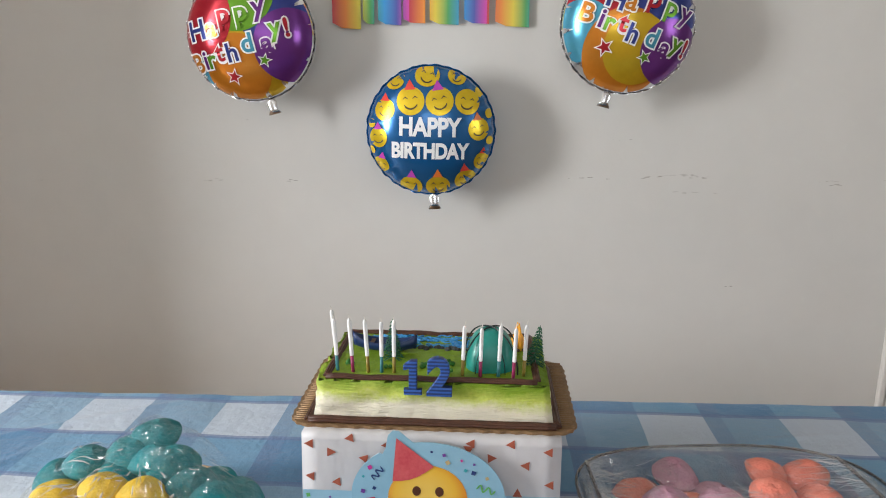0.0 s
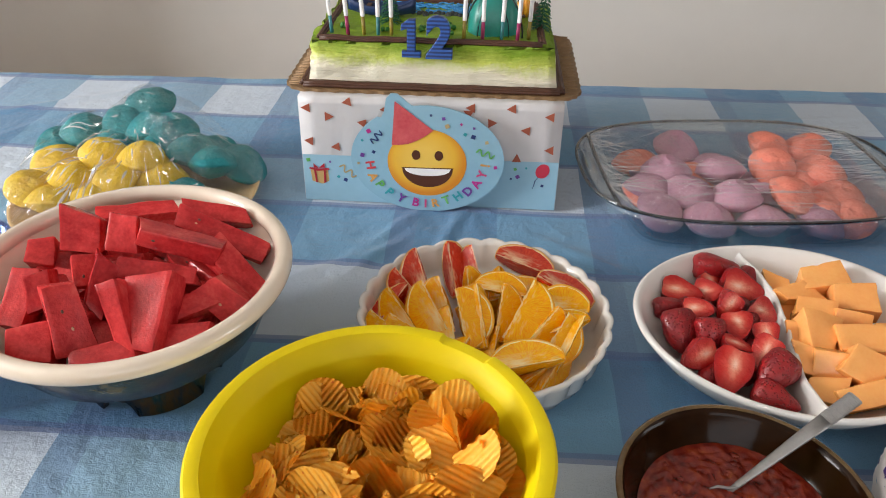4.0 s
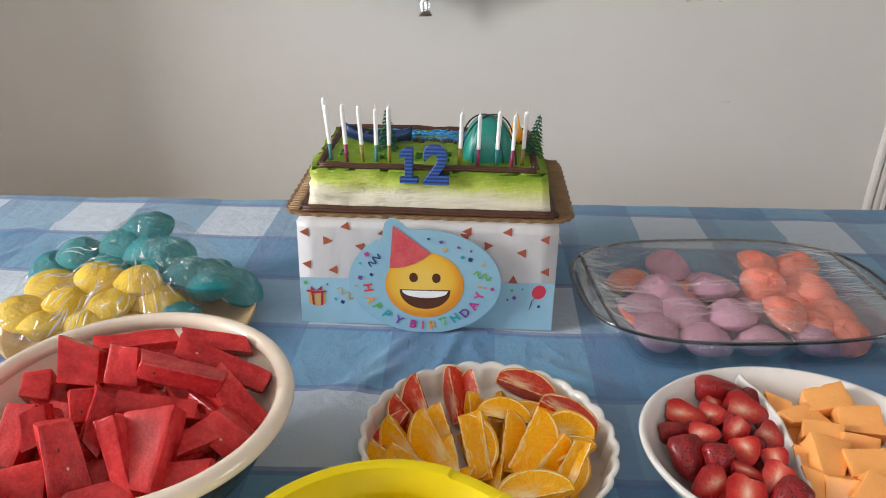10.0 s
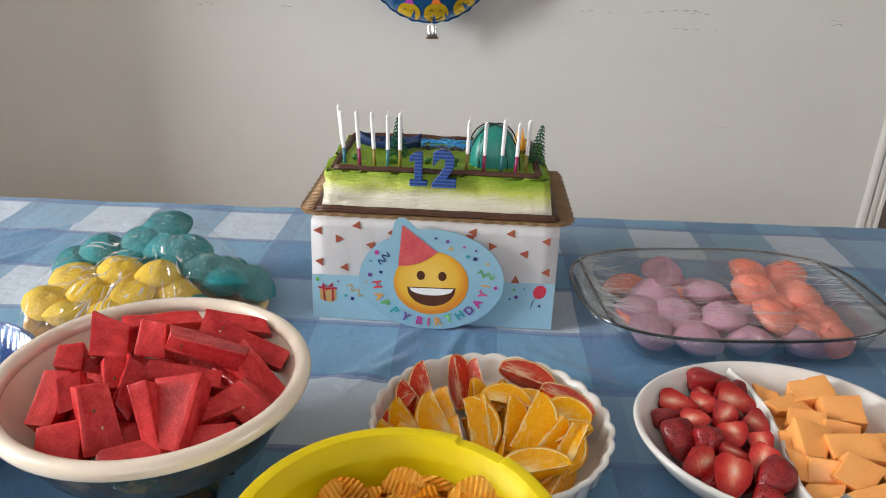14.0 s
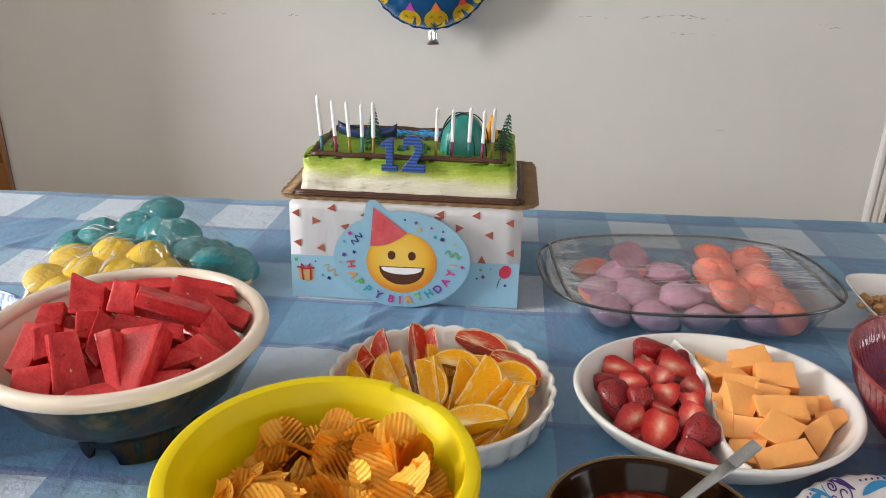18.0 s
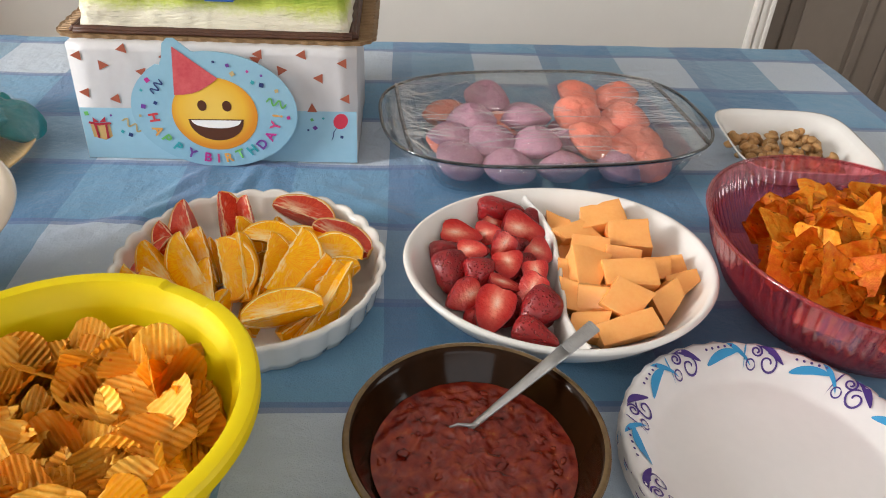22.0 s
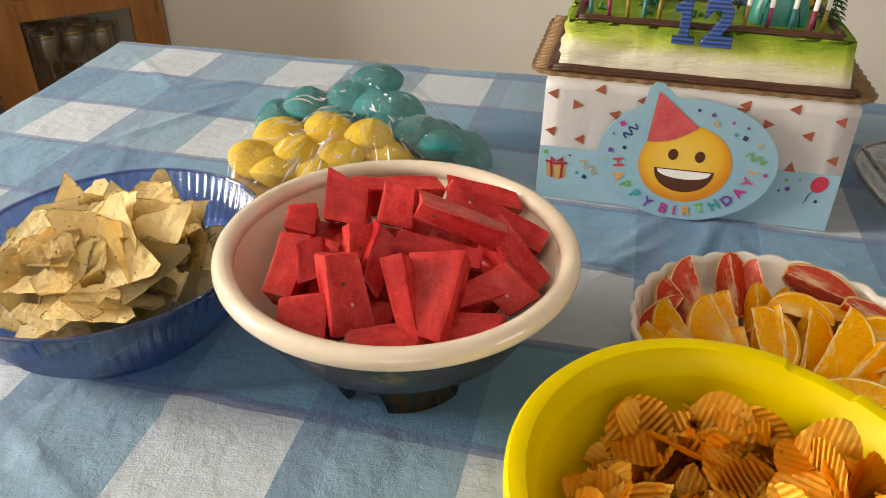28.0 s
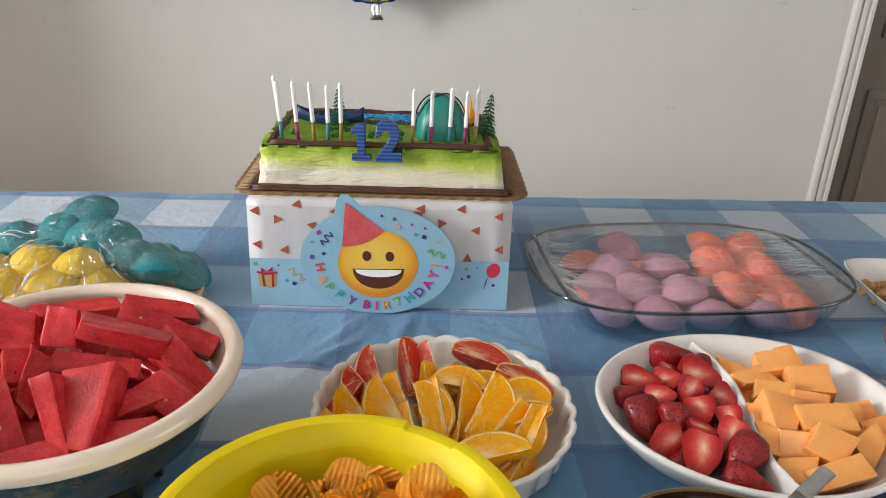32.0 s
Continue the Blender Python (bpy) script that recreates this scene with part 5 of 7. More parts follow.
# ---- clear things ----
def clear(name, tint, gloss_rough=0.05, body=0.0, body_colour=(0.5, 0.5, 0.5), base_gloss=0.04, edge=0.55, bump_scale=0.0, bump_amt=0.0, stretch=None, polar=None, ribs=0):
    """A thin clear sheet: light passes straight through with a tint, and the skin shines."""
    m = bpy.data.materials.new(name)
    m.use_nodes = True
    t = m.node_tree
    t.nodes.remove(t.nodes["Principled BSDF"])
    out = t.nodes["Material Output"]
    tr, gl = nd(m, "BsdfTransparent"), nd(m, "BsdfGlossy")
    tr.inputs[0].default_value = (*tint, 1)
    gl.inputs["Roughness"].default_value = gloss_rough
    lw = nd(m, "LayerWeight")
    lw.inputs[0].default_value = 0.35
    fac = val(m, "MULTIPLY_ADD", lw.outputs["Facing"], edge, base_gloss)
    under = tr.outputs[0]
    if body:
        df = nd(m, "BsdfDiffuse")
        df.inputs[0].default_value = (*body_colour, 1)
        dm = nd(m, "MixShader")
        dm.inputs[0].default_value = body
        ln(m, under, dm.inputs[1])
        ln(m, df.outputs[0], dm.inputs[2])
        under = dm.outputs[0]
    mx = nd(m, "MixShader")
    ln(m, fac, mx.inputs[0])
    ln(m, under, mx.inputs[1])
    ln(m, gl.outputs[0], mx.inputs[2])
    ln(m, mx.outputs[0], out.inputs[0])
    # Body colour is striped along the ribs, in place of the light they bend.
    if ribs:
        sep = nd(m, "SeparateXYZ")
        ln(m, coords(m), sep.inputs[0])
        ang = nd(m, "Math", operation="ARCTAN2")
        ln(m, sep.outputs[1], ang.inputs[0])
        ln(m, sep.outputs[0], ang.inputs[1])
        wave = val(m, "MULTIPLY_ADD", val(m, "SINE", val(m, "MULTIPLY", ang.outputs[0], float(ribs))), 0.5, 0.5)
        ln(m, val(m, "MULTIPLY_ADD", val(m, "MULTIPLY", wave, wave), body * 1.3, body * 0.6), dm.inputs[0])
    if bump_amt:
        bp = nd(m, "Bump")
        bp.inputs["Strength"].default_value, bp.inputs["Distance"].default_value = bump_amt, 0.004
        c1 = coords(m, stretch=stretch)
        if polar:
            sep = nd(m, "SeparateXYZ")
            ln(m, coords(m), sep.inputs[0])
            px, py = val(m, "SUBTRACT", sep.outputs[0], polar[0]), val(m, "SUBTRACT", sep.outputs[1], polar[1])
            ang = nd(m, "Math", operation="ARCTAN2")
            ln(m, py, ang.inputs[0])
            ln(m, px, ang.inputs[1])
            far = val(m, "SQRT", val(m, "ADD", val(m, "MULTIPLY", px, px), val(m, "MULTIPLY", py, py)))
            cb_ = nd(m, "CombineXYZ")
            ln(m, val(m, "ADD", val(m, "MULTIPLY", ang.outputs[0], polar[2]), val(m, "MULTIPLY", noisy(m, c1, 0.6, 2.0), 1.5)), cb_.inputs[0])
            ln(m, val(m, "MULTIPLY", far, polar[3]), cb_.inputs[1])
            c1 = cb_.outputs[0]
        crease = val(m, "ABSOLUTE", val(m, "SUBTRACT", noisy(m, c1, 1.0, 2.0, 0.5), 0.5))
        ridge = val(m, "POWER", val(m, "MAXIMUM", val(m, "MULTIPLY_ADD", crease, -5.0, 1.0), 0.0), 2.0)
        fine = val(m, "ABSOLUTE", val(m, "SUBTRACT", noisy(m, c1, 2.3, 2.0, 0.5), 0.5))
        ridge2 = val(m, "POWER", val(m, "MAXIMUM", val(m, "MULTIPLY_ADD", fine, -6.0, 1.0), 0.0), 2.0)
        ridges = val(m, "ADD", ridge, val(m, "MULTIPLY", ridge2, 0.5))
        bp.inputs["Distance"].default_value = bump_scale
        ln(m, ridges, bp.inputs["Height"])
        # Wrinkle ridges also whiten the body, as bright streaks.
        if body:
            ln(m, val(m, "MULTIPLY_ADD", val(m, "MULTIPLY", ridges, ridges), body * 2.5, body * 0.4), dm.inputs[0])
        ln(m, bp.outputs[0], gl.inputs["Normal"])
        ln(m, bp.outputs[0], lw.inputs["Normal"])
    return m


M_glass = clear("dish_glass", (0.90, 0.935, 0.95), 0.03, base_gloss=0.05, edge=0.42)
M_film = clear("cling_film", (0.97, 0.97, 0.97), 0.035, body=0.01, body_colour=(0.9, 0.9, 0.92), base_gloss=0.03, edge=0.17, bump_scale=0.004, bump_amt=1.0, stretch=(26, 26, 14), polar=(0.0, 0.07, 7.0, 12.0))
M_film2 = clear("cling_film_taut", (0.97, 0.97, 0.97), 0.05, body=0.016, body_colour=(0.88, 0.88, 0.9), base_gloss=0.04, edge=0.16, bump_scale=0.003, bump_amt=1.0, stretch=(14, 14, 14), polar=(-0.03, -0.03, 16.0, 9.0))


def rounded(a, hx, hy, p):
    c, s = math.cos(a), math.sin(a)
    k = (abs(c / hx) ** p + abs(s / hy) ** p) ** (-1 / p)
    return k * c, k * s


# glass baking dish
gd = thing("glass_dish", pose(0.415, 0.013, TZ + 0.001, 0, 0, 2.5), "oblong clear glass baking dish with handles, covered with cling film", "dish")
prof = [(0.0, 0.0, 0.0, 3), (0.142, 0.098, 0.0, 5), (0.155, 0.112, 0.008, 6), (0.168, 0.128, 0.05, 6), (0.172, 0.133, 0.0585, 6), (0.2135, 0.142, 0.0605, 2.9), (0.2155, 0.144, 0.0585, 2.9), (0.213, 0.142, 0.056, 2.9), (0.176, 0.137, 0.0535, 5), (0.172, 0.132, 0.044, 6), (0.159, 0.116, 0.006, 6)]
bm = bmesh.new()
rings = []
for hx, hy, z, p in prof:
    if hx == 0:
        continue
    rings.append([bm.verts.new((*rounded(2 * math.pi * i / 128 + 0.01, hx, hy, p), z)) for i in range(128)])
for a, b in zip(rings, rings[1:]):
    for i in range(128):
        bm.faces.new((a[i], a[(i + 1) % 128], b[(i + 1) % 128], b[i]))
bm.faces.new(rings[0])
bmesh.ops.recalc_face_normals(bm, faces=bm.faces)
part("glass_body", bm, M_glass, gd)
M_gedge = clear("glass_edge", (0.2, 0.25, 0.28), 0.04, base_gloss=0.08, edge=0.5)
part("rim", tube_bm([(*rounded(2 * math.pi * i / 128, 0.2148, 0.1432, 2.9), 0.0588) for i in range(128)], 0.0022, 8, True), M_gedge, gd, "thick greenish-grey glass rim")
for s in (-1, 1):
    part("handle_edge", tube_bm([(s * (0.183 + 0.006 * math.cos(y / 0.1)), y, 0.0598) for y in np.linspace(-0.1, 0.1, 15)], 0.0026, 8), M_gedge, gd, "glass handle ridge")
bm = bmesh.new()
nx, ny = 90, 60
grid = []
for j in range(ny + 1):
    row = []
    for i in range(nx + 1):
        u, v = -1 + 2 * i / nx, -1 + 2 * j / ny
        a = math.atan2(v, u)
        q = max(abs(u), abs(v))
        ex, ey = rounded(a, 0.209, 0.1435, 3.2)
        x, y = ex * q, ey * q
        z = 0.0635 + 0.0008 * math.sin(a * 46 + 3 * math.sin(a * 5)) * q ** 2 + 0.0015 * noise.noise(Vector((x * 12, y * 45, 1))) * (1 - q)
        z -= 0.012 * max(0, q - 0.97) / 0.03
        row.append(bm.verts.new((x, y, z)))
    grid.append(row)
for a, b in zip(grid, grid[1:]):
    for i in range(nx):
        bm.faces.new((a[i], a[i + 1], b[i + 1], b[i]))
# Near-white body puts the film's glints into the colour of its wrinkles.
M_glint_crease = clear("film_glint_crease", (0.96, 0.96, 0.96), 0.08, body=0.5, body_colour=(0.96, 0.96, 0.97), base_gloss=0.3, edge=0.4)
film = thing("cling_film", pose(0.415, 0.013, TZ + 0.001, 0, 0, 2.5), "taut wrinkled cling film over the glass dish", "cling film")
part("film_sheet", bm, M_film2, film)
rf = random.Random(61)


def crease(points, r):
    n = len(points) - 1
    part("crease", tube_bm(points, [0.00012 + r * math.sin(math.pi * i / n) for i in range(n + 1)], 3), M_glint_crease, film, smooth=False)


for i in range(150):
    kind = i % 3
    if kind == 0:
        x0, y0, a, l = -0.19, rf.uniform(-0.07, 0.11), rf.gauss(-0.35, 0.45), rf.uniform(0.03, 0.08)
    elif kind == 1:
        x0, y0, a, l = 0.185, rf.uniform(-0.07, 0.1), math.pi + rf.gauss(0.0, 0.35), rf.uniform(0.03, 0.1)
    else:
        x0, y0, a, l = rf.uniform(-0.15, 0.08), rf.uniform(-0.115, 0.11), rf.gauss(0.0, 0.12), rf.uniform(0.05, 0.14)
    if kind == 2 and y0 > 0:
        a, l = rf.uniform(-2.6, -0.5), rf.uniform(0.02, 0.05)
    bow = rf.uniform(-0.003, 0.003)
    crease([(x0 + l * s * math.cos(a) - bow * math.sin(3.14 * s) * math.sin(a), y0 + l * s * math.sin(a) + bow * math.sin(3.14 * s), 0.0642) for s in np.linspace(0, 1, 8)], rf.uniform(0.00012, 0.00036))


# ---- little cakes ----
def bun_mesh(seed):
    """A bun like two saucers put together, with a ragged seam and cracks."""
    prof = [(1e-4, 0.020), (0.009, 0.0192), (0.017, 0.0165), (0.024, 0.0115), (0.0285, 0.0062), (0.0312, 0.0022), (0.0326, 0.0005), (0.0324, -0.0008), (0.0300, -0.0045), (0.0235, -0.0105), (0.015, -0.0155), (0.008, -0.0178), (1e-4, -0.0182)]

    def bend(a, r, z):
        p = Vector((math.cos(a) * r, math.sin(a) * r, z))
        k = 1 + 0.03 * noise.noise(p * 35 + Vector((seed * 7.3, 0, 0))) + 0.025 * noise.noise(p * 110 + Vector((0, seed * 3.1, 0)))
        return (p.x * k * 1.06, p.y * k * 0.98, p.z * k + 0.0012 * math.sin(2 * a + seed))
    bm = lathe(prof, 40, bend)
    me = bpy.data.meshes.new("bun")
    bm.to_mesh(me)
    bm.free()
    for p in me.polygons:
        p.use_smooth = True
    return me


def crumb(name, c1, c2):
    m = mottled(name, c1, c2, 55, 0.75, random_shift=0.22)
    co = coords(m)
    v = nd(m, "TexVoronoi")
    ln(m, co, v.inputs["Vector"])
    v.inputs["Scale"].default_value = 240
    crack = nd(m, "TexWave")
    ln(m, co, crack.inputs["Vector"])
    crack.inputs["Scale"].default_value, crack.inputs["Distortion"].default_value = 14, 9
    bump(m, val(m, "ADD", val(m, "MULTIPLY", v.outputs["Distance"], 0.5), val(m, "ADD", noisy(m, co, 90, 4.0), val(m, "MULTIPLY", val(m, "GREATER_THAN", crack.outputs["Fac"], 0.97), -0.6))), 0.45, 0.003)
    bsdf(m).inputs["Subsurface Weight"].default_value = 0.1
    bsdf(m).inputs["Subsurface Radius"].default_value = (0.004, 0.003, 0.002)
    return m


BUN = [bun_mesh(i) for i in range(5)]
CRUMB = [crumb("teal_bun", (0.0, 0.14, 0.165), (0.003, 0.235, 0.26)), crumb("yellow_bun", (0.66, 0.42, 0.008), (0.76, 0.52, 0.02)), crumb("mauve_bun", (0.42, 0.21, 0.29), (0.54, 0.29, 0.38)), crumb("coral_bun", (0.76, 0.20, 0.14), (0.84, 0.29, 0.21))]
BNAME = ["teal", "yellow", "mauve", "coral"]
rb = random.Random(21)


def bun(x, y, z, k, group, tilt=None, size=1.0):
    me = BUN[rb.randrange(5)]
    ob = new("bun", me)
    ob.matrix_basis = pose(x, y, z, *(tilt or (rb.uniform(2, 26), rb.uniform(-16, 16))), rb.uniform(0, 360)) @ Matrix.Diagonal((size, size, size, 1))
    if not me.materials:
        me.materials.append(CRUMB[k])
    ob.material_slots[0].link = "OBJECT"
    ob.material_slots[0].material = CRUMB[k]
    tagged(ob, f"{BNAME[k]} sugar-coated sponge bun under the cling film", "bun", group)
    return ob


COOK = [(-0.482, 0.078, 0.815, 0), (-0.425, 0.083, 0.827, 0), (-0.399, 0.107, 0.843, 0), (-0.358, 0.063, 0.823, 0), (-0.297, 0.028, 0.795, 0), (-0.262, 0.046, 0.783, 0), (-0.533, 0.071, 0.795, 0), (-0.324, 0.041, 0.805, 0), (-0.433, 0.066, 0.805, 0), (-0.386, 0.071, 0.825, 0)] + [(-0.44, 0.08, 0.785, 0), (-0.37, 0.09, 0.79, 0), (-0.31, 0.07, 0.785, 0), (-0.40, 0.04, 0.785, 0), (-0.46, -0.04, 0.772, 1), (-0.38, -0.05, 0.772, 1), (-0.33, -0.03, 0.775, 0)]
COOKY = [(-0.509, 0.024, 0.795, 1), (-0.435, 0.018, 0.81, 1), (-0.381, 0.009, 0.81, 1), (-0.461, -0.022, 0.795, 1), (-0.408, -0.027, 0.795, 1), (-0.526, -0.023, 0.78, 1), (-0.355, -0.008, 0.79, 1), (-0.479, -0.055, 0.78, 1), (-0.432, -0.048, 0.78, 1)]
for x, y, z, k in COOK + COOKY:
    bun(-0.393 + max(-0.13, min(0.13, x + 0.393)), max(-0.1, min(0.11, y)), z, k, "buns on the round plate", size=1.13 if k == 0 else 1.04)
PINK = [(0.352, 0.102, 0.795, 2), (0.32, 0.022, 0.795, 2), (0.394, 0.028, 0.793, 2), (0.34, -0.026, 0.79, 2), (0.395, -0.04, 0.793, 2), (0.285, -0.006, 0.783, 2), (0.298, -0.054, 0.777, 2), (0.358, -0.069, 0.775, 2), (0.425, -0.075, 0.775, 2), (0.499, -0.066, 0.773, 2), (0.483, 0.101, 0.797, 3), (0.556, 0.099, 0.795, 3), (0.466, 0.032, 0.799, 3), (0.544, 0.038, 0.791, 3), (0.466, -0.04, 0.797, 3), (0.555, -0.023, 0.783, 3), (0.565, -0.059, 0.775, 3), (0.277, 0.078, 0.777, 3)]
PINK2 = [(0.30, 0.075, 0.775, 2), (0.40, 0.06, 0.778, 2), (0.36, 0.03, 0.775, 3), (0.50, 0.03, 0.775, 3), (0.46, 0.02, 0.775, 2), (0.505, -0.045, 0.778, 3), (0.25, -0.005, 0.775, 3), (0.57, 0.03, 0.775, 3)]
for x, y, z, k in PINK + PINK2:
    x, y = 0.415 + max(-0.122, min(0.122, x - 0.415)), 0.013 + max(-0.083, min(0.083, y - 0.013))
    bun(x, y, z, k, "buns in the glass dish", size=1.02)

# golden round plate and its draped film
M_gold = mottled("gold_card", (0.5, 0.33, 0.13), (0.6, 0.42, 0.19), 20, 0.4)
pp = thing("cake_plate", pose(-0.393, 0.0, TZ + 0.001), "round golden-tan plate under buns and cling film", "plate")
part("plate_body", lathe([(1e-4, 0.004), (0.125, 0.004), (0.142, 0.012), (0.156, 0.019), (0.1605, 0.02), (0.1605, 0.018), (0.143, 0.008), (0.126, 0.0), (1e-4, 0.0)], 96), M_gold, pp)
bm = bmesh.new()
rings = []
spots = [(x + 0.393, y, z + 0.022 - TZ) for x, y, z, k in COOK + COOKY]
for j in range(37):
    q = j / 36
    ring = []
    for i in range(144):
        a = 2 * math.pi * i / 144
        r = 0.166 * q
        x, y = r * math.cos(a), r * math.sin(a)
        h = max(s[2] - 0.9 * max(0, math.hypot(x - s[0], y - s[1]) - 0.018) for s in spots)
        h = max(h, 0.022)
        pleat = (0.0022 * math.sin(a * 17 + 2 * math.sin(3 * a)) + 0.0016 * math.sin(a * 41 + 5 * q)) * q
        ring.append(bm.verts.new((x, y, h + 0.003 + pleat - (0.014 * (q - 0.95) / 0.05 if q > 0.95 else 0))))
    rings.append(ring)
for a, b in zip(rings, rings[1:]):
    for i in range(144):
        bm.faces.new((a[i], a[(i + 1) % 144], b[(i + 1) % 144], b[i]))
bmesh.ops.remove_doubles(bm, verts=bm.verts, dist=1e-5)
bmesh.ops.smooth_vert(bm, verts=bm.verts, factor=0.5, use_axis_z=True)
bmesh.ops.smooth_vert(bm, verts=bm.verts, factor=0.5, use_axis_z=True)
film = thing("cling_film", pose(-0.393, 0.0, TZ + 0.001), "shiny wrinkled cling film draped over the heap of buns", "cling film")
sheet = part("film_sheet", bm, M_film, film)
from mathutils.bvhtree import BVHTree
cover = BVHTree.FromPolygons([v.co.copy() for v in sheet.data.vertices], [tuple(p.vertices) for p in sheet.data.polygons])
# Raised folds, whitened to stand for the shine on the wrinkled film.
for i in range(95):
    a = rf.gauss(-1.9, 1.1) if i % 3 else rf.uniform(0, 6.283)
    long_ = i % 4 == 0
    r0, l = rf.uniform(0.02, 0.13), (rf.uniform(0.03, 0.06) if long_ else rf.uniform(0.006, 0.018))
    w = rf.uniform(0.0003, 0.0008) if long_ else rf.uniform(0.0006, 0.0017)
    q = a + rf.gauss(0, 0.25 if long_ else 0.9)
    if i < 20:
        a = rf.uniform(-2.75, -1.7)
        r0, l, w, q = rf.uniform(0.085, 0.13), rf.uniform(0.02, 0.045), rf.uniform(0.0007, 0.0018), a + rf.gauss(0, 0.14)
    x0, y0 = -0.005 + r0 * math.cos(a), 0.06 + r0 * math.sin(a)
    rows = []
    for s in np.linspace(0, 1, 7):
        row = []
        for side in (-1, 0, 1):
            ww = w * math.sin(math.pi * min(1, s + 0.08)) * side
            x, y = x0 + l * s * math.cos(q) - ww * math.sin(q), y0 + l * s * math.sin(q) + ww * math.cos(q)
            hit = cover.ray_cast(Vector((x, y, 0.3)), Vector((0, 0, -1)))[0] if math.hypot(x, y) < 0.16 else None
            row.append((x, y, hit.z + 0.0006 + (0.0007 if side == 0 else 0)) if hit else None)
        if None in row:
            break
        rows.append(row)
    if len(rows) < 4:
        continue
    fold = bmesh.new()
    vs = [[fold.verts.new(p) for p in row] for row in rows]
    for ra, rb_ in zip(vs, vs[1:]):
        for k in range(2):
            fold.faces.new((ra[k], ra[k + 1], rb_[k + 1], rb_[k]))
    part("fold", fold, M_glint_crease, film, smooth=False)


# ---- ribbed plastic bowls ----
def ribbed_bowl(x, y, rim, R, mat_, label, sx, sy, turn_):
    t = thing("ribbed_bowl", pose(x, y, TZ + 0.001, 0, 0, turn_), label, "bowl", "ribbed plastic bowls")
    Hh = rim - TZ - 0.001

    def rib(a, r, z):
        k = 1 + 0.011 * math.sin(a * 84) * min(1, max(0, (r - 0.3 * R) / (0.3 * R))) * (1 if z < Hh - 0.003 else 0.4)
        return (r * k * sx * math.cos(a), r * k * sy * math.sin(a), z)
    outer = [(1e-4, 0.0), (0.5 * R, 0.0), (0.62 * R, 0.06 * Hh), (0.8 * R, 0.32 * Hh), (0.93 * R, 0.68 * Hh), (0.985 * R, Hh - 0.003)]
    inner = [(r - 0.0035 if r > 0.01 else r, z + 0.0035 if z < 0.01 else z) for r, z in outer[::-1]]
    part("bowl_wall", lathe(outer + [(R, Hh - 0.001), (0.995 * R, Hh), (0.975 * R, Hh - 0.001)] + inner[1:], 336, rib), mat_, t)
    part("rim", tube_bm([(R * sx * math.cos(2 * math.pi * i / 120), R * sy * math.sin(2 * math.pi * i / 120), Hh - 0.001) for i in range(120)], 0.0021, 8, True), mat_, t)
    return t


M_bluep = clear("blue_plastic", (0.50, 0.62, 0.88), 0.1, body=0.09, body_colour=(0.05, 0.12, 0.34), base_gloss=0.05, edge=0.45, ribs=84)
M_redp = clear("red_plastic", (0.90, 0.48, 0.54), 0.12, body=0.14, body_colour=(0.6, 0.07, 0.08), base_gloss=0.05, edge=0.45, ribs=84)
ribbed_bowl(-0.527, -0.322, 0.843, 0.138, M_bluep, "translucent blue ribbed plastic bowl heaped with tortilla chips", 0.95, 1.02, -10)
ribbed_bowl(0.647, -0.336, 0.85, 0.148, M_redp, "translucent red ribbed plastic bowl heaped with orange tortilla chips", 0.96, 1.05, 13)

# square white nut bowl
nb = thing("nut_bowl", pose(0.75, -0.03, TZ + 0.001, 0, 0, -6), "square white porcelain bowl with rounded corners, part full of nuts", "bowl")
bm = bmesh.new()
rings = []
for h, z, p in ((0.055, 0.0, 4), (0.066, 0.008, 4), (0.086, 0.033, 4.5), (0.092, 0.04, 4.5), (0.0935, 0.0415, 4.5), (0.0905, 0.0415, 4.5), (0.083, 0.034, 4.5), (0.063, 0.009, 4), (0.05, 0.006, 4)):
    rings.append([bm.verts.new((*rounded(2 * math.pi * i / 96, h, h, p), z)) for i in range(96)])
for a, b in zip(rings, rings[1:]):
    for i in range(96):
        bm.faces.new((a[i], a[(i + 1) % 96], b[(i + 1) % 96], b[i]))
bm.faces.new(rings[0])
bm.faces.new(rings[-1])
bmesh.ops.recalc_face_normals(bm, faces=bm.faces)
part("bowl_wall", bm, M_porc, nb)
M_nut = mottled("nut_brown", (0.34, 0.16, 0.05), (0.60, 0.36, 0.15), 120, 0.55, 0.5, 260, 0.001, random_shift=0.5)
NUT = []
for i in range(4):
    c = bmesh.new()
    bmesh.ops.create_icosphere(c, subdivisions=2, radius=0.0062)
    for v in c.verts:
        v.co *= 1 + 0.4 * noise.noise(v.co * 190 + Vector((i * 5, 0, 0)))
        v.co.x *= 1.25
        v.co.z *= 0.72
    me = bpy.data.meshes.new("nut")
    c.to_mesh(me)
    c.free()
    me.materials.append(M_nut)
    for p in me.polygons:
        p.use_smooth = True
    NUT.append(me)
rn = random.Random(4)
for i in range(150):
    lay = i / 150
    x, y = rn.uniform(-0.066, 0.058) , rn.uniform(-0.062, 0.05)
    if abs(x) + abs(y) > 0.105:
        x, y = x * 0.75, y * 0.75
    ob = new("nut", NUT[i % 4])
    ob.matrix_basis = pose(0.745 + x, -0.028 + y, TZ + 0.012 + 0.016 * lay + 0.004 * rn.random(), rn.uniform(-40, 40), rn.uniform(-40, 40), rn.uniform(0, 360))
    tagged(ob, "roasted brown peanut half among others in the white bowl", "nut", "nuts in the square bowl")


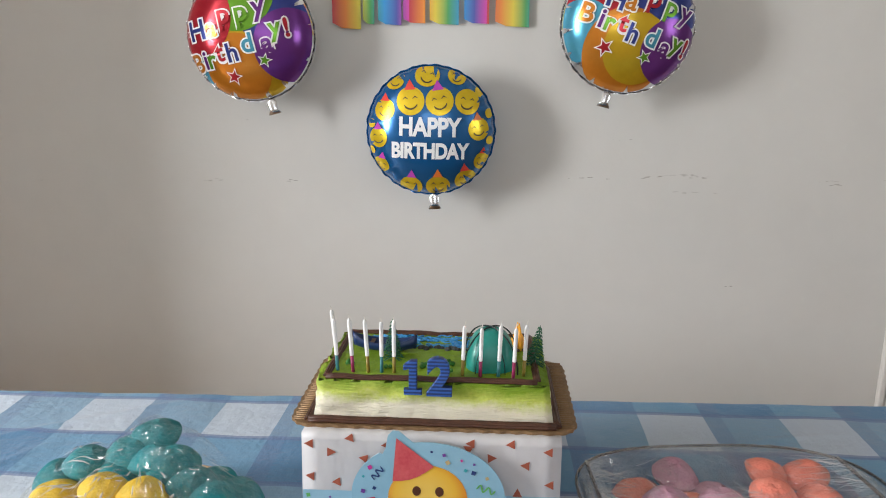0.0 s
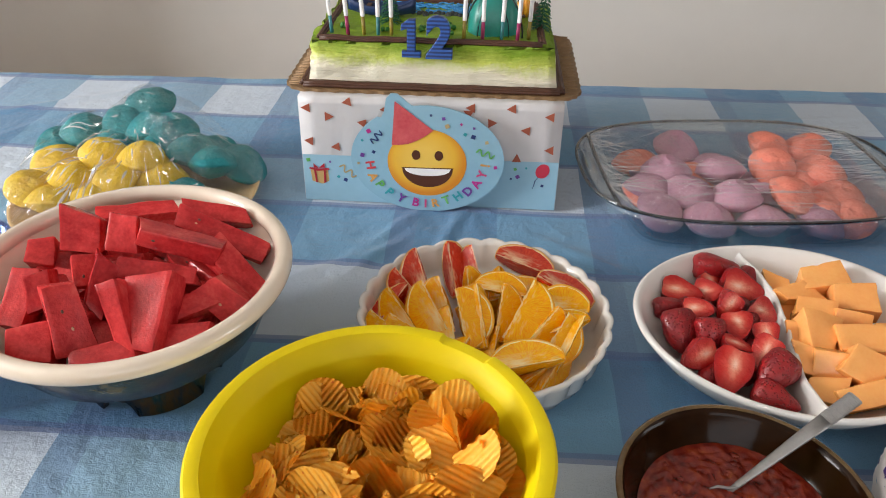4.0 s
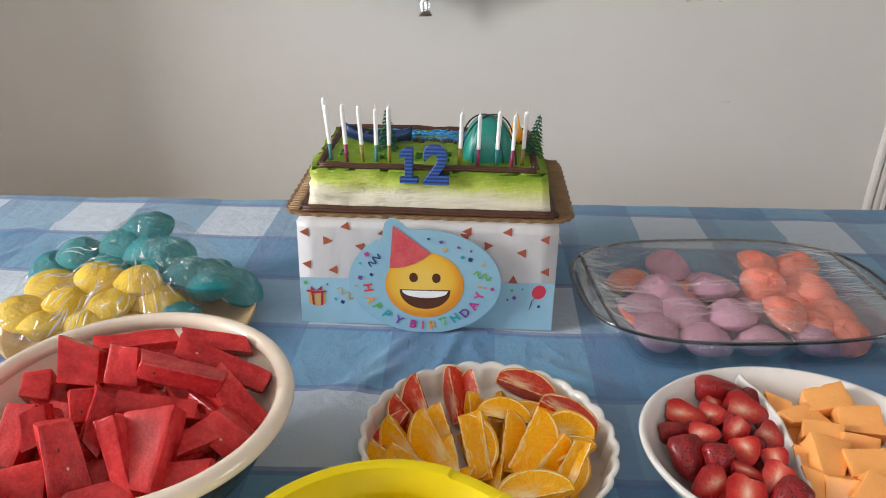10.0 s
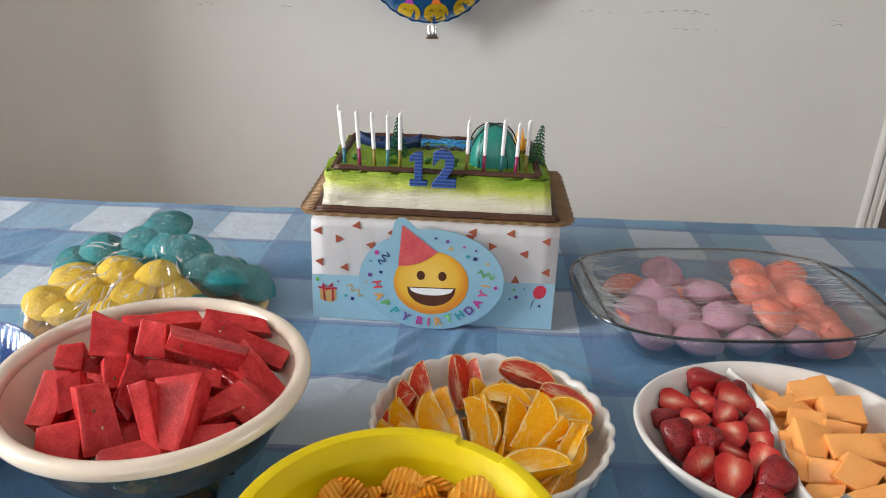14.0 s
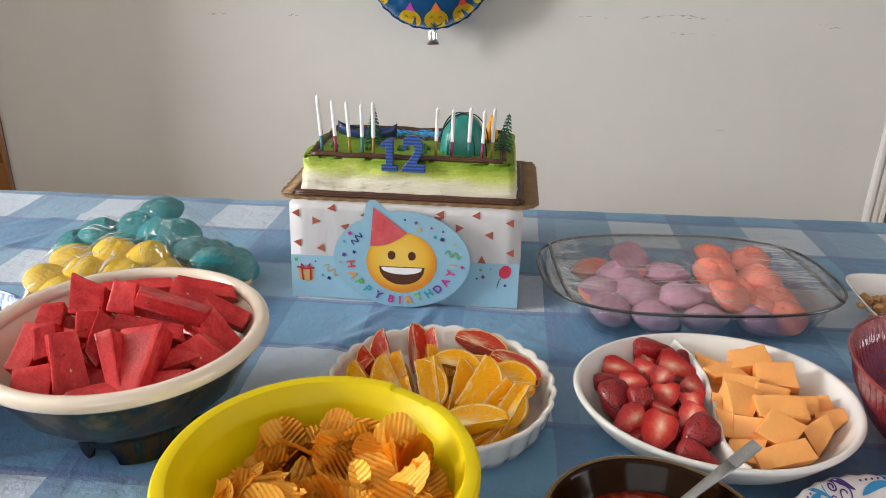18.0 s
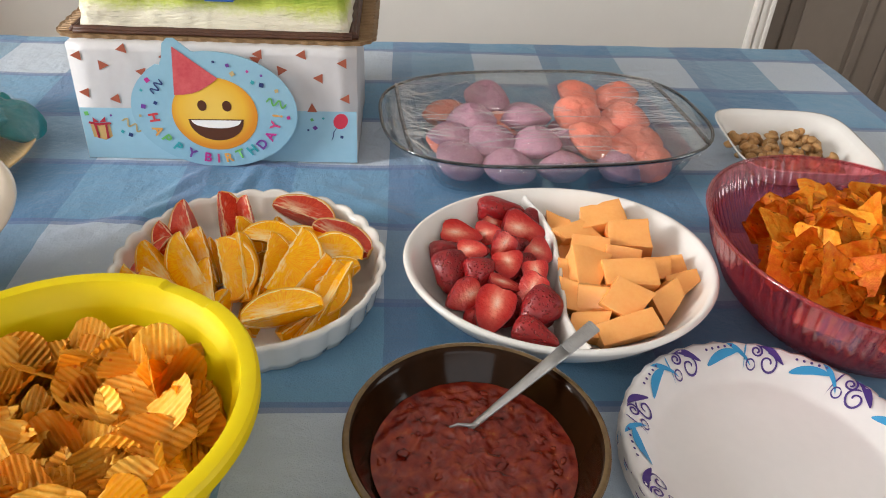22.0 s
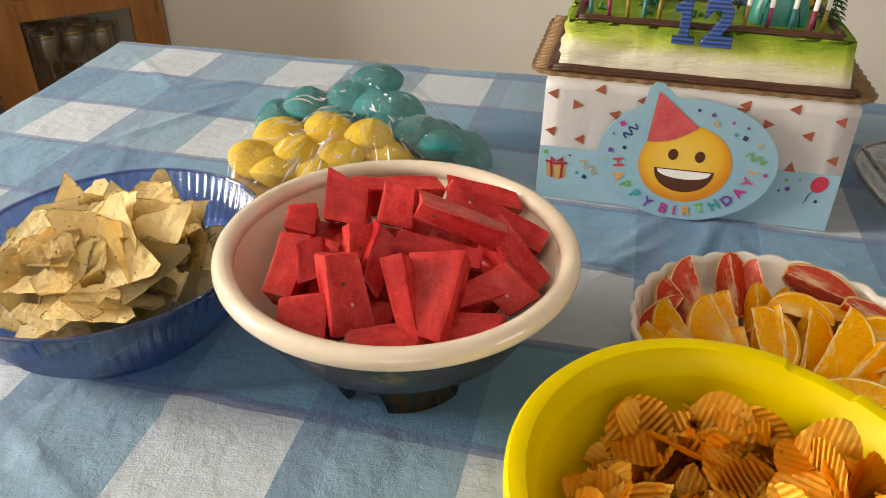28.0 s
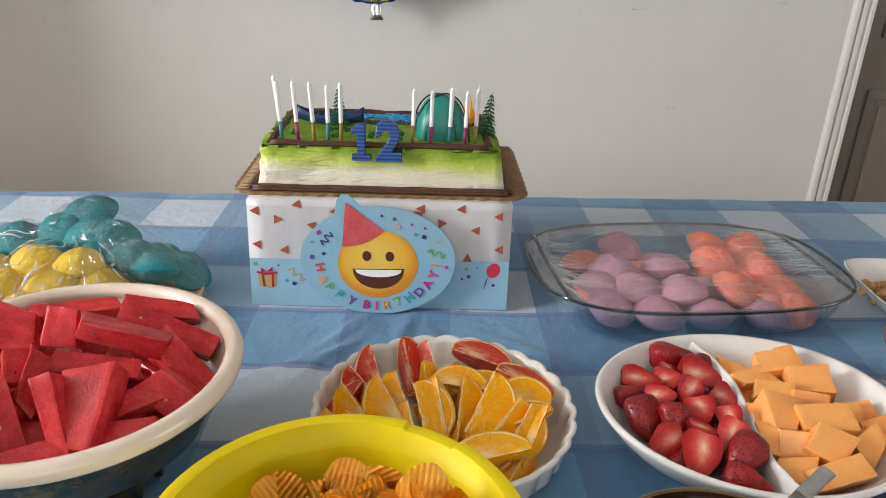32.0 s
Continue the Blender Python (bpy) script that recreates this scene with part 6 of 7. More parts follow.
# ---- fruit ----
def share(name, bm, materials, smooth=True):
    me = bpy.data.meshes.new(name)
    bm.to_mesh(me)
    bm.free()
    for m in materials:
        me.materials.append(m)
    for p in me.polygons:
        p.use_smooth = smooth
    if name in ("watermelon_piece", "cantaloupe_cube"):
        me.set_sharp_from_angle(angle=0.5)
    return me


def facing(x, y, z, lean, turn_, angle, roll=0.0, pitch=0.0):
    """A pose whose top leans towards the front of the table by lean degrees, turned by angle in its own plane."""
    return Matrix.Translation((x, y, z)) @ Matrix.Rotation(radians(turn_), 4, "Z") @ Matrix.Rotation(radians(lean), 4, "X") @ Matrix.Rotation(radians(angle), 4, "Z") @ Matrix.Rotation(radians(roll), 4, "X") @ Matrix.Rotation(radians(pitch), 4, "Y")


def chunk_bm(l, w, t, seed, taper=0.0, ragged=0.06, bevel=0.0012, skew=0.0):
    """A hand-cut block with slanting faces; taper narrows it towards +x, skew shears its ends."""
    r = random.Random(seed)
    bm = bmesh.new()
    bmesh.ops.create_cube(bm, size=1)
    w /= 1 - taper / 2
    for v in bm.verts:
        k = 1 - taper * (0.5 + v.co.x)
        under = 1.0 if v.co.z > 0 else r.uniform(0.8, 1.12)
        v.co = Vector((v.co.x * l * under, v.co.y * w * k * under, v.co.z * t))
        v.co.x += skew * v.co.y
        v.co += Vector((r.uniform(-1, 1) * l, r.uniform(-1, 1) * w, r.uniform(-1, 1) * t)) * ragged
    bmesh.ops.subdivide_edges(bm, edges=bm.edges[:], cuts=6, use_grid_fill=True)
    for v in bm.verts:
        p = v.co * 42 + Vector((seed * 3.7, 0, 0))
        q = v.co * 160 + Vector((0, seed * 2.3, 0))
        v.co += Vector((noise.noise(p), noise.noise(p + Vector((9, 0, 0))), noise.noise(p + Vector((0, 9, 0))))) * 0.0011
        v.co += Vector((noise.noise(q), noise.noise(q + Vector((9, 0, 0))), noise.noise(q + Vector((0, 9, 0))))) * 0.00045
    sharp = [e for e in bm.edges if len(e.link_faces) == 2 and e.calc_face_angle() > 0.9]
    bmesh.ops.bevel(bm, geom=sharp, offset=bevel, segments=2, affect="EDGES", profile=0.6)
    return bm


def melon_flesh():
    m = mat("watermelon_flesh", (0.6, 0.06, 0.05), 0.26)
    bsdf(m).inputs["Specular IOR Level"].default_value = 0.32
    co = coords(m)
    info = nd(m, "ObjectInfo")
    f = val(m, "ADD", val(m, "MULTIPLY", noisy(m, co, 38, 4.0), 0.75), val(m, "MULTIPLY", noisy(m, co, 330, 2.0), 0.25))
    f = val(m, "ADD", f, val(m, "MULTIPLY_ADD", noisy(m, coords(m, stretch=(20, 90, 90)), 1.0, 3.0), 0.4, -0.2))
    f = val(m, "ADD", f, val(m, "MULTIPLY_ADD", info.outputs["Random"], 0.16, -0.08))
    ln(m, ramp(m, f, [(0.3, (0.35, 0.010, 0.015)), (0.52, (0.58, 0.036, 0.038)), (0.7, (0.69, 0.09, 0.082)), (0.9, (0.80, 0.27, 0.22))]), bsdf(m).inputs["Base Color"])
    bsdf(m).inputs["Subsurface Weight"].default_value = 0.12
    bsdf(m).inputs["Subsurface Radius"].default_value = (0.008, 0.003, 0.002)
    bump(m, val(m, "ADD", noisy(m, co, 420, 3.0), noisy(m, co, 120, 3.0)), 0.35, 0.0009)
    return m


M_melon = melon_flesh()
M_seedd, M_seedw = ink("seed_dark", (0.09, 0.03, 0.015), 0.3), ink("seed_pale", (0.62, 0.34, 0.2), 0.4)
# x, y, height, length, width, angle, taper, skew, lean
MELON_A = [(-0.314, -0.302, 0.897, 0.041, 0.037, -18, 0.38, -0.2, 50), (-0.285, -0.243, 0.885, 0.082, 0.022, 0, 0.13, -0.3, 38), (-0.206, -0.243, 0.885, 0.066, 0.020, -12, 0.3, -0.3, 34), (-0.191, -0.283, 0.885, 0.096, 0.022, -28, 0.14, -0.19, 36), (-0.167, -0.327, 0.877, 0.064, 0.025, 130, 0.05, -0.3, 48), (-0.267, -0.319, 0.907, 0.034, 0.029, 84, 0.05, 0.05, 46), (-0.214, -0.330, 0.900, 0.072, 0.019, 157, 0.05, -0.07, 44), (-0.226, -0.360, 0.896, 0.070, 0.017, -12, 0.21, 0.09, 34), (-0.352, -0.310, 0.880, 0.028, 0.026, 175, 0.21, -0.07, 40), (-0.339, -0.379, 0.880, 0.054, 0.024, -100, 0.05, 0.05, 46)]
MELON_B = [(-0.283, -0.364, 0.899, 0.028, 0.020, -91, 0.21, -0.08, 48), (-0.319, -0.379, 0.887, 0.032, 0.021, 98, 0.16, -0.3, 50), (-0.265, -0.378, 0.892, 0.046, 0.018, -105, 0.23, 0.5, 46), (-0.279, -0.415, 0.884, 0.067, 0.028, 101, 0.23, 0.17, 50), (-0.309, -0.426, 0.869, 0.036, 0.030, 178, 0.35, 0.0, 46), (-0.242, -0.411, 0.884, 0.069, 0.016, -75, 0.3, 0.19, 50), (-0.220, -0.402, 0.886, 0.070, 0.034, -92, 0.6, -0.05, 52), (-0.170, -0.369, 0.873, 0.040, 0.028, 136, 0.03, 0.3, 44), (-0.189, -0.410, 0.866, 0.040, 0.019, 4, 0.19, 0.5, 36), (-0.195, -0.375, 0.872, 0.045, 0.02, 20, 0.2, 0.0, 40), (-0.252, -0.43, 0.862, 0.05, 0.022, 10, 0.1, 0.0, 46)]
rm = random.Random(12)


def melon_piece(x, y, z, l, w, ang, taper, skew, seed, lean=42, roll=0, pitch=0):
    t = 0.024 if w < 0.021 else 0.031
    d = math.hypot(x + 0.263, y + 0.332)
    if d > 0.106:
        x, y = -0.263 + (x + 0.263) * 0.106 / d, -0.332 + (y + 0.332) * 0.106 / d
    ob = new("watermelon_piece", share("watermelon_piece", chunk_bm(l, w, t, seed, taper, 0.06, 0.0021, skew), [M_melon]))
    ob.matrix_basis = facing(x, y, z, lean, 9, ang, roll, pitch) @ Matrix.Translation((0, 0, -t * 0.48))
    tagged(ob, ("wedge-shaped" if taper > 0.5 else "thick" if w > 0.03 else "long" if l > 0.055 else "small") + " hand-cut piece of red watermelon in the stoneware bowl", "watermelon piece", "watermelon pieces")
    if seed % 7 in (1, 4):
        for k in range(1 + seed % 2):
            s = bmesh.new()
            bmesh.ops.create_icosphere(s, subdivisions=2, radius=0.0011)
            bmesh.ops.scale(s, verts=s.verts, vec=(1.5, 1, 0.5))
            part("seed", s, M_seedd if (seed + k) % 2 == 0 else M_seedw, ob, m=Matrix.Translation((rm.uniform(-0.35, 0.35) * l, rm.uniform(-0.25, 0.25) * w * (1 - taper), t * 0.5)))
    return ob


for i, (x, y, z, l, w, ang, taper, skew, lean) in enumerate(MELON_A + MELON_B):
    melon_piece(x, y, z, l, w, ang, taper, skew, i + 40, lean + rm.uniform(-14, 14), rm.uniform(-25, 25), rm.uniform(-9, 9))
for i in range(50):
    a, r = rm.uniform(0, 6.283), 0.08 * math.sqrt(rm.random())
    melon_piece(-0.263 + r * math.cos(a), -0.335 + r * math.sin(a), 0.853 + 0.008 * rm.random() + 0.15 * max(0, r - 0.05), rm.uniform(0.03, 0.042), rm.uniform(0.022, 0.03), rm.uniform(0, 180), rm.uniform(0, 0.3), 0.0, 101 + 2 * i, rm.uniform(5, 40), rm.uniform(-30, 30))


# citrus wedges
def citrus_material(name, c1, c2, pith):
    m = mat(name, c1, 0.2)
    co = coords(m)
    sep = nd(m, "SeparateXYZ")
    ln(m, co, sep.inputs[0])
    x, y, z = sep.outputs
    r2 = val(m, "ADD", val(m, "MULTIPLY", y, y), val(m, "MULTIPLY", z, z))
    lim = val(m, "SQRT", val(m, "MAXIMUM", val(m, "SUBTRACT", 0.034 ** 2, val(m, "MULTIPLY", x, x)), 1e-7))
    d = val(m, "SUBTRACT", lim, val(m, "SQRT", r2))
    ang = nd(m, "Math", operation="ARCTAN2")
    ln(m, x, ang.inputs[0])
    ln(m, val(m, "SQRT", r2), ang.inputs[1])
    fan = nd(m, "CombineXYZ")
    ln(m, val(m, "MULTIPLY", ang.outputs[0], 26.0), fan.inputs[0])
    ln(m, val(m, "MULTIPLY", d, 160.0), fan.inputs[1])
    ln(m, val(m, "MULTIPLY", y, 60.0), fan.inputs[2])
    f = noisy(m, fan.outputs[0], 1.0, 3.0, 0.6)
    flesh = ramp(m, f, [(0.3, c1), (0.7, c2)])
    edge = val(m, "ADD", d, val(m, "MULTIPLY_ADD", noisy(m, co, 130, 3.0), 0.004, -0.002))
    core = val(m, "ADD", val(m, "SQRT", r2), val(m, "MULTIPLY_ADD", noisy(m, co, 160, 3.0), 0.006, -0.003))
    soft = nd(m, "MapRange")
    ln(m, noisy(m, coords(m, stretch=(38, 70, 150)), 1.0, 3.0, 0.6), soft.inputs[0])
    soft.inputs[1].default_value, soft.inputs[2].default_value = 0.54, 0.7
    near = nd(m, "MapRange")
    ln(m, core, near.inputs[0])
    near.inputs[1].default_value, near.inputs[2].default_value, near.inputs[3].default_value, near.inputs[4].default_value = 0.003, 0.02, 1.0, 0.0
    isp = val(m, "MAXIMUM", val(m, "MULTIPLY", val(m, "MULTIPLY", soft.outputs[0], near.outputs[0]), 0.9), val(m, "MAXIMUM", val(m, "LESS_THAN", edge, 0.0028), val(m, "MULTIPLY", val(m, "LESS_THAN", core, 0.0016), 0.7)))
    ln(m, mixc(m, isp, flesh, pith), bsdf(m).inputs["Base Color"])
    bsdf(m).inputs["Subsurface Weight"].default_value = 0.2
    bsdf(m).inputs["Subsurface Radius"].default_value = (0.01, 0.005, 0.002)
    bsdf(m).inputs["Specular IOR Level"].default_value = 0.35
    bump(m, val(m, "ADD", f, val(m, "MULTIPLY", noisy(m, co, 210, 2.0), 0.3)), 0.35, 0.0012)
    return m


M_or = citrus_material("orange_flesh", (0.93, 0.31, 0.001), (0.98, 0.58, 0.008), (0.97, 0.80, 0.42))
M_gf = citrus_material("grapefruit_flesh", (0.52, 0.018, 0.008), (0.72, 0.07, 0.022), (0.92, 0.66, 0.40))
M_peel = mottled("orange_peel", (0.86, 0.36, 0.006), (0.9, 0.46, 0.015), 40, 0.35, 0.4, 420, 0.0008)
M_peelg = mottled("grapefruit_peel", (0.78, 0.32, 0.05), (0.8, 0.42, 0.1), 40, 0.35, 0.4, 420, 0.0008)


def wedge_meshes(phi, seed):
    """Flesh and peel of a wedge: its torn straight edge along x at the top, the peel below."""
    R, n, k, m_r = 0.034, 24, 8, 6
    fl, pe = bmesh.new(), bmesh.new()
    half = radians(phi) / 2
    rows_f, rows_p, rows_i = [], [], []
    blunt = [0.93 + 0.07 * noise.noise(Vector((seed, e, 0.5))) for e in (0.0, 5.0)]
    for i in range(n + 1):
        c = math.cos(math.pi * i / n)
        x = -R * c * (blunt[0] if c > 0 else blunt[1])
        q = math.sqrt(max(0.0, R * R - x * x)) if 0 < i < n else 0.004
        wob = 1 + 0.06 * noise.noise(Vector((x * 45, seed * 1.7, 0)))
        arc = [(x, q * wob * math.sin(-half + 2 * half * j / k), -q * wob * math.cos(-half + 2 * half * j / k)) for j in range(k + 1)]
        torn = 0.0022 * noise.noise(Vector((x * 120, seed, 2))) + 0.0012 * noise.noise(Vector((x * 330, seed, 8)))

        def cut_face(p, side):
            pts = []
            for h in range(1, m_r + 1):
                f = 0.955 * h / m_r
                puff = (0.0011 * noise.noise(Vector((x * 95, f * 3.5, seed + side))) + 0.0007 * noise.noise(Vector((x * 260, f * 9, seed - side)))) * (1 if h < m_r else 0.2)
                pts.append((p[0], p[1] * f + side * puff * math.cos(half), p[2] * f + torn * (1 - f) + puff * math.sin(half)))
            return pts
        left, right = cut_face(arc[0], -1), cut_face(arc[-1], 1)
        ring = [(x, 0, torn)] + left + [(p[0], p[1] * 0.955, p[2] * 0.955) for p in arc[1:-1]] + right[::-1]
        rows_f.append([fl.verts.new(p) for p in ring])
        rows_p.append([pe.verts.new((p[0] * 1.035, p[1] * 1.02, p[2] * 1.035)) for p in arc])
        rows_i.append([pe.verts.new((p[0] * 0.985, p[1] * 0.95, p[2] * 0.95)) for p in arc])
    for a, b in zip(rows_f, rows_f[1:]):
        m_ = len(a)
        for j in range(m_):
            fl.faces.new((a[j], a[(j + 1) % m_], b[(j + 1) % m_], b[j]))
    fl.faces.new(rows_f[0])
    fl.faces.new(rows_f[-1])
    for a, b, c, d in zip(rows_p, rows_p[1:], rows_i, rows_i[1:]):
        for j in range(k):
            pe.faces.new((a[j], a[j + 1], b[j + 1], b[j]))
            pe.faces.new((c[j], c[j + 1], d[j + 1], d[j]))
        pe.faces.new((a[0], b[0], d[0], c[0]))
        pe.faces.new((a[k], b[k], d[k], c[k]))
    for a, c in ((rows_p[0], rows_i[0]), (rows_p[-1], rows_i[-1])):
        for j in range(k):
            pe.faces.new((a[j], a[j + 1], c[j + 1], c[j]))
    for b in (fl, pe):
        bmesh.ops.recalc_face_normals(b, faces=b.faces)
    return fl, pe


def citrus(kind, x, y, z, ang, roll, size, phi, seed, lean=35):
    name = "orange_wedge" if kind == 0 else "grapefruit_wedge"
    t = thing(name, facing(x, y, z, lean, 0, ang, roll) @ Matrix.Diagonal((size, size, size, 1)), ("juicy orange wedge with its peel on" if kind == 0 else "red grapefruit wedge with orange peel") + ", in the fluted dish", "orange wedge" if kind == 0 else "grapefruit wedge", "orange wedges" if kind == 0 else "grapefruit wedges")
    fl, pe = wedge_meshes(phi, seed)
    flesh = part("flesh", fl, M_or if kind == 0 else M_gf, t)
    flesh.data.set_sharp_from_angle(angle=0.7)
    part("peel", pe, M_peel if kind == 0 else M_peelg, t)


# x, y, height, angle, roll, lean, size
GRAPE = [(0.000, -0.214, 0.800, 107, 22, 34, 1.0), (0.031, -0.206, 0.802, 100, -14, 40, 1.02), (0.060, -0.204, 0.800, 104, 26, 34, 0.95), (0.110, -0.198, 0.802, -22, 34, 30, 1.05), (0.150, -0.240, 0.799, -32, 30, 28, 1.05), (-0.014, -0.230, 0.796, 128, 20, 26, 0.9), (-0.034, -0.258, 0.792, 60, 24, 22, 0.95)]
ORANGES = [(-0.040, -0.288, 0.790, 140, 15, 20, 0.9), (-0.010, -0.292, 0.792, 150, 38, 30, 0.95), (0.012, -0.276, 0.803, 118, 30, 36, 1.08), (0.036, -0.284, 0.797, 102, -62, 38, 1.0), (0.057, -0.284, 0.804, 99, 8, 40, 1.08), (0.078, -0.246, 0.802, -10, 42, 34, 0.86), (0.094, -0.278, 0.806, 62, -52, 30, 1.12), (0.142, -0.266, 0.796, -8, 52, 34, 0.86), (0.128, -0.309, 0.798, 58, -34, 30, 0.95), (0.155, -0.322, 0.796, 62, 24, 28, 1.08), (0.1, -0.358, 0.801, 11, 30, 30, 1.12), (0.12, -0.335, 0.782, 40, 22, 10, 1.0), (0.030, -0.33, 0.782, 60, 20, 20, 0.95), (-0.01, -0.33, 0.780, 130, 20, 20, 0.95), (0.106, -0.235, 0.796, -8, 30, 24, 0.86), (0.06, -0.24, 0.783, 20, 10, 15, 0.9), (0.02, -0.245, 0.784, 100, 10, 15, 0.9), (0.07, -0.315, 0.784, 80, 10, 15, 1.0), (0.135, -0.345, 0.784, 60, 10, 12, 1.0), (0.115, -0.285, 0.786, 60, 20, 15, 1.0), (0.03, -0.30, 0.79, 100, 30, 30, 1.0), (0.08, -0.215, 0.784, 90, 0, 20, 0.95), (0.13, -0.225, 0.784, -30, 10, 15, 0.95), (0.115, -0.30, 0.8, 50, -20, 34, 0.95), (0.075, -0.275, 0.8, 80, -30, 36, 0.95), (-0.022, -0.272, 0.797, 125, 20, 36, 0.95), (0.022, -0.262, 0.8, 108, 35, 40, 0.95), (0.14, -0.295, 0.796, 20, 30, 30, 0.9), (0.045, -0.235, 0.794, 95, -20, 36, 0.9)]
rw = random.Random(19)


def keep_in(x, y, cx, cy, lim):
    d = math.hypot(x - cx, y - cy)
    return (x, y) if d < lim else (cx + (x - cx) * lim / d, cy + (y - cy) * lim / d)


for i, (x, y, z, a, r, lean, k) in enumerate(GRAPE):
    x, y = keep_in(x, y - 0.004, 0.065, -0.272, 0.096)
    citrus(1, x, y, z - 0.006, a, r, k * 0.98, rw.uniform(50, 64), i, lean)
for i, (x, y, z, a, r, lean, k) in enumerate(ORANGES):
    x, y = keep_in(x + 0.004, y - 0.009, 0.065, -0.272, 0.099)
    citrus(0, x, y, z - 0.004, a, r, k * 0.98, rw.uniform(54, 70), i + 20, lean)


# strawberries
def berry_material():
    m = mat("strawberry_skin", (0.4, 0.02, 0.02), 0.38)
    co = coords(m)
    v = nd(m, "TexVoronoi")
    ln(m, co, v.inputs["Vector"])
    v.inputs["Scale"].default_value = 380
    info = nd(m, "ObjectInfo")
    skin = ramp(m, val(m, "ADD", noisy(m, co, 60, 3.0), val(m, "MULTIPLY_ADD", info.outputs["Random"], 0.3, -0.15)), [(0.3, (0.17, 0.003, 0.008)), (0.7, (0.36, 0.010, 0.012))])
    pit = val(m, "LESS_THAN", v.outputs["Distance"], 0.3)
    seed = val(m, "LESS_THAN", v.outputs["Distance"], 0.13)
    ln(m, mixc(m, seed, mixc(m, pit, skin, (0.17, 0.004, 0.008)), (0.36, 0.11, 0.04)), bsdf(m).inputs["Base Color"])
    bump(m, val(m, "MINIMUM", v.outputs["Distance"], 0.42), 1.0, 0.0026)
    bsdf(m).inputs["Coat Weight"].default_value = 0.08
    return m


def cut_berry_material():
    m = mat("strawberry_inside", (0.65, 0.15, 0.1), 0.22)
    co = coords(m)
    sep = nd(m, "SeparateXYZ")
    ln(m, co, sep.inputs[0])
    ex = val(m, "MULTIPLY", val(m, "ADD", sep.outputs[0], 0.005), 0.5)
    r = val(m, "SQRT", val(m, "ADD", val(m, "MULTIPLY", ex, ex), val(m, "MULTIPLY", sep.outputs[1], sep.outputs[1])))
    ang = nd(m, "Math", operation="ARCTAN2")
    ln(m, sep.outputs[1], ang.inputs[0])
    ln(m, ex, ang.inputs[1])
    fan = nd(m, "CombineXYZ")
    ln(m, val(m, "MULTIPLY", ang.outputs[0], 2.2), fan.inputs[0])
    ln(m, val(m, "MULTIPLY", r, 40.0), fan.inputs[1])
    f = val(m, "ADD", val(m, "MULTIPLY", r, 72.0), val(m, "ADD", val(m, "MULTIPLY_ADD", noisy(m, fan.outputs[0], 1.0, 3.0), 0.22, -0.1), val(m, "MULTIPLY_ADD", noisy(m, co, 90, 3.0), 0.5, -0.25)))
    ln(m, ramp(m, f, [(0.0, (0.85, 0.52, 0.40)), (0.2, (0.76, 0.25, 0.17)), (0.45, (0.62, 0.07, 0.05)), (0.75, (0.48, 0.018, 0.016)), (1.0, (0.36, 0.010, 0.012))]), bsdf(m).inputs["Base Color"])
    bsdf(m).inputs["Subsurface Weight"].default_value = 0.15
    bsdf(m).inputs["Subsurface Radius"].default_value = (0.006, 0.002, 0.002)
    bump(m, val(m, "ADD", noisy(m, co, 70, 3.0), noisy(m, co, 240, 3.0)), 0.6, 0.0016)
    return m


M_berry, M_cut = berry_material(), cut_berry_material()


def berry_bm(seed):
    prof = [(1e-4, -0.0165), (0.007, -0.0178), (0.0122, -0.0162), (0.0150, -0.0115), (0.0152, -0.0065), (0.0138, 0.0), (0.0108, 0.0078), (0.0072, 0.0145), (0.0038, 0.0185), (1e-4, 0.0205)]

    def bend(a, r, z):
        k = 1 + 0.2 * noise.noise(Vector((math.cos(a) * 1.2, math.sin(a) * 1.2, z * 60 + seed)))
        return (z, r * k * math.cos(a), r * k * math.sin(a))
    return lathe(prof, 28, bend)


def strawberry(x, y, z, l, w, ang, cut, seed, lean):
    sx, sw = l / 0.037, w / 0.029
    m_ = facing(x, y, z - 0.004, lean, -8, ang, rm.uniform(-20, 20), rm.uniform(-15, 15)) @ Matrix.Diagonal((sx, sw, (sx + sw) / 2 * 0.95, 1))
    b = berry_bm(seed * 1.7)
    if not cut:
        ob = new("strawberry", share("strawberry", b, [M_berry]))
        ob.matrix_basis = m_
        tagged(ob, "whole dark-red strawberry with pale seeds in the divided dish", "strawberry", "strawberries")
        return
    geo = b.verts[:] + b.edges[:] + b.faces[:]
    slant = (0.0, 0.35, -0.35, 0.15)[int(seed) % 4]
    res = bmesh.ops.bisect_plane(b, geom=geo, plane_co=(0, 0, 0.004 - 0.002 * (int(seed) % 3)), plane_no=(0.25 * slant, slant, 1), clear_outer=True)
    rim = [e for e in res["geom_cut"] if isinstance(e, bmesh.types.BMEdge)]
    t = thing("strawberry_half", m_, "halved red strawberry, pale cut face up, in the divided dish", "strawberry", "strawberries")
    mid_x = sum(v.co.x for e in rim for v in e.verts) / (2 * len(rim))
    loop = sorted({v for e in rim for v in e.verts}, key=lambda v: math.atan2(v.co.y, v.co.x - mid_x))
    cap = bmesh.new()
    ring = [cap.verts.new(v.co.copy() + Vector((0, 0, 0.00005))) for v in loop]
    mid = cap.verts.new(sum((v.co for v in ring), Vector()) / len(ring) + Vector((0, 0, 0.001)))
    for i in range(len(ring)):
        cap.faces.new((ring[i], ring[(i + 1) % len(ring)], mid))
    part("skin", b, M_berry, t)
    part("cut_face", cap, M_cut, t, "pale pink cut face", smooth=False)


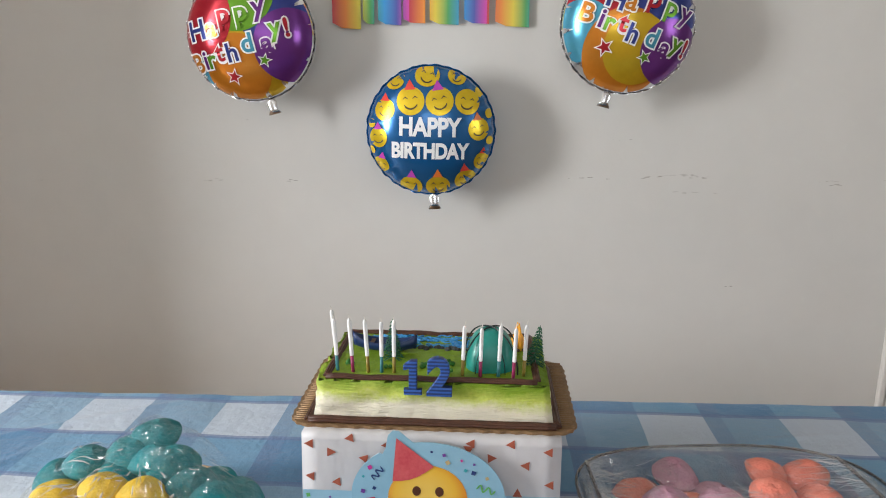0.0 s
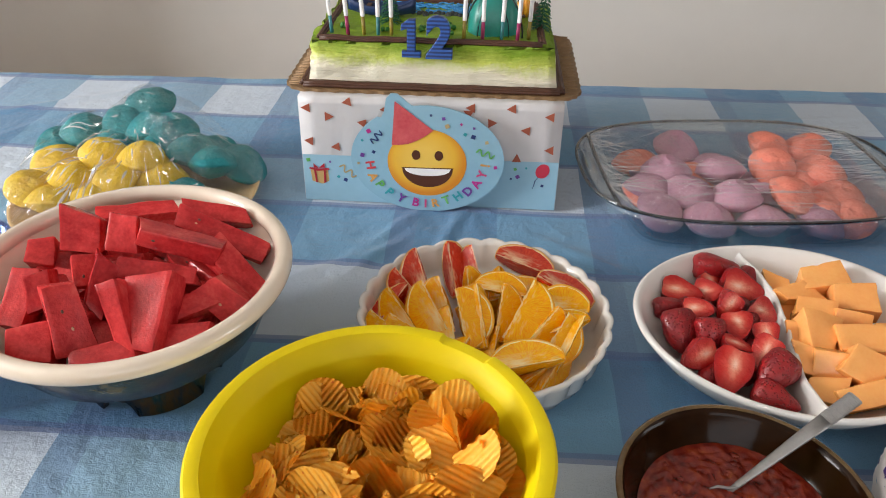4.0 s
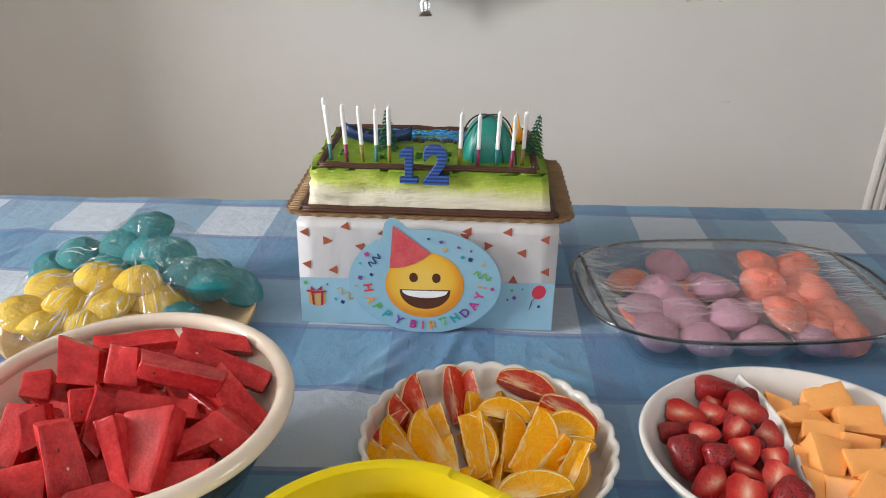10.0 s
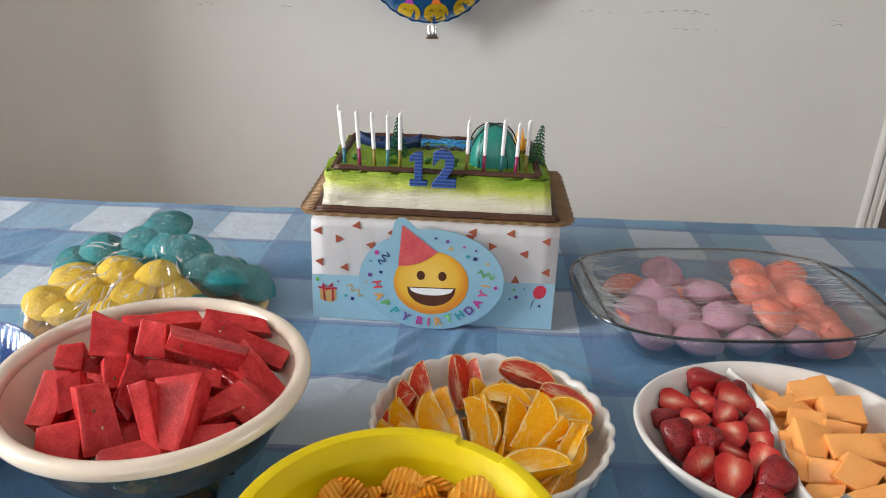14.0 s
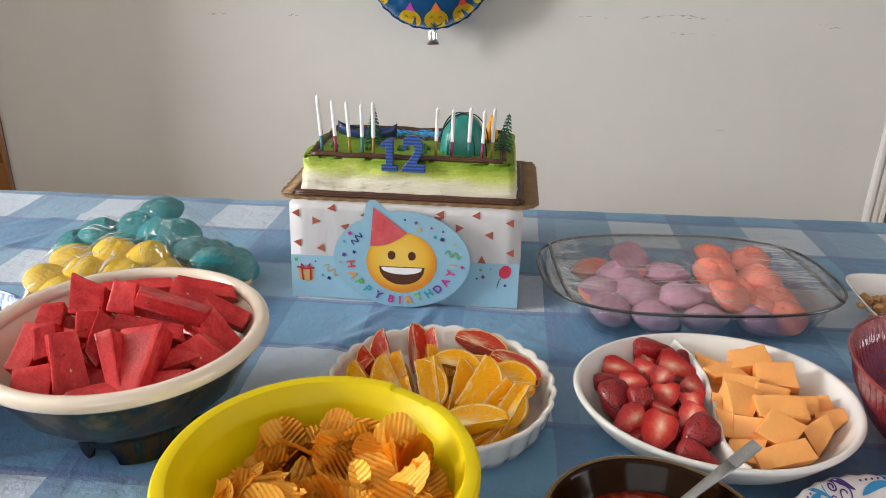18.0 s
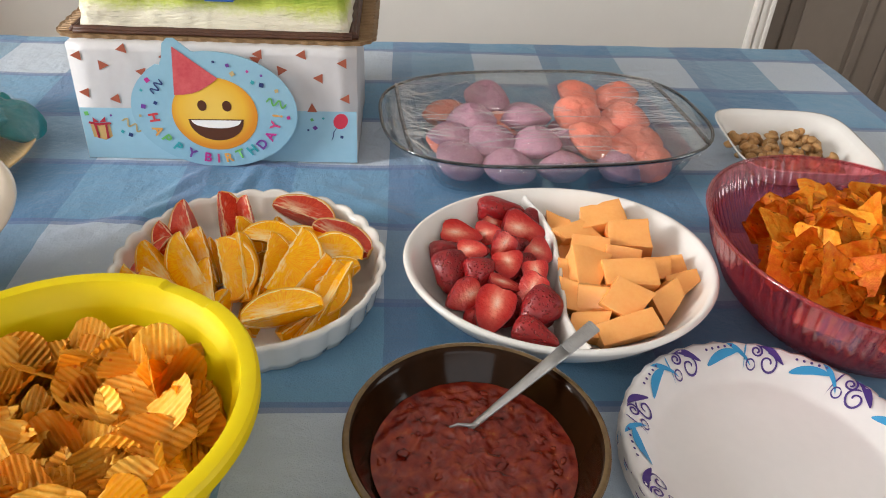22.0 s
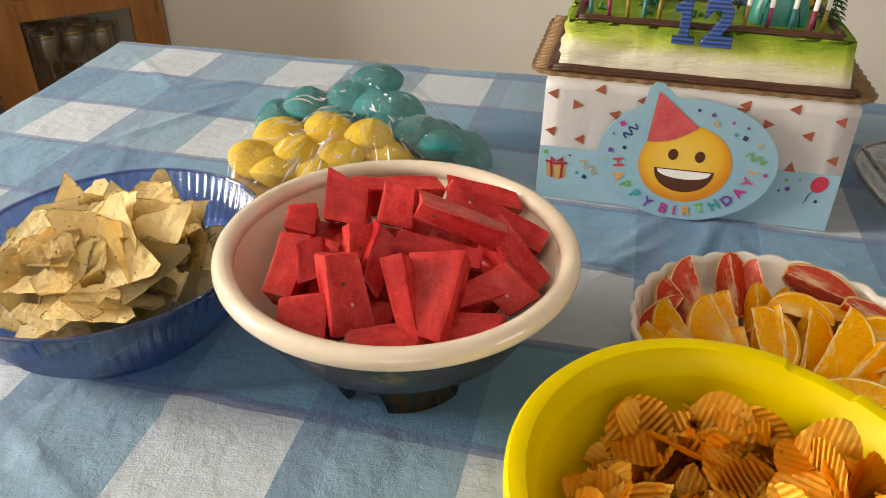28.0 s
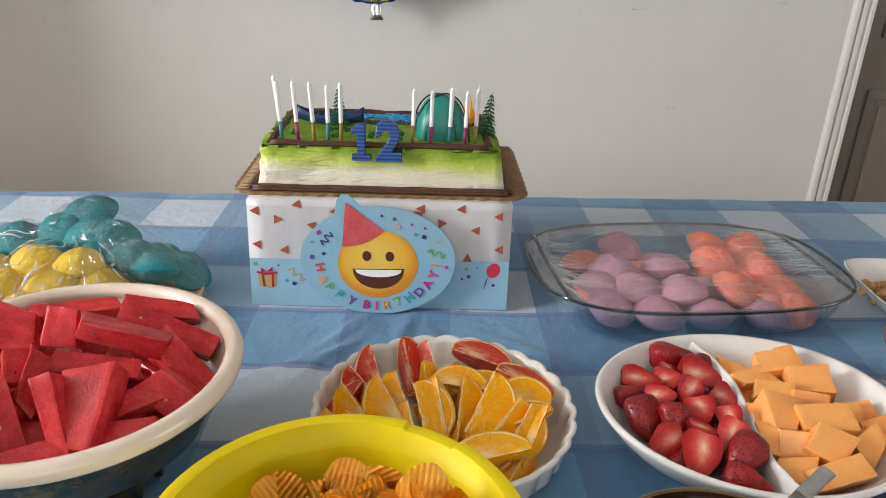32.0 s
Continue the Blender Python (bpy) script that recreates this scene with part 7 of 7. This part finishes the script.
# x, y, height, length, width, angle, halved
BERRY_A = [(0.321, -0.203, 0.802, 0.050, 0.029, 2, 0), (0.274, -0.243, 0.799, 0.042, 0.030, -8, 1), (0.303, -0.243, 0.799, 0.030, 0.026, -2, 1), (0.341, -0.236, 0.799, 0.046, 0.034, -12, 1), (0.358, -0.214, 0.795, 0.028, 0.026, -14, 0), (0.256, -0.268, 0.796, 0.034, 0.022, 10, 0), (0.281, -0.282, 0.805, 0.032, 0.024, 1, 1), (0.256, -0.309, 0.799, 0.044, 0.033, -80, 0), (0.282, -0.320, 0.803, 0.036, 0.030, -86, 0), (0.310, -0.281, 0.809, 0.030, 0.024, -125, 1)]
BERRY_B = [(0.311, -0.310, 0.808, 0.030, 0.032, -81, 1), (0.350, -0.277, 0.799, 0.028, 0.026, -37, 1), (0.337, -0.320, 0.802, 0.030, 0.026, -82, 1), (0.305, -0.335, 0.805, 0.034, 0.018, -8, 1), (0.326, -0.344, 0.803, 0.038, 0.027, -121, 1), (0.265, -0.346, 0.800, 0.036, 0.030, -150, 1), (0.289, -0.368, 0.801, 0.047, 0.036, -109, 1), (0.330, -0.367, 0.800, 0.042, 0.034, -131, 0), (0.323, -0.391, 0.791, 0.042, 0.026, -24, 0), (0.313, -0.222, 0.795, 0.028, 0.026, -43, 1)]
for i, row in enumerate(BERRY_A + BERRY_B):
    strawberry(*row, i, 40)
for i in range(14):
    strawberry(0.302 + rm.uniform(-0.026, 0.034), -0.3 + rm.uniform(-0.055, 0.06), 0.784, 0.036, 0.03, rm.uniform(0, 360), 0, i + 50, 10)

M_canta = mottled("cantaloupe_flesh", (0.93, 0.40, 0.115), (0.97, 0.475, 0.155), 45, 0.22, 0.25, 240, 0.0008, random_shift=0.1)
bsdf(M_canta).inputs["Subsurface Weight"].default_value = 0.12
bsdf(M_canta).inputs["Subsurface Radius"].default_value = (0.012, 0.005, 0.002)
# x, y, height, length, width, angle, taper, skew
CANTA_A = [(0.424, -0.235, 0.812, 0.046, 0.032, -167, 0.14, 0.13), (0.442, -0.270, 0.812, 0.041, 0.029, -180, 0.25, -0.12), (0.400, -0.281, 0.807, 0.036, 0.018, -6, 0.04, 0.06), (0.392, -0.253, 0.803, 0.038, 0.020, -166, 0.4, -0.6), (0.382, -0.228, 0.796, 0.026, 0.022, -14, 0.4, -0.3), (0.388, -0.322, 0.808, 0.041, 0.030, -94, 0.55, -0.02), (0.424, -0.333, 0.811, 0.047, 0.029, -178, 0.07, -0.03), (0.457, -0.318, 0.803, 0.028, 0.022, -177, 0.15, 0.03), (0.411, -0.368, 0.806, 0.036, 0.033, 156, 0.07, 0.17)]
CANTA_B = [(0.382, -0.360, 0.799, 0.028, 0.026, -178, 0.03, 0.05), (0.366, -0.348, 0.796, 0.030, 0.022, -89, 0.42, 0.3), (0.374, -0.382, 0.790, 0.036, 0.022, 178, 0.36, 0.3), (0.407, -0.392, 0.794, 0.058, 0.022, -161, 0.04, 0.03), (0.454, -0.361, 0.800, 0.032, 0.024, 49, 0.4, 0.3), (0.479, -0.335, 0.798, 0.034, 0.022, 29, 0.5, 0.28), (0.428, -0.302, 0.804, 0.034, 0.022, -3, 0.07, 0.01), (0.476, -0.311, 0.799, 0.026, 0.022, 15, 0.12, 0.06), (0.371, -0.313, 0.797, 0.026, 0.022, -89, 0.06, 0.26)]
for i, (x, y, z, l, w, a, taper, skew) in enumerate(CANTA_A + CANTA_B + [(0.415 + rm.uniform(-0.025, 0.035), -0.3 + rm.uniform(-0.05, 0.055), 0.785, 0.036, 0.03, rm.uniform(0, 180), 0.1, 0.0) for _ in range(14)]):
    x, y = keep_in(x, y, 0.363, -0.304, 0.122)
    ob = new("cantaloupe_cube", share("cantaloupe_cube", chunk_bm(l, w, 0.026, i + 300, taper, 0.05, 0.0012, skew), [M_canta]))
    ob.matrix_basis = facing(x, y, z, 36 + rm.uniform(-14, 12), -8, a, rm.uniform(-14, 14), rm.uniform(-8, 8)) @ Matrix.Translation((0, 0, -0.0125))
    tagged(ob, "hand-cut orange cantaloupe chunk in the divided dish", "cantaloupe chunk", "cantaloupe chunks")


# ---- chips ----
def sheet_mesh(name, inside, size, n, height, thick, material, ridges=False):
    """A thin crisp sheet: keeps the grid cells that lie inside its outline."""
    bm = bmesh.new()
    vs = {}
    step = 2 * size / n
    for i in range(n + 1):
        for j in range(n + 1):
            x, y = -size + i * step, -size + j * step
            vs[i, j] = (x, y)
    made = {}

    def vert(i, j):
        if (i, j) not in made:
            x, y = vs[i, j]
            x, y = inside(x, y)[1]
            made[i, j] = bm.verts.new((x, y, height(x, y)))
        return made[i, j]
    for i in range(n):
        for j in range(n):
            cx, cy = vs[i, j][0] + step / 2, vs[i, j][1] + step / 2
            if inside(cx, cy)[0]:
                bm.faces.new((vert(i, j), vert(i + 1, j), vert(i + 1, j + 1), vert(i, j + 1)))
    bmesh.ops.solidify(bm, geom=bm.faces[:], thickness=thick)
    bmesh.ops.recalc_face_normals(bm, faces=bm.faces)
    return share(name, bm, [material])


def oval_inside(rx, ry, seed, broken=False):
    cuts = random.Random(seed)
    turn_, off = cuts.uniform(0, 6.283), cuts.uniform(-0.1, 0.35)
    turn2, off2 = turn_ + cuts.uniform(1.2, 2.2), cuts.uniform(0.0, 0.5)

    def f(x, y):
        if broken:
            for t_, o_ in ((turn_, off), (turn2, off2)):
                if math.cos(t_) * x + math.sin(t_) * y > o_ * rx + 0.002 * noise.noise(Vector((x * 150, y * 150, seed))):
                    return False, (x, y)
        a = math.atan2(y, x)
        k = 1 + 0.12 * noise.noise(Vector((math.cos(a) * 1.5, math.sin(a) * 1.5, seed * 3.3)))
        q = math.hypot(x / rx, y / ry) / k
        if q > 1:
            x, y = x / q, y / q
        return q < 1.02, (x, y)
    return f


def tri_inside(s, seed):
    r = random.Random(seed)
    nn = [(math.cos(radians(d + r.uniform(-9, 9))), math.sin(radians(d + r.uniform(-9, 9))), s * r.uniform(0.48, 0.62)) for d in (90, 210, 330)]
    if r.random() < 0.3:
        d = r.choice((30, 150, 270)) + r.uniform(-15, 15)
        nn.append((math.cos(radians(d)), math.sin(radians(d)), s * r.uniform(0.35, 0.7)))
    nn += [(math.cos(radians(d)), math.sin(radians(d)), s * 0.93) for d in (30, 150, 270)]

    def f(x, y):
        for a, b, c in nn:
            over = a * x + b * y - c
            if over > 0:
                x, y = x - a * over, y - b * over
        for a, b, c in nn:
            if a * x + b * y - c > 0.001:
                return False, (x, y)
        return True, (x, y)

    def g(x, y):
        ok = all(a * x + b * y - c < 0.0009 for a, b, c in nn)
        return ok, f(x, y)[1]
    return g


def chip_material(name, stops, specks, scale, rough=0.55, crest=0.0, thin=0.5):
    m = mat(name, stops[0][1], rough)
    co = coords(m)
    info = nd(m, "ObjectInfo")
    f = val(m, "ADD", val(m, "ADD", val(m, "MULTIPLY", noisy(m, co, scale, 4.0), 0.7), val(m, "MULTIPLY", noisy(m, co, scale * 7, 2.0), 0.3)), val(m, "MULTIPLY_ADD", info.outputs["Random"], 0.24, -0.12))
    if crest:
        sp = nd(m, "SeparateXYZ")
        ln(m, co, sp.inputs[0])
        f = val(m, "ADD", f, val(m, "MULTIPLY", val(m, "SINE", val(m, "MULTIPLY", sp.outputs[1], 2 * math.pi / 0.0042)), crest))
    c = ramp(m, f, stops)
    v = nd(m, "TexVoronoi")
    ln(m, co, v.inputs["Vector"])
    v.inputs["Scale"].default_value = 150
    sp = val(m, "MULTIPLY", val(m, "LESS_THAN", v.outputs["Distance"], 0.17), val(m, "GREATER_THAN", noisy(m, co, 75, 2.0), 0.52))
    c = mixc(m, val(m, "MULTIPLY", sp, 0.8), c, specks)
    ln(m, c, bsdf(m).inputs["Base Color"])
    bump(m, val(m, "ADD", noisy(m, co, 170, 4.0), val(m, "MULTIPLY", noisy(m, co, 60, 2.0), 2.0)), 1.0, 0.0018)
    see_through(m, thin)
    return m


M_rip = chip_material("ripple_chip", [(0.25, (0.97, 0.42, 0.02)), (0.5, (0.98, 0.55, 0.055)), (0.75, (0.98, 0.69, 0.16))], (0.8, 0.2, 0.02), 40, crest=0.05, thin=0.25)
M_tor = chip_material("corn_chip", [(0.25, (0.92, 0.69, 0.31)), (0.5, (0.95, 0.78, 0.42)), (0.75, (0.96, 0.85, 0.55))], (0.2, 0.1, 0.04), 30, thin=0.15)
M_nac = chip_material("spiced_chip", [(0.32, (0.86, 0.19, 0.004)), (0.48, (0.93, 0.35, 0.014)), (0.64, (0.95, 0.52, 0.05))], (0.4, 0.05, 0.01), 110, thin=0.22)
RIP = []
for i in range(16):
    rx, ry = (0.025 + 0.003 * (i % 3), 0.020 + 0.002 * (i % 2)) if i < 9 else (0.015, 0.012)
    RIP.append(sheet_mesh("ripple_chip", oval_inside(rx, ry, i, i >= 2), 0.036, 84, lambda x, y, i=i: 0.0005 * math.sin(y * 2 * math.pi / 0.0042) + (1.5 + 1.9 * i % 6) * x * x + 3.0 * (i % 2) * x * y + 0.0012 * noise.noise(Vector((x * 60, y * 60, i))), 0.0013, M_rip))
TOR = [sheet_mesh("corn_chip", tri_inside(0.043, i), 0.06, 50, lambda x, y, i=i: (1.5 + i * 0.7) * x * x - (1 + i % 2 * 4) * y * y * 0.6 + 0.0014 * noise.noise(Vector((x * 70, y * 70, i))) + 0.0016 * max(0, noise.noise(Vector((x * 130, y * 130, i)))), 0.0014, M_tor) for i in range(9)]
NAC = [sheet_mesh("spiced_chip", tri_inside(0.032 if i < 4 else 0.024 if i < 7 else 0.014, i + 30), 0.052, 44, lambda x, y, i=i: (1 + 0.7 * i) * x * x - 2 * y * y * (i % 2) + 0.0016 * noise.noise(Vector((x * 80, y * 80, i + 9))) + 0.0009 * noise.noise(Vector((x * 260, y * 260, i))), 0.0014, M_nac) for i in range(9)]
rk = random.Random(77)


def heap(name, meshes, cx, cy, count, radius, height, label, category, group, tilt, lean=12, steep=0.0, deep=0.03):
    """Chips dropped in layers: lower ones flat and deep, the top ones steep and loose."""
    for i in range(count):
        lay = i / count
        a, r = 2 * math.pi * 0.7549 * i + rk.uniform(-0.2, 0.2), radius * math.sqrt((i * 0.5698 + rk.uniform(0, 0.05)) % 1.0)
        x, y = r * math.cos(a), r * math.sin(a)
        top = height(x, y)
        z = top - deep * (1 - lay) ** 0.8 + rk.uniform(-0.003, 0.003)
        ob = new(name, meshes[rk.randrange(len(meshes))])
        if rk.random() < steep:
            face = math.degrees(a) + 90 + rk.gauss(0, 45)
            turn_ = Matrix.Translation((cx + x, cy + y, z - 0.004)) @ Matrix.Rotation(radians(face), 4, "Z") @ Matrix.Rotation(radians(rk.gauss(62, 14)), 4, "X") @ Matrix.Rotation(rk.uniform(0, 6.283), 4, "Z")
        else:
            turn_ = Matrix.Translation((cx + x, cy + y, z)) @ Matrix.Rotation(radians(rk.gauss(lean, tilt)), 4, "X") @ Matrix.Rotation(radians(rk.gauss(0, tilt)), 4, "Y") @ Matrix.Rotation(rk.uniform(0, 6.283), 4, "Z")
        ob.matrix_basis = turn_
        tagged(ob, label, category, group)


def ripple_top(x, y):
    return 0.848 + 0.012 * (x / 0.08) + 0.003 * (y / 0.08) + 0.010 * noise.noise(Vector((x * 22, y * 22, 2)))


heap("ripple_chip", RIP, -0.023, -0.526, 380, 0.086, ripple_top, "ridged orange potato chip in the yellow bowl", "potato chip", "ripple chips in the yellow bowl", 20, 28, 0.25, 0.035)
heap("corn_chip", TOR, -0.53, -0.328, 95, 0.078, lambda x, y: 0.864 - 3.0 * (x * x + y * y) + 0.1 * max(0, x) + 0.008 * noise.noise(Vector((x * 25, y * 25, 4))), "pale yellow corn tortilla chip with dark specks in the blue bowl", "tortilla chip", "tortilla chips in the blue bowl", 14, 24, 0.12, 0.04)
heap("spiced_chip", NAC, 0.655, -0.34, 290, 0.1, lambda x, y: 0.866 - 2.0 * (x * x + y * y) + 0.008 * noise.noise(Vector((x * 25, y * 25, 7))), "orange spiced tortilla chip in the red bowl", "tortilla chip", "spiced chips in the red bowl", 18, 20, 0.2, 0.04)


# ---- corner cabinet with glass doors ----
def oak_material():
    m = mat("oak", (0.3, 0.15, 0.06), 0.4)
    f = noisy(m, coords(m, stretch=(26, 26, 3)), 1.0, 4.0, 0.6)
    ln(m, ramp(m, f, [(0.3, (0.25, 0.095, 0.025)), (0.55, (0.36, 0.155, 0.042)), (0.75, (0.43, 0.2, 0.06))]), bsdf(m).inputs["Base Color"])
    bump(m, f, 0.2, 0.001)
    return m


M_oak = oak_material()
cab = thing("china_cabinet", pose(-1.48, 1.22, 0, 0, 0, 45), "oak corner china cabinet with glazed doors", "cabinet")
M_pane = clear("cabinet_glass", (0.9, 0.9, 0.88), 0.02, base_gloss=0.06, edge=0.4)
for name, x0, x1 in (("right_stile", 0.022, 0.112), ("middle_stile", -0.38, -0.28), ("left_stile", -0.78, -0.68)):
    part(name, box_bm(x1 - x0, 0.022, 2.0, 0.002, at=((x0 + x1) / 2, 0.011, 0.02)), M_oak, cab, smooth=False)
for x0, x1 in ((-0.28, 0.022), (-0.68, -0.38)):
    d = part("glazed_door", box_bm(x1 - x0, 0.02, 0.06, 0.002, at=((x0 + x1) / 2, 0.012, 0.04)), M_oak, cab, "oak door rails round clear panes", smooth=False)
    for z in (0.585, 1.15, 1.9):
        part("rail", box_bm(x1 - x0, 0.02, 0.06, 0.002, at=((x0 + x1) / 2, 0.012, z)), M_oak, d, smooth=False)
    part("pane", box_bm(x1 - x0, 0.003, 1.9, at=((x0 + x1) / 2, 0.016, 0.06)), M_pane, d, smooth=False)
part("back_panel", merge([box_bm(1.1, 0.015, 2.02, at=(-0.33, 0.33, 0)), box_bm(0.9, 0.3, 0.02, at=(-0.33, 0.18, 2.0)), box_bm(0.9, 0.3, 0.03, at=(-0.33, 0.18, 0.0))]), mottled("cabinet_inside", (0.1, 0.07, 0.045), (0.14, 0.1, 0.06), 9, 0.5), cab, smooth=False)
for z in (0.355, 0.675, 1.0):
    part("shelf", box_bm(0.88, 0.28, 0.012, at=(-0.33, 0.17, z)), M_oak, cab, smooth=False)
part("side_strip", box_bm(0.046, 0.014, 2.0, 0.002, at=(0.146, 0.028, 0.0)), M_oak, cab, smooth=False)
part("hinge", tube_bm([(0.098, -0.003, 0.56), (0.098, -0.003, 0.63)], 0.003, 8), mat("brass", (0.3, 0.2, 0.08), 0.35, 0.9), cab)
M_goblet = clear("goblet_glass", (0.85, 0.85, 0.82), 0.02, body=0.16, body_colour=(0.85, 0.83, 0.75), base_gloss=0.3, edge=0.7)
M_giltr = mat("gilt", (0.95, 0.7, 0.28), 0.12, 1.0)
CABM = pose(-1.48, 1.22, 0, 0, 0, 45)
gob = None
for i, (x, y, z) in enumerate([(-0.22, 0.09, 0.368), (-0.14, 0.1, 0.368), (-0.06, 0.09, 0.368), (-0.18, 0.17, 0.368), (-0.1, 0.18, 0.368), (-0.02, 0.16, 0.368), (-0.25, 0.2, 0.368), (-0.2, 0.1, 0.688), (-0.06, 0.1, 0.688), (-0.25, 0.1, 0.688), (-0.13, 0.1, 0.688), (-0.01, 0.12, 0.688), (-0.17, 0.18, 0.688), (-0.08, 0.18, 0.688), (-0.24, 0.18, 0.688)]):
    m_ = CABM @ pose(x, y, z, 0, 0, 40 * i)
    if gob is None:
        gob = thing("goblet", m_, "clear stemmed glass with a gilt rim on the cabinet shelf", "glass", "glasses in the cabinet")
        part("cup", lathe([(0.03, 0), (0.028, 0.003), (0.005, 0.008), (0.004, 0.06), (0.02, 0.075), (0.034, 0.1), (0.035, 0.13), (0.033, 0.155), (0.032, 0.155), (0.033, 0.13), (0.031, 0.1), (0.018, 0.078), (1e-4, 0.07)], 28), M_goblet, gob)
        part("gilt_rim", lathe([(0.0324, 0.147), (0.0342, 0.149), (0.0338, 0.1565), (0.032, 0.1555)], 28), M_giltr, gob)
    else:
        copy_thing(gob, m_)

# ---- scuffs on the wall ----
rs = random.Random(3)
scuffs = []
M_scuff = mottled("scuff_grey", (0.26, 0.24, 0.22), (0.45, 0.42, 0.38), 60, 0.8)
for x0, x1, z, n in ((-0.703, -0.62, 1.035, 5), (-0.45, -0.425, 1.036, 3), (0.37, 0.5, 1.05, 6), (0.60, 0.66, 1.054, 7), (0.66, 0.76, 1.061, 12), (0.74, 0.87, 1.054, 8), (0.70, 0.85, 1.008, 6), (1.10, 1.18, 1.046, 4), (1.15, 1.19, 1.034, 3), (1.3, 1.36, 1.05, 4), (-1.2, -1.185, 1.03, 1), (-0.565, -0.555, 1.214, 1), (0.5, 0.56, 1.165, 3), (0.86, 0.92, 0.72, 3)):
    for _ in range(n):
        x, zz, l = rs.uniform(x0, x1), z + rs.gauss(0, 0.0016), rs.uniform(0.003, 0.016)
        h = rs.uniform(0.0008, 0.0022)
        pts = [(x + l * (k / 7 - 0.5), zz + h * (0.5 + 0.5 * noise.noise(Vector((x * 90 + k, zz, 0))))) for k in range(8)]
        pts += [(x + l * (k / 7 - 0.5), zz - h * (0.3 + 0.5 * noise.noise(Vector((x * 90 + k, zz, 5))))) for k in range(7, -1, -1)]
        b = bmesh.new()
        b.faces.new([b.verts.new((p[0], YF - 0.0006, p[1])) for p in pts])
        scuffs.append(b)
structure("wall_scuffs", merge(scuffs), M_scuff, "faint grey scuff marks along the painted wall")
